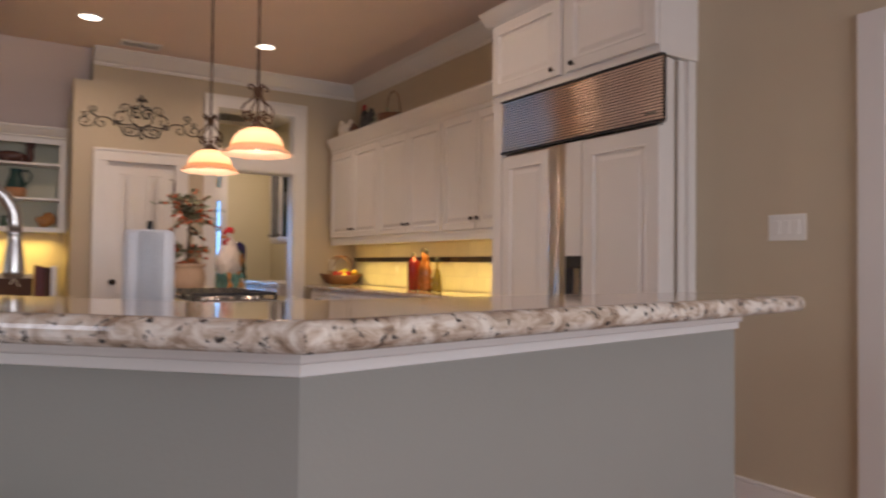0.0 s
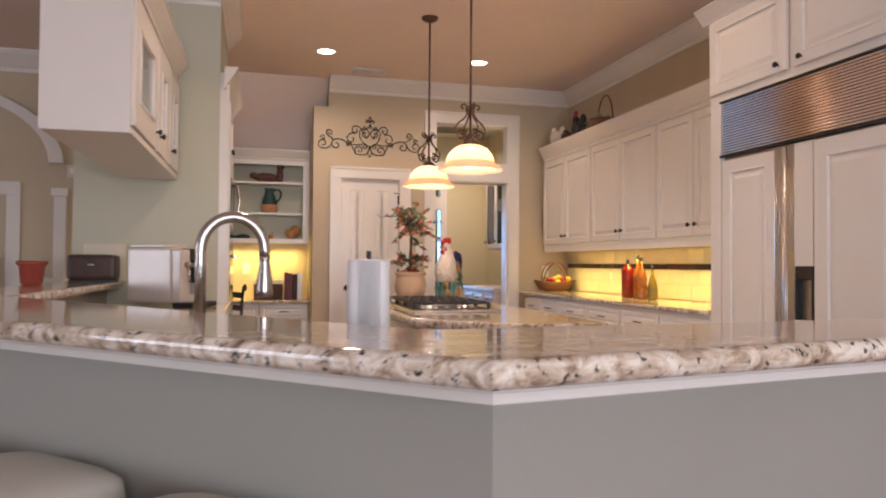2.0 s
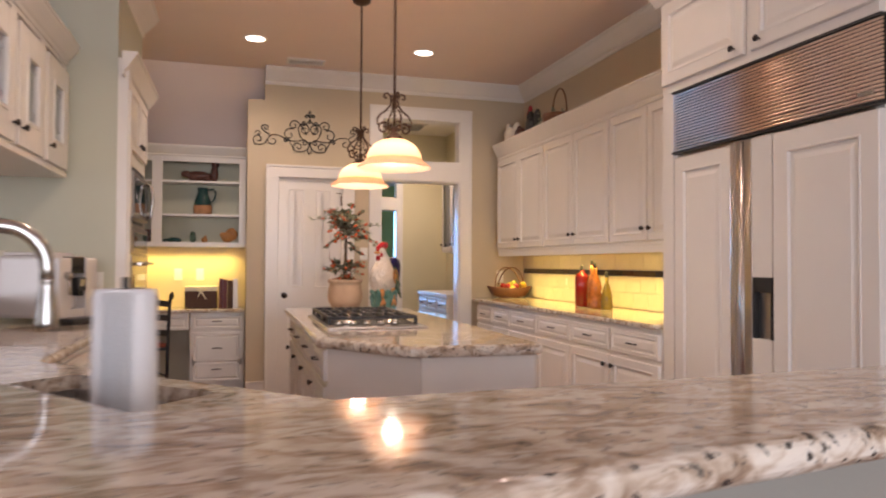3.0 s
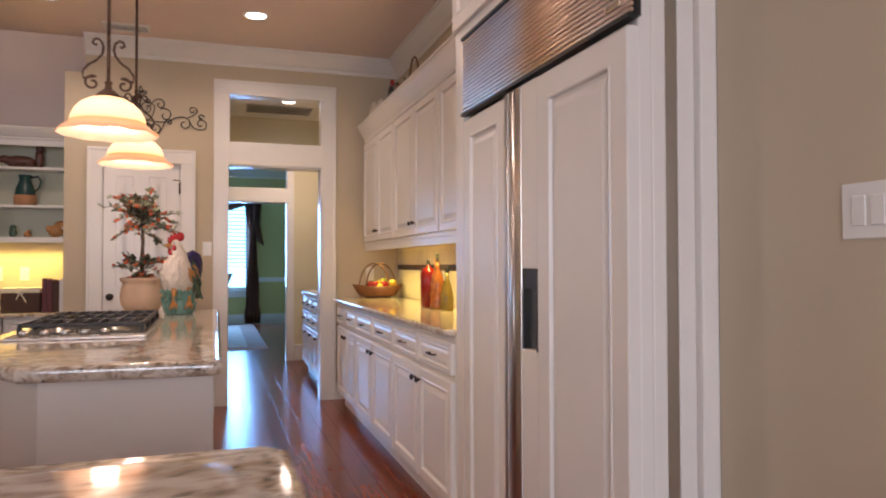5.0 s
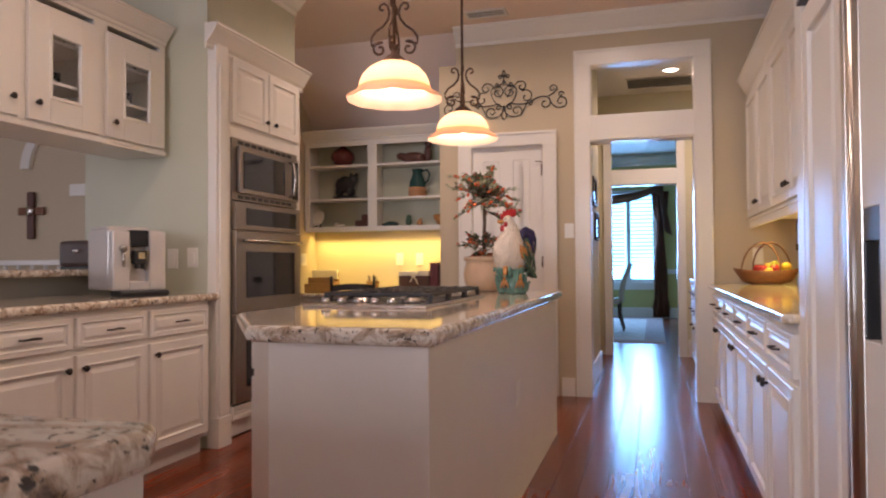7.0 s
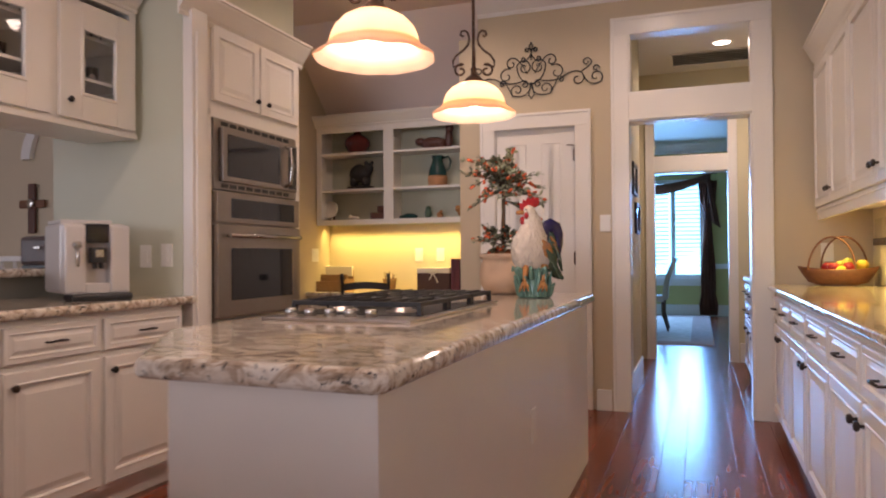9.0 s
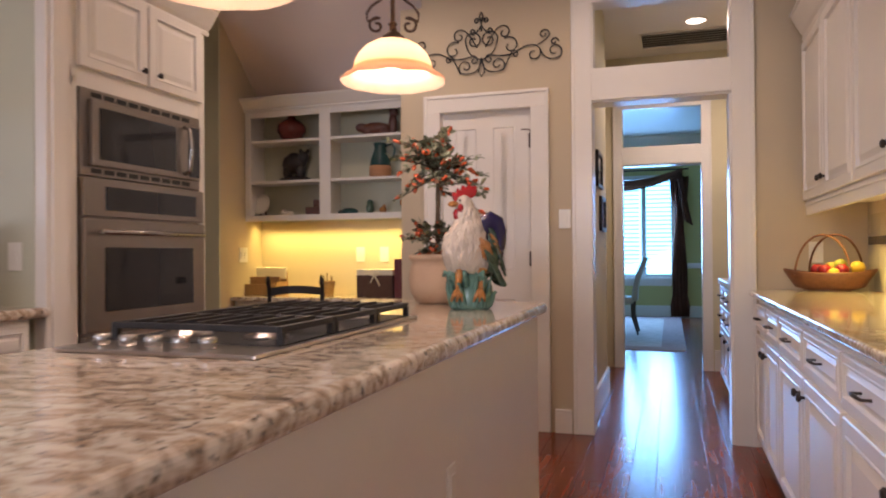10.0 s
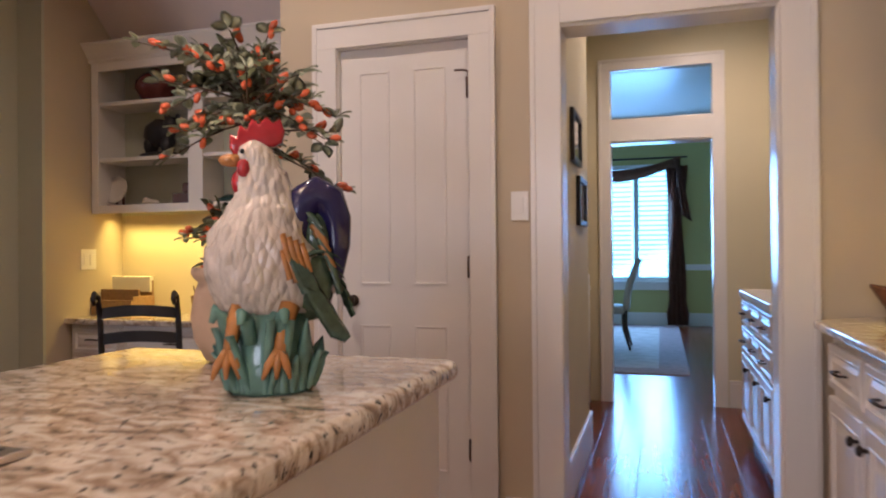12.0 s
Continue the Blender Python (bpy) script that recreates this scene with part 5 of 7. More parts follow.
# ---- cooktop ----
ct = thing("gas_cooktop", "stainless gas cooktop with black iron grates", "cooktop", pose(1.725, 5.09, 0.911))
part("tray", blocks((-0.27, -0.505, 0, 0.27, 0.505, 0.010), bevel=0.004), STEEL, ct)
part("well", blocks((-0.245, -0.36, 0.0098, 0.245, 0.485, 0.0125), bevel=0.001), BLACKIRON, ct)
for k in range(3):
    y0 = -0.355 + k * 0.28
    gr = part("grate", blocks((-0.245, y0, 0.040, -0.230, y0 + 0.272, 0.056), (0.230, y0, 0.040, 0.245, y0 + 0.272, 0.056), (-0.23, y0, 0.040, 0.23, y0 + 0.014, 0.056), (-0.23, y0 + 0.258, 0.040, 0.23, y0 + 0.272, 0.056), bevel=0.003), BLACKIRON, ct)
    for j in range(7):
        xx = -0.19 + j * 0.0633
        part("finger", blocks((xx - 0.006, y0 + 0.014, 0.040, xx + 0.006, y0 + 0.258, 0.060), bevel=0.002), BLACKIRON, gr)
    for xx in (-0.238, 0.238):
        for yy in (y0 + 0.01, y0 + 0.262):
            part("foot", blocks((xx - 0.009, yy - 0.009, 0.012, xx + 0.009, yy + 0.009, 0.042), bevel=0.003), BLACKIRON, gr)
for bx, by, r in ((-0.12, -0.22, 0.045), (0.12, -0.22, 0.035), (0.0, 0.06, 0.055), (-0.12, 0.35, 0.035), (0.12, 0.35, 0.045)):
    bu = part("burner", lathe([(r + 0.02, 0.012), (r + 0.02, 0.018), (r, 0.02), (r, 0.03), (0.01, 0.03)], 20), STEEL, ct, "", pose(bx, by, 0))
    part("burner_cap", lathe([(r - 0.006, 0.03), (r - 0.004, 0.036), (r - 0.015, 0.039), (0.004, 0.039)], 20), BLACKIRON, bu)
for k in range(5):
    kb = part("control_knob", lathe([(0.021, 0.0), (0.021, 0.022), (0.018, 0.027), (0.004, 0.028)], 16), CHROME, ct, "chrome control knob", pose(-0.20 + k * 0.075, -0.43, 0.009))

# ---- rooster ----
def blade(bm, base, tip, width, bend, thick=0.012):
    """A pointed, curved leaf with thickness."""
    b, t = Vector(base), Vector(tip)
    d = t - b
    side = Vector((-d.y, d.x, 0))
    side = side.normalized() if side.length > 1e-4 else Vector((1, 0, 0))
    rows = []
    for k in range(6):
        q = k / 5
        w = width * math.sin(math.pi * (0.18 + 0.80 * q)) * 0.5
        c = b + d * q + Vector(bend) * (q * q)
        n = side.cross(d).normalized()
        rows.append([bm.verts.new(c + side * w), bm.verts.new(c + n * thick), bm.verts.new(c - side * w), bm.verts.new(c - n * thick)])
    for a, c in zip(rows, rows[1:]):
        for k in range(4):
            f = bm.faces.new((a[k], a[(k + 1) % 4], c[(k + 1) % 4], c[k]))
            f.smooth = True
    bm.faces.new(rows[0])
    bm.faces.new(rows[-1][::-1])


def rooster(at):
    rnd = random.Random(4)
    spine = [(-0.010, 0.15, 0.085), (-0.016, 0.19, 0.104), (-0.020, 0.23, 0.112), (-0.022, 0.27, 0.110), (-0.020, 0.31, 0.098), (-0.012, 0.345, 0.080), (-0.008, 0.375, 0.064), (-0.012, 0.405, 0.052), (-0.018, 0.43, 0.045), (-0.026, 0.452, 0.041), (-0.030, 0.470, 0.034), (-0.030, 0.484, 0.018)]
    white = bmesh.new()
    rings, steps = [], 56
    fine = []
    for (u0, z0, r0), (u1, z1, r1) in zip(spine, spine[1:]):
        for k in range(5):
            q = k / 5
            fine.append((u0 + (u1 - u0) * q, z0 + (z1 - z0) * q, r0 + (r1 - r0) * q))
    fine.append(spine[-1])
    for u, z, r in fine:
        ring = []
        for k in range(steps):
            a = 2 * math.pi * k / steps
            relief = 0.0085 * noise.noise(Vector((math.cos(a) * 5.5, math.sin(a) * 5.5, z * 26))) + 0.004 * noise.noise(Vector((math.cos(a) * 13, math.sin(a) * 13, z * 48))) if z < 0.43 else 0.0
            tail = 0.055 * max(0.0, math.cos(a)) ** 2 * max(0.0, 1 - abs(z - 0.20) / 0.10)
            rr = r + relief
            ring.append(white.verts.new((u + (rr + tail) * math.cos(a), 0.82 * rr * math.sin(a), z)))
        rings.append(ring)
    for a, b in zip(rings, rings[1:]):
        for k in range(steps):
            f = white.faces.new((a[k], a[(k + 1) % steps], b[(k + 1) % steps], b[k]))
            f.smooth = True
    white.faces.new(rings[0][::-1])
    white.faces.new(rings[-1])
    red = bmesh.new()
    teeth = [(-0.070, 0.452), (-0.080, 0.470), (-0.079, 0.497), (-0.066, 0.490), (-0.059, 0.514), (-0.045, 0.505), (-0.035, 0.527), (-0.019, 0.516), (-0.005, 0.531), (0.009, 0.519), (0.024, 0.527), (0.033, 0.503), (0.027, 0.482), (0.010, 0.472), (-0.030, 0.474), (-0.054, 0.462)]
    plate_bm = prism(teeth, -0.015, 0.015, 0.007, 3)
    bmesh.ops.rotate(plate_bm, cent=(0, 0, 0), matrix=Matrix.Rotation(math.pi / 2, 3, "X"), verts=plate_bm.verts)
    for f in plate_bm.faces:
        f.smooth = True
    comb = bpy.data.meshes.new("comb")
    plate_bm.to_mesh(comb)
    plate_bm.free()
    red.from_mesh(comb)
    bpy.data.meshes.remove(comb)
    blob(red, (-0.058, -0.012, 0.402), (0.019, 0.013, 0.026), 12, 8)
    blob(red, (-0.058, 0.012, 0.402), (0.019, 0.013, 0.026), 12, 8)
    blob(red, (-0.050, -0.030, 0.428), (0.014, 0.010, 0.018), 10, 7)
    ochre = bmesh.new()
    blob(ochre, (-0.078, -0.004, 0.445), (0.026, 0.014, 0.013), 10, 7)
    blob(ochre, (-0.066, -0.016, 0.448), (0.010, 0.008, 0.008), 8, 6)
    for fx, fy in ((0.030, -0.085), (-0.068, -0.066)):
        tube(ochre, [(fx + 0.012, fy + 0.02, 0.165), (fx, fy - 0.004, 0.12), (fx - 0.006, fy - 0.018, 0.085)], [0.022, 0.015, 0.012], 8)
        for k in (-1, 0, 1):
            tube(ochre, [(fx - 0.006, fy - 0.016, 0.09), (fx - 0.010 + 0.018 * k, fy - 0.026, 0.06), (fx - 0.012 + 0.026 * k, fy - 0.020, 0.035)], [0.011, 0.009, 0.004], 7)
    for k in range(8):
        blade(ochre, (0.030 + 0.012 * (k % 4), -0.084 + 0.004 * (k % 4), 0.300 - 0.030 * (k // 4) - 0.006 * (k % 4)), (0.044 + 0.013 * (k % 4), -0.092 + 0.006 * (k % 4), 0.255 - 0.030 * (k // 4) - 0.006 * (k % 4)), 0.026, (0.0, 0.0, -0.01), 0.007)
    green = bmesh.new()
    for s in (-1, 1):
        for row in range(3):
            for k in range(5):
                q = k / 4
                u0, z0 = 0.045 + 0.022 * row + 0.026 * q, 0.255 - 0.042 * row - 0.012 * q
                blade(green, (u0, s * (0.086 - 0.012 * row - 0.016 * q), z0), (u0 + 0.026 + 0.006 * row, s * (0.084 - 0.016 * row - 0.02 * q), z0 - 0.055), 0.034, (0.006, 0, -0.010), 0.010)
    blob(green, (0.080, 0, 0.205), (0.055, 0.068, 0.075), 14, 10)
    for k in range(7):
        blade(green, (0.070 + 0.008 * k, -0.045 + 0.012 * k, 0.25), (0.122 + 0.005 * k, -0.040 + 0.012 * k, 0.315 - 0.020 * k), 0.028, (0.022, 0, -0.06), 0.007)
    blob(green, (0.096, 0, 0.290), (0.036, 0.034, 0.062), 16, 12)
    for k in range(9):
        q = k / 8
        blade(ochre if k in (2, 3, 5) else green, (0.074 + 0.05 * q, -0.026 - 0.008 * math.sin(math.pi * q), 0.345 - 0.10 * q), (0.104 + 0.036 * q, -0.032, 0.330 - 0.125 * q), 0.028, (0.004, -0.006, -0.02), 0.008)
    blue = bmesh.new()
    for s in (0.0,):
        tube(blue, [(0.055, s, 0.275), (0.052, s, 0.325), (0.070, s, 0.362), (0.098, s, 0.378), (0.124, s, 0.366), (0.138, s, 0.330), (0.140, s, 0.280), (0.132, s, 0.225), (0.124, s, 0.185)], [0.034, 0.038, 0.040, 0.040, 0.037, 0.033, 0.028, 0.022, 0.010], 18)
    teal = lathe([(0.088, 0), (0.094, 0.012), (0.090, 0.06), (0.082, 0.12), (0.07, 0.16)], 28)
    for k in range(26):
        a = 2 * math.pi * k / 26 + rnd.uniform(-0.1, 0.1)
        hgt = rnd.uniform(0.07, 0.155)
        lean = rnd.uniform(-0.3, 0.3)
        blade(teal, (0.088 * math.cos(a), 0.088 * math.sin(a), 0.006), (0.094 * math.cos(a + lean), 0.094 * math.sin(a + lean), hgt), rnd.uniform(0.026, 0.042), (0.022 * math.cos(a), 0.022 * math.sin(a), -0.008), 0.010)
    for a in (2.9, 3.6, 4.3, 5.0):
        tube(teal, [(0.085 * math.cos(a), 0.085 * math.sin(a), 0.10), (0.10 * math.cos(a), 0.10 * math.sin(a), 0.145), (0.118 * math.cos(a), 0.118 * math.sin(a), 0.155), (0.124 * math.cos(a), 0.124 * math.sin(a), 0.135)], [0.016, 0.015, 0.012, 0.006], 8)
    black = bmesh.new()
    blob(black, (-0.052, -0.031, 0.460), (0.005, 0.004, 0.005), 8, 6)
    joined("rooster_statue", [(white, ROOWHITE), (red, ROORED), (ochre, ROOOCHRE), (green, ROOGREEN), (blue, ROOBLUE), (teal, ROOTEAL), (black, BLACK)], "glazed white ceramic rooster statue on teal leaves", "statue", at)


rooster(pose(2.052, 6.065, 0.9105, 0, 0, 27) @ Matrix.Diagonal((0.89, 0.89, 0.955, 1)))

# ---- topiary ----
tp = thing("topiary", "berry topiary with green leaves in a peach urn", "potted plant", pose(1.81, 6.375, 0.9105) @ Matrix.Diagonal((1.08, 1.08, 1.08, 1)))
part("pot", lathe([(0.070, 0), (0.095, 0.006), (0.118, 0.05), (0.125, 0.10), (0.115, 0.155), (0.108, 0.172), (0.118, 0.182), (0.124, 0.192), (0.122, 0.204), (0.108, 0.206), (0.100, 0.19), (0.100, 0.17)], 32), PEACHSTONE, tp, "rough peach stone urn")
bm = bmesh.new()
blob(bm, (0, 0, 0.185), (0.098, 0.098, 0.045), 20, 10, wobble=0.35)
part("moss", bm, MOSS, tp, "orange dried moss")
rnd = random.Random(11)
bm = bmesh.new()
tube(bm, [(0.006, 0, 0.19), (-0.004, 0.004, 0.30), (0.004, -0.002, 0.42), (0, 0, 0.56)], [0.012, 0.011, 0.010, 0.008], 8)
tube(bm, [(-0.008, 0.006, 0.19), (0.008, -0.004, 0.32), (-0.004, 0.006, 0.46)], [0.008, 0.008, 0.007], 8)
part("trunk", bm, TWIG, tp)
leafbm = bmesh.new()
for turn, tilt, size in ((0.0, 0.0, 1.0), (1.0, 0.5, 0.85), (-1.05, -0.35, 0.9)):
    rows = []
    spin = Matrix.Rotation(turn, 3, "Z") @ Matrix.Rotation(tilt, 3, "X")
    for k in range(5):
        q = k / 4
        w = 0.0165 * size * math.sin(math.pi * (0.08 + 0.86 * q))
        rows.append([leafbm.verts.new(spin @ Vector((dx, 0.004 + 0.042 * size * q, 0.004 * math.sin(math.pi * q) + dz))) for dx, dz in ((-w, 0.003), (0, 0), (w, 0.003))])
    for a, b in zip(rows, rows[1:]):
        for k in range(2):
            f = leafbm.faces.new((a[k], a[k + 1], b[k + 1], b[k]))
            f.smooth = True
bmesh.ops.solidify(leafbm, geom=leafbm.faces[:], thickness=0.0006)
leaf_mesh = as_mesh("leaf", leafbm, LEAF)
bm = bmesh.new()
blob(bm, (0, 0, 0.012), (0.0078, 0.0078, 0.0135), 8, 6)
berry_mesh = as_mesh("berry", bm, BERRY)
leaves, berries = [], []
for k in range(66):
    low = k >= 50
    a = rnd.uniform(0, 2 * math.pi)
    el = rnd.uniform(-0.35, 1.45) if not low else rnd.uniform(-0.2, 0.9)
    start = Vector((0, 0, rnd.uniform(0.48, 0.63) if not low else rnd.uniform(0.24, 0.30)))
    length = rnd.uniform(0.11, 0.245) if not low else rnd.uniform(0.08, 0.175)
    d = Vector((math.cos(a) * math.cos(el), math.sin(a) * math.cos(el), math.sin(el)))
    pts = [start + d * (length * q) + Vector((0, 0, -0.035 * q * q)) for q in (0, 0.33, 0.66, 1.0)]
    twig_bm = bmesh.new()
    tube(twig_bm, pts, [0.003, 0.0025, 0.002, 0.0012], 5)
    part("twig", twig_bm, TWIG, tp)
    for j in range(4):
        q = 0.34 + 0.66 * j / 3
        p = start + d * (length * q) + Vector((0, 0, -0.035 * q * q))
        leaves.append((p, d + Vector((rnd.uniform(-1, 1), rnd.uniform(-1, 1), rnd.uniform(-0.8, 0.8)))))
    for j in range(2 if k % 3 else 3):
        q = rnd.uniform(0.6, 1.03)
        berries.append((start + d * (length * q) + Vector((rnd.uniform(-0.012, 0.012), rnd.uniform(-0.012, 0.012), -0.03 * q * q)), d + Vector((rnd.uniform(-0.8, 0.8), rnd.uniform(-0.8, 0.8), rnd.uniform(-0.6, 0.6)))))
for p, d in leaves:
    share("leaf_sprig", leaf_mesh, tp, Matrix.Translation(p) @ d.to_track_quat("Y", "Z").to_matrix().to_4x4() @ Matrix.Diagonal((*([rnd.uniform(0.6, 1.0)] * 3), 1)))
for p, d in berries:
    share("berry", berry_mesh, tp, Matrix.Translation(p) @ d.to_track_quat("Z", "Y").to_matrix().to_4x4())

# ---- sink, faucet, paper towels ----
fa = thing("faucet", "brushed nickel gooseneck faucet with pull-down spray", "faucet", pose(0.41, 2.70, 0.925, 0, 0, 12) @ Matrix.Diagonal((0.92, 0.92, 0.97, 1)))
part("base", lathe([(0.034, 0), (0.034, 0.008), (0.025, 0.016), (0.021, 0.06)], 20), CHROME, fa)
bm = bmesh.new()
arc = [(0, 0, 0.04), (0, 0, 0.30)] + [(0.10 - 0.10 * math.cos(a), 0, 0.32 + 0.10 * math.sin(a)) for a in [math.pi * k / 12 for k in range(13)]] + [(0.20, 0, 0.29)]
tube(bm, arc, 0.0175, 14)
part("neck", bm, CHROME, fa)
part("spray_head", lathe([(0.0180, 0), (0.0185, -0.008), (0.0165, -0.014), (0.0175, -0.024), (0.023, -0.06), (0.028, -0.105), (0.028, -0.118), (0.022, -0.126)], 18), CHROME, fa, "pull-down spray head", pose(0.20, 0, 0.30))
bm = bmesh.new()
tube(bm, [(0, 0.015, 0.05), (0, 0.04, 0.06), (0, 0.085, 0.09)], [0.009, 0.008, 0.006], 8)
part("lever", bm, CHROME, fa)
sk = thing("sink", "stainless undermount kitchen sink in the granite counter", "sink", BASIN)
part("basin", blocks((-0.305, -0.215, -0.215, 0.305, 0.215, -0.205), (-0.305, -0.215, -0.205, -0.292, 0.215, -0.043), (0.292, -0.215, -0.205, 0.305, 0.215, -0.043), (-0.292, -0.215, -0.205, 0.292, -0.202, -0.043), (-0.292, 0.202, -0.205, 0.292, 0.215, -0.043)), STEEL, sk)
part("drain", lathe([(0.045, -0.204), (0.043, -0.2), (0.03, -0.202), (0.004, -0.203)], 20), CHROME, sk, "steel drain")
pt = thing("paper_towel", "roll of white paper towels on a black stand", "paper towel", pose(0.827, 2.222, 0.925))
part("roll", lathe([(0.018, 0.012), (0.051, 0.012), (0.053, 0.018), (0.050, 0.27), (0.047, 0.282), (0.018, 0.282)], 32), PAPER, pt, "white paper roll")
bm = bmesh.new()
rows = []
for k in range(7):
    a = math.radians(-125 + k * 9)
    r = 0.0535 + 0.0010 * k
    rows.append([bm.verts.new((r * math.cos(a), r * math.sin(a), 0.014)), bm.verts.new((r * math.cos(a), r * math.sin(a), 0.279))])
for a, b in zip(rows, rows[1:]):
    bm.faces.new((a[0], b[0], b[1], a[1]))
bmesh.ops.solidify(bm, geom=bm.faces[:], thickness=0.0008)
part("loose_sheet", bm, PAPER, pt)
part("base", lathe([(0.075, 0), (0.075, 0.008), (0.070, 0.012), (0.004, 0.012)], 26), BLACKIRON, pt)
bm = bmesh.new()
tube(bm, [(0, 0, 0.01), (0, 0, 0.290), (0, 0, 0.302)], 0.006, 10)
part("post", bm, BLACKIRON, pt)

# ---- coffee machine, toaster ----
cm = thing("coffee_machine", "silver automatic coffee machine with black spout", "coffee machine", pose(0.038, 5.207, 0.925, 0, 0, 62) @ Matrix.Diagonal((0.95, 0.92, 1.05, 1)))
part("body", blocks((-0.15, -0.12, 0.03, 0.15, 0.22, 0.345), bevel=0.018), SILVER, cm)
part("front_left", blocks((-0.15, -0.19, 0.03, -0.055, -0.115, 0.335), bevel=0.012), SILVER, cm)
part("front_right", blocks((0.055, -0.19, 0.03, 0.15, -0.115, 0.335), bevel=0.012), SILVER, cm)
part("front_low", blocks((-0.056, -0.185, 0.03, 0.056, -0.118, 0.075), bevel=0.006), SILVER, cm)
part("display", blocks((-0.054, -0.180, 0.255, 0.054, -0.118, 0.340), bevel=0.005), BLACKGLASS, cm, "black display panel")
part("spout", blocks((-0.035, -0.21, 0.165, 0.035, -0.15, 0.235), (-0.022, -0.205, 0.14, -0.008, -0.16, 0.168), (0.008, -0.205, 0.14, 0.022, -0.16, 0.168), bevel=0.005), BLACK, cm, "black coffee spout")
part("spout_trim", blocks((-0.020, -0.214, 0.19, 0.020, -0.208, 0.225), bevel=0.002), CHROME, cm)
part("steam_knob", lathe([(0.018, 0), (0.018, 0.03), (0.014, 0.034)], 16), CHROME, cm, "chrome steam knob", pose(-0.10, -0.19, 0.245, 90))
bm = bmesh.new()
tube(bm, [(-0.10, -0.20, 0.24), (-0.10, -0.215, 0.20), (-0.10, -0.215, 0.15)], 0.009, 8)
part("steam_wand", bm, CHROME, cm)
part("drip_tray", blocks((-0.14, -0.27, 0.0, 0.14, -0.115, 0.032), bevel=0.012), BLACK, cm, "black drip tray")
part("lid", blocks((-0.14, -0.06, 0.345, 0.10, 0.20, 0.362), bevel=0.006), SILVER, cm)
ts = thing("toaster", "dark brown four-slot toaster on the ledge", "toaster", pose(-0.44, 5.43, 1.072, 0, 0, 0))
part("body", blocks((-0.14, -0.09, 0.012, 0.14, 0.09, 0.17), bevel=0.025), CHESTNUT, ts)
part("base", blocks((-0.13, -0.085, 0, 0.13, 0.085, 0.014), bevel=0.003), BLACK, ts)
for k in (-0.035, 0.035):
    part("slot", blocks((-0.10, k - 0.014, 0.168, 0.10, k + 0.014, 0.172)), BLACK, ts)
part("lever", blocks((-0.02, -0.105, 0.10, 0.02, -0.088, 0.115), bevel=0.003), CHROME, ts)
solid("serving_tray", blocks((-0.53, 5.535, 1.0725, -0.27, 5.567, 1.32), bevel=0.006), LINEN, "white upright tray leaning by the wall", "tray")

# ---- long counter: fruit and bottles ----
fb = thing("fruit_basket", "oval brown wicker basket with double handle", "basket", pose(3.65, 7.58, 0.9205, 0, 0, -12))
bm = bmesh.new()
rings = []
for ru, rv, z in ((0.10, 0.06, 0), (0.165, 0.10, 0.02), (0.205, 0.125, 0.06), (0.225, 0.135, 0.095), (0.222, 0.132, 0.102), (0.205, 0.122, 0.09), (0.15, 0.09, 0.03)):
    rings.append([bm.verts.new((ru * (1 + 0.012 * (k % 2)) * math.cos(2 * math.pi * k / 40), rv * (1 + 0.012 * (k % 2)) * math.sin(2 * math.pi * k / 40), z + 0.02 * abs(math.cos(2 * math.pi * k / 40)) ** 3 * (z > 0.05))) for k in range(40)])
for a, b in zip(rings, rings[1:]):
    for k in range(40):
        f = bm.faces.new((a[k], a[(k + 1) % 40], b[(k + 1) % 40], b[k]))
        f.smooth = True
bm.faces.new(rings[0])
bm.faces.new(rings[-1])
part("bowl", bm, WICKER, fb)
for s in (-1, 1):
    bm = bmesh.new()
    pts = [(0.03 * s + 0.13 * math.cos(a) * 1.0, s * 0.055 * math.sin(a) ** 0.5 if math.sin(a) > 0 else 0, 0.09 + 0.215 * math.sin(a)) for a in [math.pi * k / 18 for k in range(19)]]
    pts = [(x, s * 0.10 * (1 - min(1, (z - 0.09) / 0.2)) + 0.01 * s, z) for x, _, z in pts]
    tube(bm, pts, 0.006, 7)
    part("handle", bm, WICKER, fb, "bent wicker handle")
for k, (x, y, z, r, mt, nm) in enumerate(((-0.02, -0.03, 0.085, 0.036, REDFRUIT, "red apple"), (0.06, -0.04, 0.088, 0.036, REDFRUIT, "red apple"), (0.05, 0.03, 0.11, 0.034, GREENFRUIT, "green pear"), (-0.06, 0.02, 0.088, 0.034, REDFRUIT, "red apple"), (0.13, -0.02, 0.10, 0.036, YELLOWFRUIT, "yellow lemon"), (0.005, 0.04, 0.10, 0.030, YELLOWFRUIT, "yellow lemon"), (0.02, -0.07, 0.075, 0.024, YELLOWFRUIT, "yellow lemon"))):
    bm = bmesh.new()
    blob(bm, (0, 0, 0), (r * (1.3 if mt is YELLOWFRUIT else 1.0), r, r * (1.2 if mt is GREENFRUIT else 0.95)), 14, 10)
    tube(bm, [(0, 0, r * 0.85), (0.003, 0, r * 1.2)], 0.002, 5)
    c = Matrix.LocRotScale((3.65, 7.58, 0.945), Euler((0, 0, radians(-12))), None) @ Vector((x, y, z))
    solid(nm.split()[1], bm, mt, nm + " in the wicker basket", nm.split()[1], group="fruit", at=pose(*c, 10 * k, 20, 30 * k))


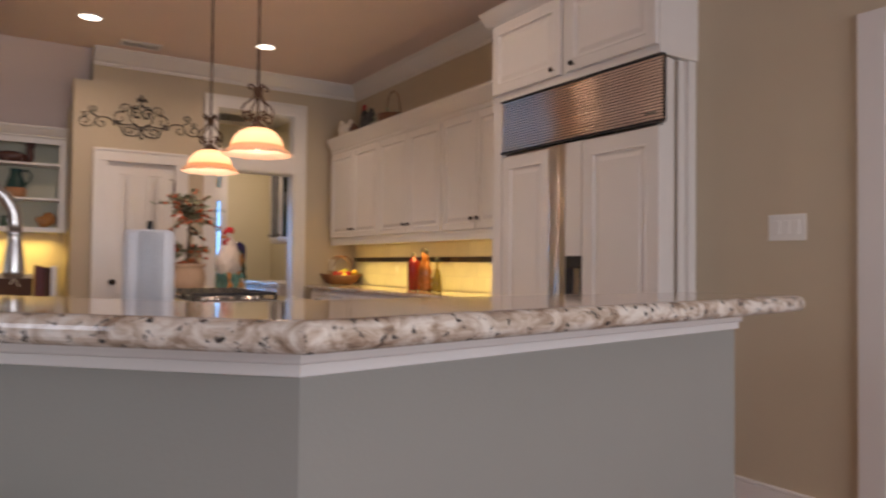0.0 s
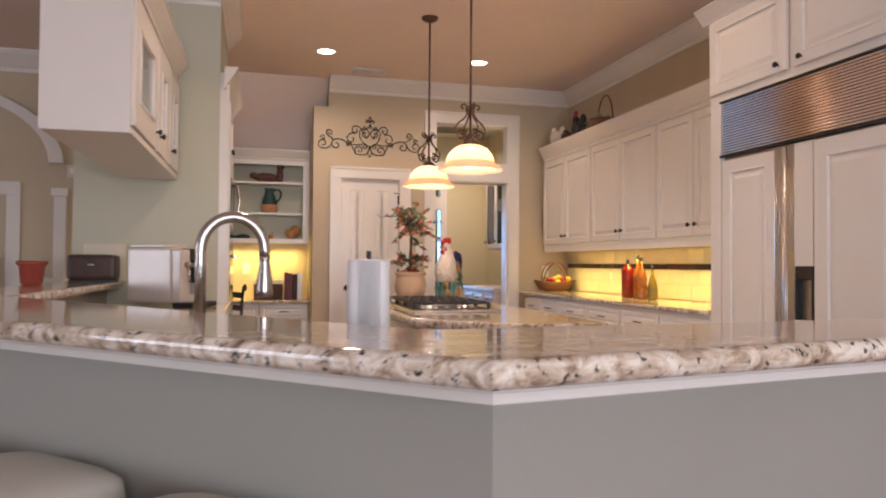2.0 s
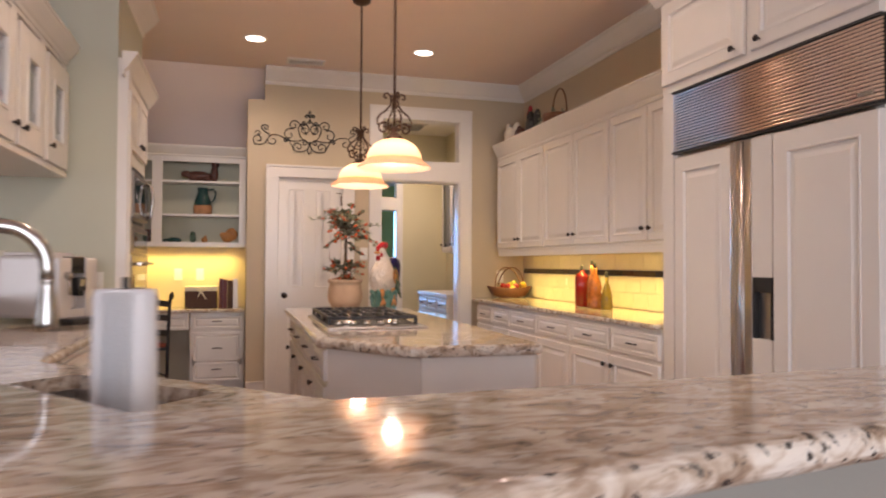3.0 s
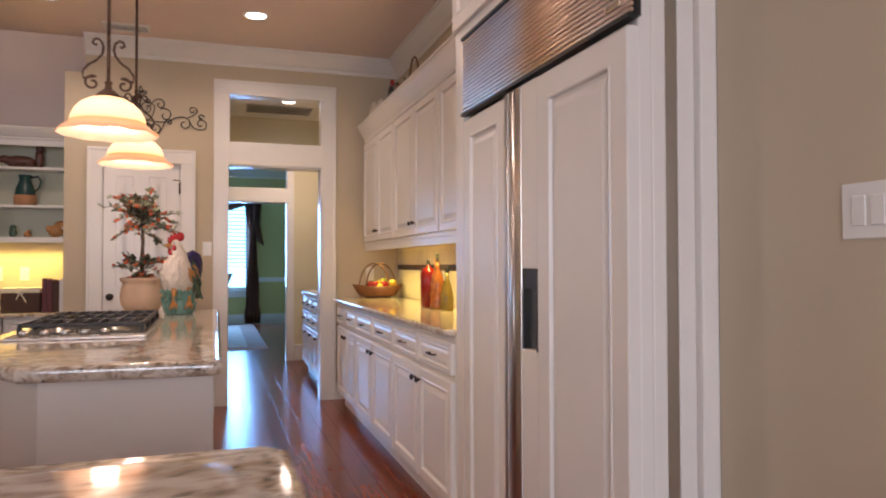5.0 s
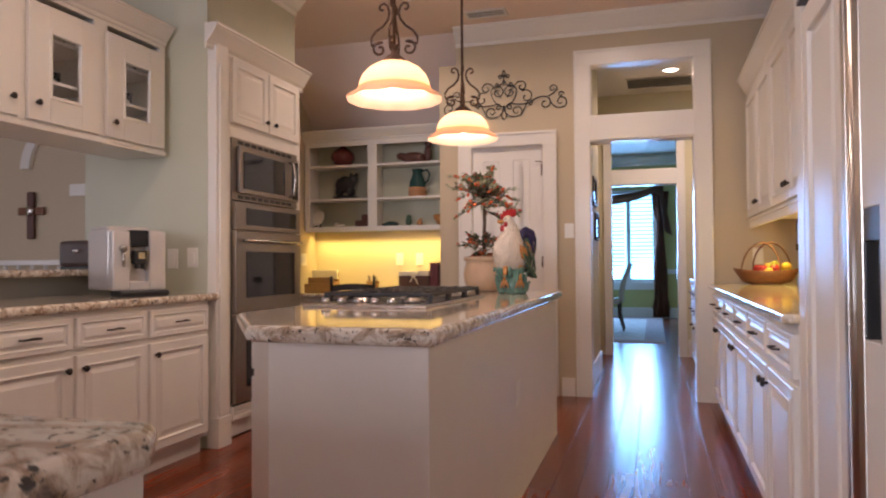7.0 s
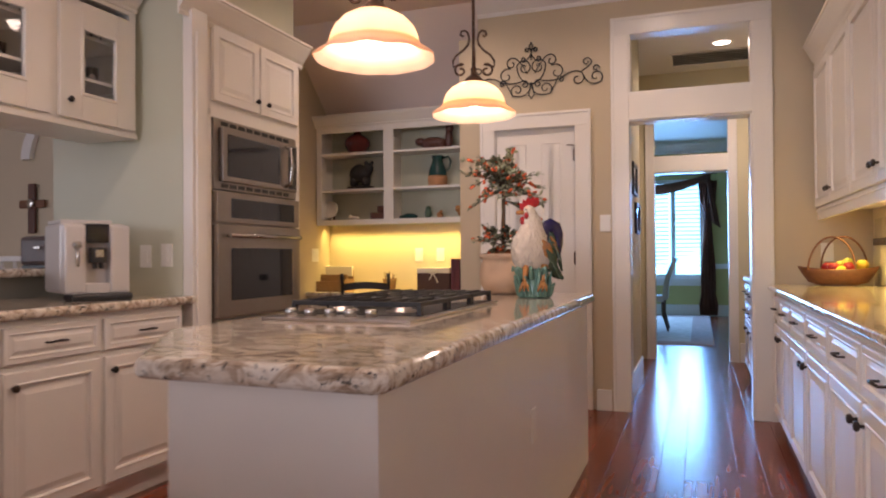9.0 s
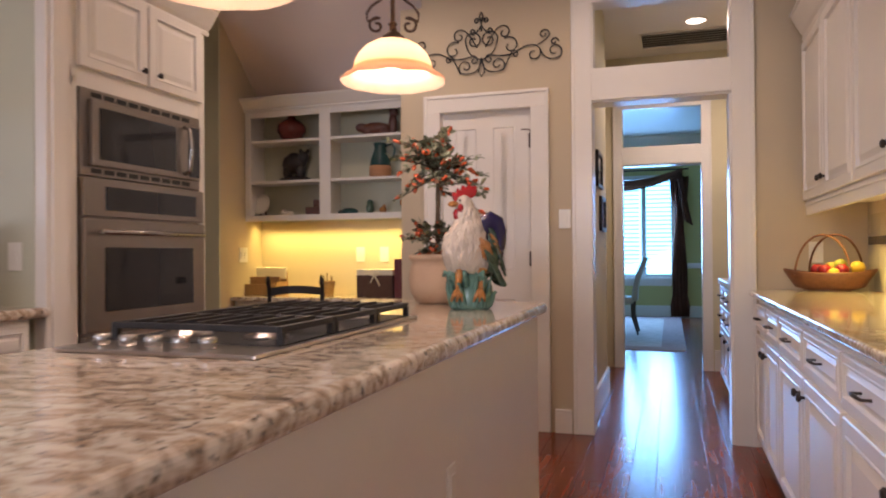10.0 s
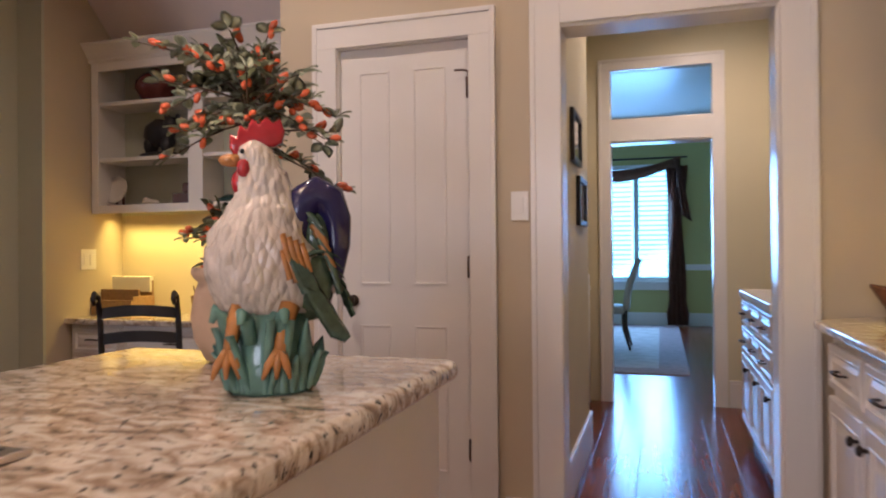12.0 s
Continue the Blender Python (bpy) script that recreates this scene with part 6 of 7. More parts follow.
def bottle(x, y, prof, glass, label, cap=0.0):
    ob = thing("bottle", label, "bottle", pose(x, y, 0.9205), "oil bottles")
    part("glass", lathe(prof, 22), glass, ob)
    top = prof[-1][1]
    part("stopper", lathe([(0.011, top), (0.013, top + 0.006), (0.013, top + 0.035), (0.009, top + 0.04)], 14), BLACK, ob, "dark stopper")


bottle(3.67, 6.06, [(0.05, 0), (0.055, 0.005), (0.055, 0.235), (0.045, 0.26), (0.018, 0.275), (0.016, 0.29)], REDGLASS, "tall bottle of red infused oil")
bottle(3.69, 5.93, [(0.034, 0), (0.037, 0.005), (0.037, 0.22), (0.02, 0.25), (0.014, 0.27), (0.014, 0.33)], AMBERGLASS, "slim bottle of amber pepper oil")
bottle(3.66, 5.82, [(0.046, 0), (0.05, 0.02), (0.044, 0.06), (0.052, 0.09), (0.044, 0.13), (0.05, 0.16), (0.040, 0.20), (0.022, 0.25), (0.014, 0.27), (0.014, 0.31)], AMBERGLASS, "twisted bottle of preserved peppers")
bottle(3.68, 5.68, [(0.04, 0), (0.044, 0.01), (0.042, 0.09), (0.028, 0.16), (0.014, 0.20), (0.013, 0.24)], OLIVEGLASS, "small tapered bottle of olive oil")

# ---- things on top of the wall cabinets ----
TOPZ = 2.4555
bm = bmesh.new()
blob(bm, (0, 0, 0.085), (0.11, 0.075, 0.085), wobble=0.12)
blob(bm, (0.07, 0, 0.16), (0.035, 0.032, 0.05))
blob(bm, (-0.09, 0, 0.14), (0.045, 0.035, 0.06))
solid("hen_statue", bm, IVORY, "speckled cream hen statue on the cabinets", "statue", at=pose(3.62, 7.44, TOPZ, 0, 0, 100))
joined("rooster_figure", [(blob(blob(bmesh.new(), (0, 0, 0.10), (0.10, 0.07, 0.10), wobble=0.15), (0.05, 0, 0.19), (0.045, 0.04, 0.07)), BLACKSTONE), (blob(blob(bmesh.new(), (0.06, 0, 0.275), (0.04, 0.018, 0.04)), (0.075, 0, 0.22), (0.025, 0.03, 0.05)), ROORED), (blob(bmesh.new(), (-0.10, 0, 0.16), (0.06, 0.03, 0.09)), BLACKSTONE)], "black rooster statue with a red comb", "statue", pose(3.67, 7.05, TOPZ, 0, 0, 90))
bm = bmesh.new()
blob(bm, (0, 0, 0.06), (0.08, 0.06, 0.06), wobble=0.2)
blob(bm, (0.06, 0, 0.11), (0.028, 0.026, 0.04))
solid("hen_statue", bm, BROWNCARVE, "small brown hen statue on the cabinets", "statue", at=pose(3.62, 7.22, TOPZ, 0, 0, 80))
bk = thing("basket", "wicker basket with tall hoop handle and greenery", "basket", pose(3.70, 6.54, TOPZ))
part("bowl", lathe([(0.10, 0), (0.14, 0.05), (0.15, 0.11), (0.14, 0.11), (0.12, 0.03)], 24), WICKER, bk)
bm = bmesh.new()
tube(bm, [(0, 0.145 * math.cos(a), 0.10 + 0.24 * math.sin(a)) for a in [math.pi * k / 16 for k in range(17)]], 0.007, 7)
part("handle", bm, WICKER, bk)
rnd = random.Random(5)
bm = bmesh.new()
for k in range(150):
    a, r = rnd.uniform(0, 2 * math.pi), rnd.uniform(0.02, 0.20)
    b = Vector((0.5 * r * math.cos(a) - 0.02, 1.35 * r * math.sin(a) + 0.10, rnd.uniform(0.06, 0.17) - 0.2 * r))
    blade(bm, b, b + Vector((rnd.uniform(-0.05, 0.03), rnd.uniform(-0.05, 0.05), rnd.uniform(-0.03, 0.05))), 0.022, (0, 0, -0.01), 0.002)
part("greenery", bm, LEAF, bk, "trailing dark green leaves")


# ---- bar stools ----
def stool(x, y):
    ob = thing("bar_stool", "ivory leather backless bar stool with dark legs", "bar stool", pose(x, y, 0, 0, 0, 45), "stools at the bar")
    bm = bmesh.new()
    rings = []
    for z, half, pow_ in ((0.66, 0.205, 8), (0.668, 0.215, 7), (0.70, 0.222, 6), (0.735, 0.218, 6), (0.752, 0.200, 5), (0.762, 0.15, 4), (0.768, 0.08, 3), (0.77, 0.02, 2)):
        ring = []
        for k in range(48):
            a = 2 * math.pi * k / 48
            c, s2 = math.cos(a), math.sin(a)
            r = half / (abs(c) ** pow_ + abs(s2) ** pow_) ** (1 / pow_)
            ring.append(bm.verts.new((r * c, r * s2, z)))
        rings.append(ring)
    for a, b in zip(rings, rings[1:]):
        for k in range(48):
            f = bm.faces.new((a[k], a[(k + 1) % 48], b[(k + 1) % 48], b[k]))
            f.smooth = True
    bm.faces.new(rings[0][::-1])
    bm.faces.new(rings[-1])
    part("seat", bm, SEATLEATHER, ob, "padded ivory leather seat")
    part("apron", blocks((-0.19, -0.19, 0.60, 0.19, 0.19, 0.66), bevel=0.004), DARKWOOD, ob)
    for sx in (-1, 1):
        for sy in (-1, 1):
            bm = bmesh.new()
            tube(bm, [(sx * 0.165, sy * 0.165, 0.61), (sx * 0.20, sy * 0.20, 0)], [0.024, 0.016], 8)
            part("leg", bm, DARKWOOD, ob)
        bm = bmesh.new()
        tube(bm, [(sx * 0.19, -0.19, 0.2), (sx * 0.19, 0.19, 0.2)], 0.011, 8)
        part("stretcher", bm, DARKWOOD, ob)


for q in range(3):
    stool(0.44 - 0.41 * q, 1.76 + 0.40 * q)

# ---- hall ----
HB = pose(3.24, 0, 0, 0, 0, -90)
bu = thing("hall_buffet", "white built-in buffet with drawers and doors", "buffet", HB)
part("body", blocks((-9.60, 0, 0.10, -8.35, 0.60, 0.875)), WHITE, bu)
part("toe_kick", blocks((-9.60, 0.05, 0, -8.35, 0.58, 0.10)), WHITE, bu)
part("top", blocks((-9.62, -0.03, 0.875, -8.33, 0.60, 0.92), bevel=0.008), TRIM, bu, "glossy pale buffet top")
for k in range(3):
    a, b = -9.59 + k * 0.413, -9.59 + (k + 1) * 0.413 - 0.012
    for z0, z1 in ((0.715, 0.86),):
        f = part("drawer_front", drawer_panel(a, z0, b, z1), WHITE, bu)
        pull(f, (a + b) / 2, (z0 + z1) / 2)
    f = part("drawer_front", drawer_panel(a, 0.55, b, 0.70), WHITE, bu)
    pull(f, (a + b) / 2, 0.625)
    f = part("door", door_panel(a, 0.13, b, 0.535), WHITE, bu)
    knob(f, b - 0.04, 0.48)
hc = thing("hall_cabinet", "white hall wall cabinet with glass doors", "cabinet", pose(3.52, 0, 0, 0, 0, -90))
part("body", blocks((-9.60, 0.02, 1.40, -8.35, 0.32, 2.35)), WHITE, hc)
for k in range(3):
    a, b = -9.58 + k * 0.41, -9.58 + (k + 1) * 0.41 - 0.012
    f = part("door", blocks((a, 0, 1.42, a + 0.05, 0.02, 2.33), (b - 0.05, 0, 1.42, b, 0.02, 2.33), (a + 0.05, 0, 1.42, b - 0.05, 0.02, 1.47), (a + 0.05, 0, 2.28, b - 0.05, 0.02, 2.33), bevel=0.002), WHITE, hc)
    part("glass_pane", blocks((a + 0.05, 0.010, 1.47, b - 0.05, 0.014, 2.28)), BLACKGLASS, f, "dark reflecting glass pane")
    knob(f, a + 0.03, 1.50, 0)
for yc, zc, hh, w in ((8.55, 1.74, 0.26, 0.36), (8.80, 1.43, 0.26, 0.36)):
    ob = thing("framed_picture", "small dark framed picture on the hall wall", "picture", pose(2.331, yc, zc, 0, 0, 90), "hall pictures")
    part("frame", blocks((-w / 2, -0.022, -hh / 2, -w / 2 + 0.028, 0, hh / 2), (w / 2 - 0.028, -0.022, -hh / 2, w / 2, 0, hh / 2), (-w / 2 + 0.028, -0.022, -hh / 2, w / 2 - 0.028, 0, -hh / 2 + 0.028), (-w / 2 + 0.028, -0.022, hh / 2 - 0.028, w / 2 - 0.028, 0, hh / 2), bevel=0.003), BLACK, ob)
    part("print", blocks((-w / 2 + 0.028, -0.006, -hh / 2 + 0.028, w / 2 - 0.028, -0.002, hh / 2 - 0.028)), PICTURE, ob)
    part("glass_pane", blocks((-w / 2 + 0.028, -0.012, -hh / 2 + 0.028, w / 2 - 0.028, -0.009, hh / 2 - 0.028)), GLASS, ob).visible_shadow = False
hr = thing("handrail", "white painted stair handrail in the hall", "handrail")
bm = bmesh.new()
tube(bm, [(2.20, 9.36, 1.04), (2.20, 10.45, 0.88)], 0.03, 10)
part("rail", bm, TRIM, hr)
for yy in (9.45, 10.35):
    bm = bmesh.new()
    tube(bm, [(2.20, yy, 0.02), (2.20, yy, 0.99)], 0.03, 8)
    part("post", bm, TRIM, hr)
part("knee_wall", blocks((2.13, 9.345, 0, 2.165, 10.495, 0.85), bevel=0.003), BEIGE, hr)

# ---- dining room ----
wi = thing("window_1", "bright white-framed dining room window with shutters", "window", kind="structure")
part("frame", blocks((1.20, 16.38, 0.69, 1.27, 16.46, 2.52), (2.85, 16.38, 0.69, 2.92, 16.46, 2.52), (1.27, 16.38, 2.45, 2.85, 16.46, 2.52), (1.27, 16.38, 0.69, 2.85, 16.46, 0.76), bevel=0.004), TRIM, wi)
part("mullion", blocks((2.345, 16.37, 0.76, 2.425, 16.46, 2.45), (1.76, 16.37, 0.76, 1.84, 16.46, 2.45), bevel=0.003), TRIM, wi)
part("sill", blocks((1.12, 16.33, 0.655, 3.0, 16.40, 0.69), (1.16, 16.375, 0.55, 2.96, 16.40, 0.655), bevel=0.004), TRIM, wi)
louvre = as_mesh("louvre", blocks((-0.21, -0.002, -0.03, 0.21, 0.002, 0.03)), TRIM)
for cx in (1.515, 2.09, 2.64):
    for k in range(22):
        share("louvre", louvre, wi, pose(cx, 16.43, 0.80 + k * 0.0765, -68, 0, 0))
solid("backdrop", blocks((-1.0, 17.4, -0.5, 5.0, 17.42, 4.0)), DAYGLOW, "bright daylight beyond the window", "backdrop", "structure")
cu = thing("curtain", "copper brown swag curtain beside the window", "curtain", pose(0, 16.32, 0))
bm = bmesh.new()
rows = []
for j in range(14):
    z = 0.02 + 2.45 * j / 13
    row = []
    wide = 0.10 + 0.03 * math.sin(j * 0.5) + (0.06 if j > 10 else 0) + (0.05 if j < 2 else 0)
    for k in range(25):
        q = k / 24
        row.append(bm.verts.new((2.99 + (q - 0.5) * 2 * wide, -0.045 * math.sin(q * 9 * math.pi) - 0.03, z)))
    rows.append(row)
for a, b in zip(rows, rows[1:]):
    for k in range(24):
        f = bm.faces.new((a[k], a[k + 1], b[k + 1], b[k]))
        f.smooth = True
bmesh.ops.solidify(bm, geom=bm.faces[:], thickness=0.006)
part("panel", bm, CURTAIN, cu)
bm = bmesh.new()
rows = []
for k in range(21):
    q = k / 20
    x = 1.1 + 1.95 * q
    top = 2.62 - 0.05 * math.sin(math.pi * q)
    drop = 0.10 + 0.20 * math.sin(math.pi * q) ** 1.0 * 0.4 + (0.10 if k > 18 else 0)
    rows.append([bm.verts.new((x, -0.05 - 0.03 * math.sin(j * 2.2), top - 0.14 * (1 - (2 * q - 1) ** 2) - drop * j / 5)) for j in range(6)])
for a, b in zip(rows, rows[1:]):
    for k in range(5):
        f = bm.faces.new((a[k], a[k + 1], b[k + 1], b[k]))
        f.smooth = True
bmesh.ops.solidify(bm, geom=bm.faces[:], thickness=0.006)
part("swag", bm, CURTAIN, cu)
bm = bmesh.new()
rows = []
for j in range(8):
    z = 2.55 - 0.85 * j / 7
    rows.append([bm.verts.new((2.96 + 0.015 * j + (0.06 + 0.012 * j) * q, -0.10 - 0.03 * math.sin(q * 14), z - 0.10 * q * (j / 7))) for q in [k / 10 for k in range(11)]])
for a, b in zip(rows, rows[1:]):
    for k in range(10):
        f = bm.faces.new((a[k], a[k + 1], b[k + 1], b[k]))
        f.smooth = True
bmesh.ops.solidify(bm, geom=bm.faces[:], thickness=0.006)
part("jabot", bm, CURTAIN, cu)
bm = bmesh.new()
tube(bm, [(1.0, -0.04, 2.60), (3.15, -0.04, 2.60)], 0.015, 8)
part("rod", bm, DARKWOOD, cu)
structure("chair_rail_trim", blocks((3.0, 16.375, 0.86, 5.3, 16.4, 0.95), (5.335, 10.7, 0.86, 5.36, 16.3, 0.95), bevel=0.004), TRIM, "white chair rail on the olive wall", "chair rail")
rg = thing("rug", "faded cream and rose oriental rug on wood", "rug", pose(0, 0, 0.001))
part("field", blocks((0.1, 12.1, 0, 2.72, 15.9, 0.010)), RUGM, rg)
RUGB = material("rug_border", (0.34, 0.20, 0.17), rough=0.95, vary=0.5, scale=12, bump=0.2, bump_scale=140)
part("border", blocks((-0.2, 11.8, 0, 3.0, 12.1, 0.0095), (-0.2, 15.9, 0, 3.0, 16.2, 0.0095), (2.72, 12.1, 0, 3.0, 15.9, 0.0095), (-0.2, 12.1, 0, 0.1, 15.9, 0.0095)), RUGB, rg, "rose patterned rug border")


def dining_chair(x, y, turn):
    ob = thing("dining_chair", "oatmeal upholstered dining chair with dark legs", "chair", pose(x, y, 0.011, 0, 0, turn), "chairs round the table")
    part("seat", blocks((-0.25, -0.25, 0.42, 0.25, 0.24, 0.51), bevel=0.03), CHAIRCLOTH, ob)
    bm = bmesh.new()
    rows = []
    for j in range(9):
        q = j / 8
        rows.append([bm.verts.new(p) for p in ((-0.24 + 0.02 * q, 0.22 + 0.16 * q * q, 0.46 + 0.60 * q), (0.24 - 0.02 * q, 0.22 + 0.16 * q * q, 0.46 + 0.60 * q), (0.24 - 0.02 * q, 0.29 + 0.15 * q * q, 0.46 + 0.60 * q), (-0.24 + 0.02 * q, 0.29 + 0.15 * q * q, 0.46 + 0.60 * q))])
    for a, b in zip(rows, rows[1:]):
        for k in range(4):
            f = bm.faces.new((a[k], a[(k + 1) % 4], b[(k + 1) % 4], b[k]))
            f.smooth = True
    bm.faces.new(rows[0][::-1])
    bm.faces.new(rows[-1])
    part("backrest", bm, CHAIRCLOTH, ob)
    for sx, sy in ((-0.21, -0.21), (0.21, -0.21), (-0.21, 0.23), (0.21, 0.23)):
        bm = bmesh.new()
        tube(bm, [(sx, sy, 0.43), (sx, sy, 0.25), (sx * 1.05, sy + (0.07 if sy > 0 else 0), 0)], [0.026, 0.022, 0.013], 8)
        part("leg", bm, DARKWOOD, ob)


dining_chair(2.10, 13.55, -90)
dining_chair(1.2, 12.75, 180)
tb = thing("dining_table", "round dark wooden dining table", "table", pose(1.25, 13.6, 0.011))
part("tabletop", lathe([(0.60, 0.70), (0.66, 0.715), (0.67, 0.735), (0.66, 0.745), (0.005, 0.745)], 40), DARKWOOD, tb)
part("pedestal", lathe([(0.30, 0), (0.28, 0.04), (0.10, 0.10), (0.07, 0.35), (0.11, 0.55), (0.20, 0.70)], 24), DARKWOOD, tb)
sbd = thing("side_table", "dark iron side table in the dining room", "table", pose(4.05, 13.6, 0))
part("top", lathe([(0.28, 0.72), (0.30, 0.73), (0.30, 0.75), (0.01, 0.75)], 28), DARKWOOD, sbd)
for k in range(3):
    a = k * 2.094
    bm = bmesh.new()
    tube(bm, [(0.22 * math.cos(a), 0.22 * math.sin(a), 0.72), (0.08 * math.cos(a), 0.08 * math.sin(a), 0.35), (0.24 * math.cos(a), 0.24 * math.sin(a), 0)], 0.014, 8)
    part("leg", bm, BLACKIRON, sbd)
lp = thing("table_lamp", "dark table lamp with a black tapered shade", "lamp", pose(4.05, 13.6, 0.75))
part("stem", lathe([(0.08, 0), (0.07, 0.02), (0.02, 0.05), (0.03, 0.15), (0.015, 0.28), (0.012, 0.62)], 18), BLACKIRON, lp)
part("shade", lathe([(0.16, 0.58), (0.07, 0.86), (0.065, 0.86), (0.155, 0.58)], 26, cap=False), LAMPSHADE, lp)

# ---- family room beyond the ledge ----
cr = thing("wall_cross", "dark carved wooden cross on the wall", "wall cross", pose(-3.29, 7.685, 1.64))
part("upright", blocks((-0.045, -0.03, -0.27, 0.045, 0, 0.22), bevel=0.012), BROWNCARVE, cr)
part("crossbar", blocks((-0.17, -0.022, -0.02, 0.17, -0.004, 0.06), bevel=0.012), WICKER, cr)
part("medallion", lathe([(0.05, 0), (0.05, 0.012), (0.03, 0.02), (0.005, 0.022)], 18), CHROME, cr, "", pose(0, -0.03, 0.02, 90))
ar = thing("arch_trim", "white arched moulding on the family room wall", "arch", kind="structure")
bm = bmesh.new()
rows = []
for k in range(25):
    a = math.pi * k / 24
    rows.append([bm.verts.new((-2.30 + r * 1.0 * math.cos(a), 7.70 - d, 2.10 + r * 0.62 * math.sin(a))) for r, d in ((1.0, 0.0), (1.0, 0.05), (1.12, 0.05), (1.12, 0.0))])
for a, b in zip(rows, rows[1:]):
    for k in range(3):
        bm.faces.new((a[k], a[k + 1], b[k + 1], b[k]))
part("arch", bm, TRIM, ar)
part("pilaster", blocks((-1.25, 7.66, 0, -1.15, 7.70, 1.82), (-1.27, 7.64, 1.80, -1.13, 7.70, 1.87), bevel=0.004), TRIM, ar)
part("door_casing", blocks((-1.64, 7.67, 0, -1.53, 7.70, 1.80), (-2.8, 7.67, 1.80, -1.53, 7.70, 1.92), bevel=0.004), TRIM, ar)
part("door_leaf", blocks((-2.75, 7.685, 0.02, -1.64, 7.70, 1.80)), BEIGE, ar)
structure("dado_trim", blocks((-1.53, 7.675, 0.98, -0.90, 7.70, 1.05), bevel=0.004), TRIM, "white chair rail in the family room", "chair rail")
th = thing("thermostat", "ivory thermostat box on the family room wall", "thermostat", pose(-1.10, 7.70, 2.03))
part("case", blocks((-0.05, -0.03, -0.06, 0.05, 0, 0.06), bevel=0.008), IVORY, th)
part("dial", blocks((-0.025, -0.034, -0.02, 0.025, -0.029, 0.03), bevel=0.002), PLATE, th)
rb = thing("stair_railing", "white stair railing with newel post", "railing", pose(-1.75, 7.2, 0))
part("newel", blocks((0.10, -0.05, 0, 0.20, 0.05, 1.22), (0.08, -0.07, 1.22, 0.22, 0.07, 1.27), bevel=0.006), TRIM, rb)
part("handrail", blocks((-1.6, -0.03, 1.10, 0.10, 0.03, 1.15), bevel=0.01), TRIM, rb)
for k in range(10):
    bm = bmesh.new()
    tube(bm, [(-1.5 + k * 0.16, 0, 0), (-1.5 + k * 0.16, 0, 1.10)], 0.016, 8)
    part("baluster", bm, TRIM, rb)
fp = thing("flower_pot", "small red glazed pot on the ledge", "pot", pose(-0.56, 4.6, 1.072))
part("pot", lathe([(0.045, 0), (0.052, 0.02), (0.060, 0.10), (0.075, 0.115), (0.072, 0.128), (0.055, 0.118), (0.05, 0.02)], 22), REDPOT, fp)

# ---- south and west windows ----
for nm, m, w in (("window_2", pose(1.35, -3.50, 0), 3.7), ("window_3", pose(-6.42, 2.0, 0, 0, 0, 90), 2.8)):
    ob = thing(nm, "white framed window of the family room", "window", m, kind="structure")
    part("frame", blocks((-w / 2, -0.04, 0.6, -w / 2 + 0.07, 0.04, 2.6), (w / 2 - 0.07, -0.04, 0.6, w / 2, 0.04, 2.6), (-w / 2 + 0.07, -0.04, 0.6, w / 2 - 0.07, 0.04, 0.67), (-w / 2 + 0.07, -0.04, 2.53, w / 2 - 0.07, 0.04, 2.6), (-0.04, -0.03, 0.67, 0.04, 0.03, 2.53)), TRIM, ob)

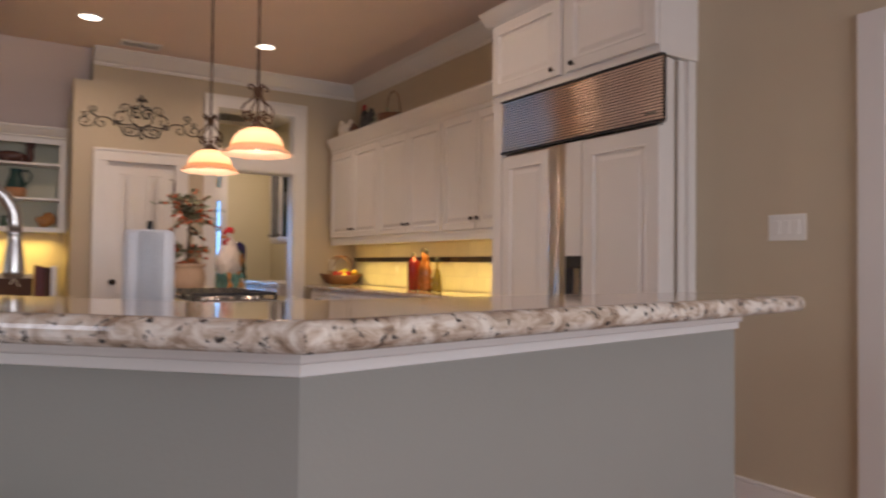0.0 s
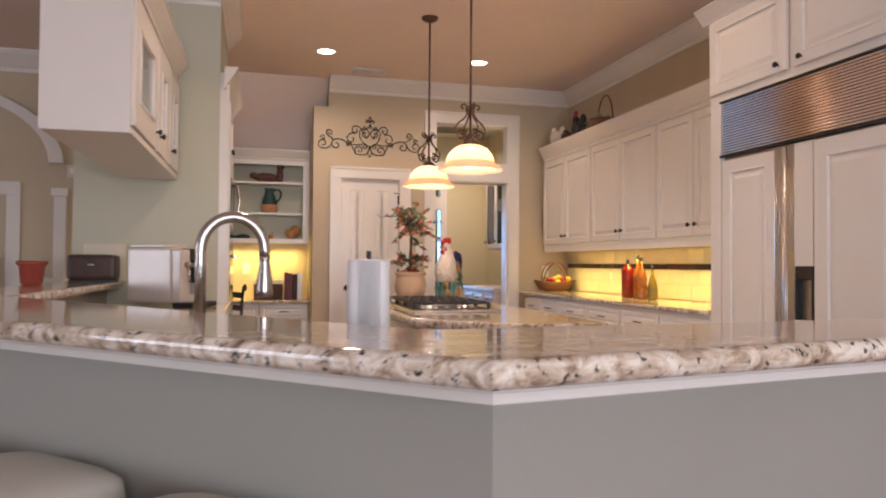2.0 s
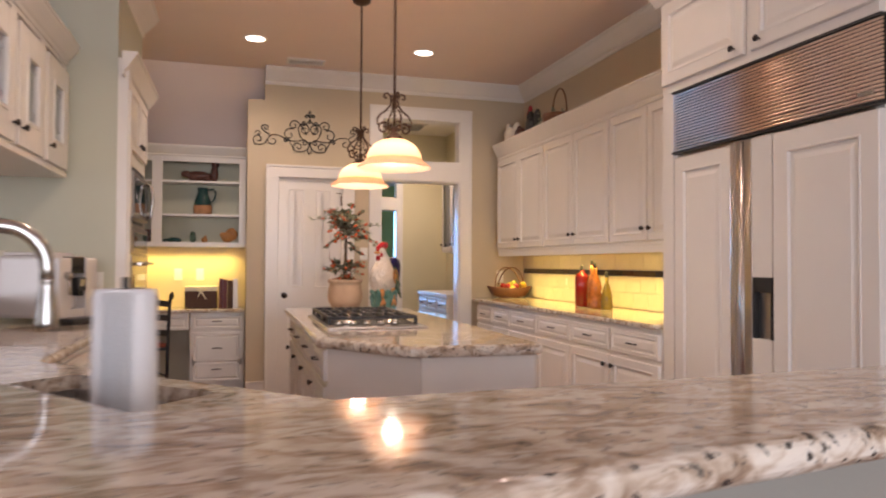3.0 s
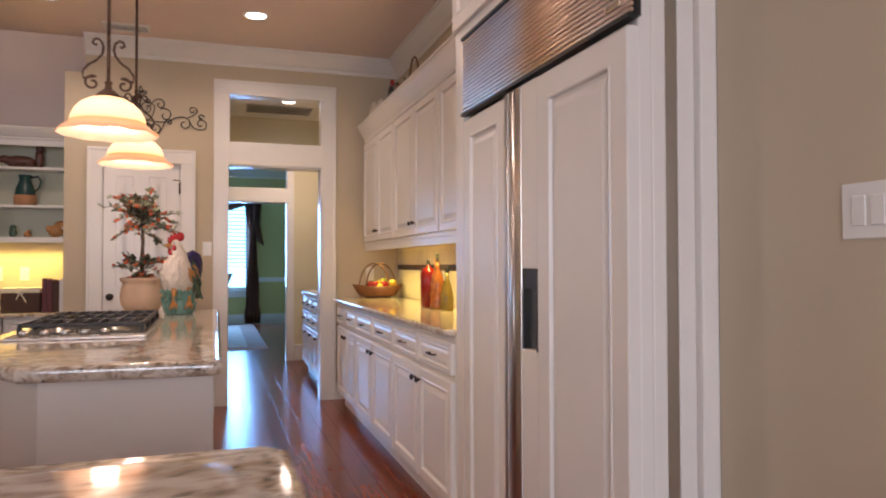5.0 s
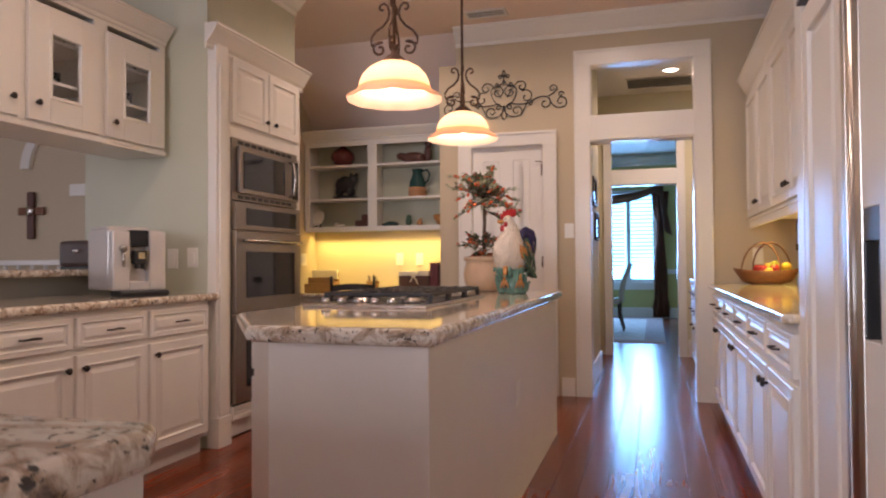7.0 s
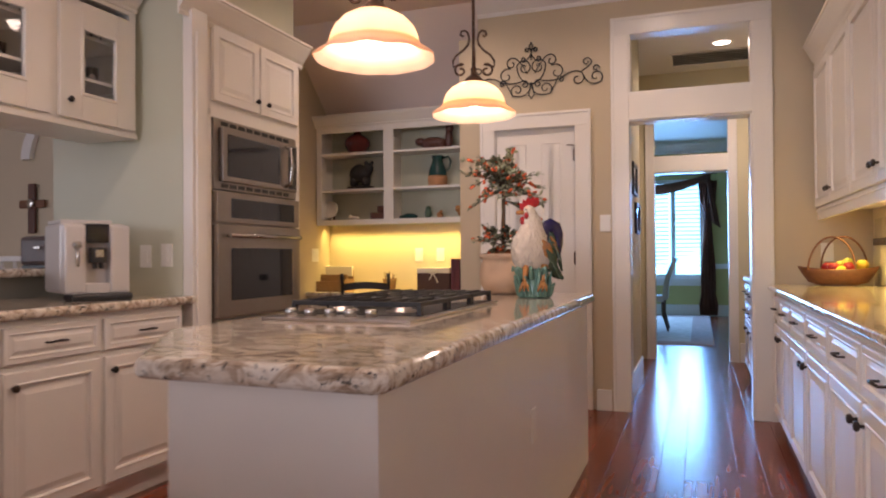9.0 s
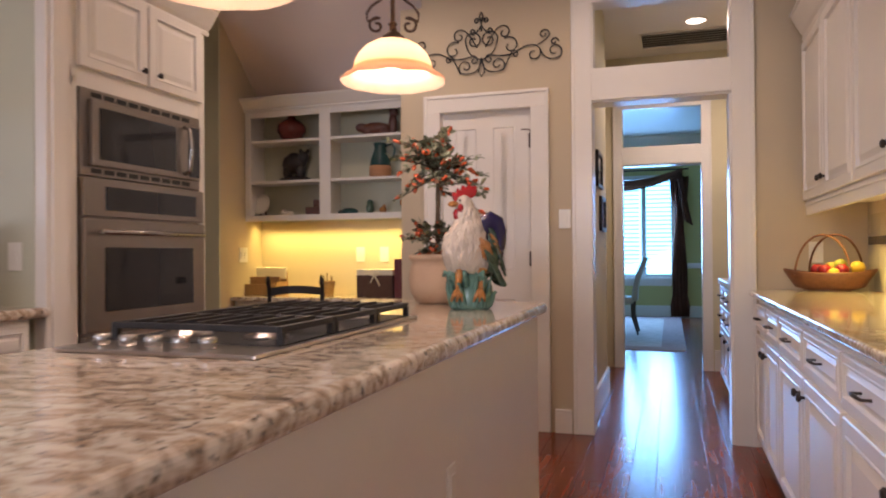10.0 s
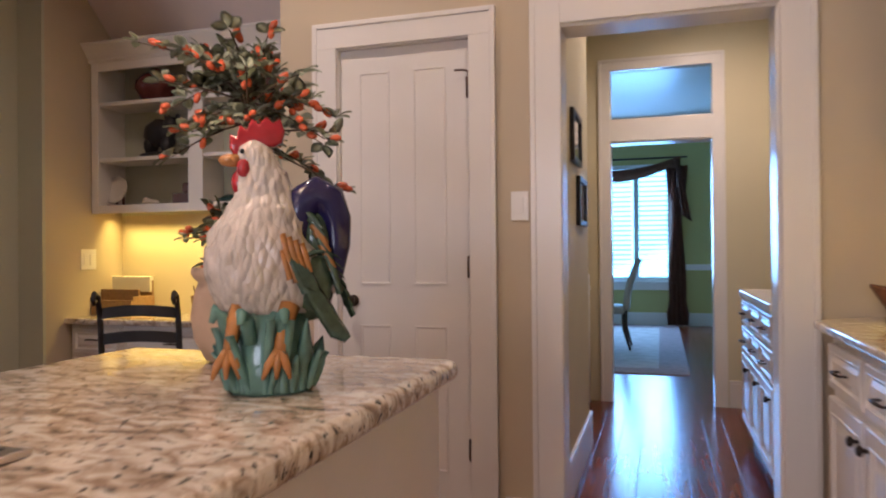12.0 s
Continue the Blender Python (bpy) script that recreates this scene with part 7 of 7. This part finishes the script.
# ---- backsplash tiles ----
structure("wall_backsplash", blocks((3.882, 4.43, 0.92, 3.889, 7.765, 1.40)), GROUT, "cream tile backsplash with a dark accent stripe", "backsplash")
splash = bpy.data.objects["wall_backsplash"]
tile_low = as_mesh("tile", blocks((-0.0045, -0.0985, -0.0575, 0.003, 0.0985, 0.0575), bevel=0.0015), TILE)
tile_dark = as_mesh("accent_tile", blocks((-0.006, -0.0735, -0.0225, 0.003, 0.0735, 0.0225), bevel=0.0015), DARKTILE)
for z, shift in ((0.985, 0.0), (1.105, 0.1), (1.278, 0.05)):
    y = 4.44 + 0.0995 + shift
    while y < 7.70:
        share("tile", tile_low, splash, pose(3.8815, y, z))
        y += 0.20
y = 4.44 + 0.075
while y < 7.70:
    share("accent_tile", tile_dark, splash, pose(3.8815, y, 1.191))
    y += 0.15

# ---- floor planks ----
floor_ob = bpy.data.objects["floor"]
rnd = random.Random(21)
PW = 0.127
plank_meshes = {n: as_mesh("plank", blocks((-PW / 2 + 0.0008, -n / 2 + 0.0008, -0.0125, PW / 2 - 0.0008, n / 2 - 0.0008, 0.0), bevel=0.0012), FLOORWOOD) for n in (0.9, 1.2, 1.5, 1.8)}
near, far = [], []
x = -6.9 + PW / 2
while x < 5.5:
    y = -3.5 - rnd.uniform(0, 1.2)
    while y < 16.5:
        n = rnd.choice((0.9, 1.2, 1.5, 1.8))
        cy = y + n / 2
        if 0.9 < x < 3.4 and 2.4 < cy < 10.4 or (0.3 < x < 1.0 and 3.5 < cy < 8.2):
            near.append((x, cy, n))
        else:
            far.append((x, cy, n))
        y += n
    x += PW
for x, y, n in near[:300]:
    share("plank", plank_meshes[n], floor_ob, pose(x, y, 0))
verts, faces = [], []
for x, y, n in far + near[300:]:
    b = len(verts)
    w, l = PW / 2 - 0.0008, n / 2 - 0.0008
    verts += [(x - w, y - l, -0.0125), (x + w, y - l, -0.0125), (x + w, y + l, -0.0125), (x - w, y + l, -0.0125), (x - w, y - l, 0), (x + w, y - l, 0), (x + w, y + l, 0), (x - w, y + l, 0)]
    faces += [(b + 4, b + 5, b + 6, b + 7), (b, b + 1, b + 5, b + 4), (b + 1, b + 2, b + 6, b + 5), (b + 2, b + 3, b + 7, b + 6), (b + 3, b, b + 4, b + 7)]
me = bpy.data.meshes.new("floor_planks")
me.from_pydata(verts, [], faces)
me.materials.append(FLOORWOOD)
fp2 = new("floor_planks", me)
fp2.parent = floor_ob
tagged(fp2, "cherry red floor planks further off", kind="stuff")
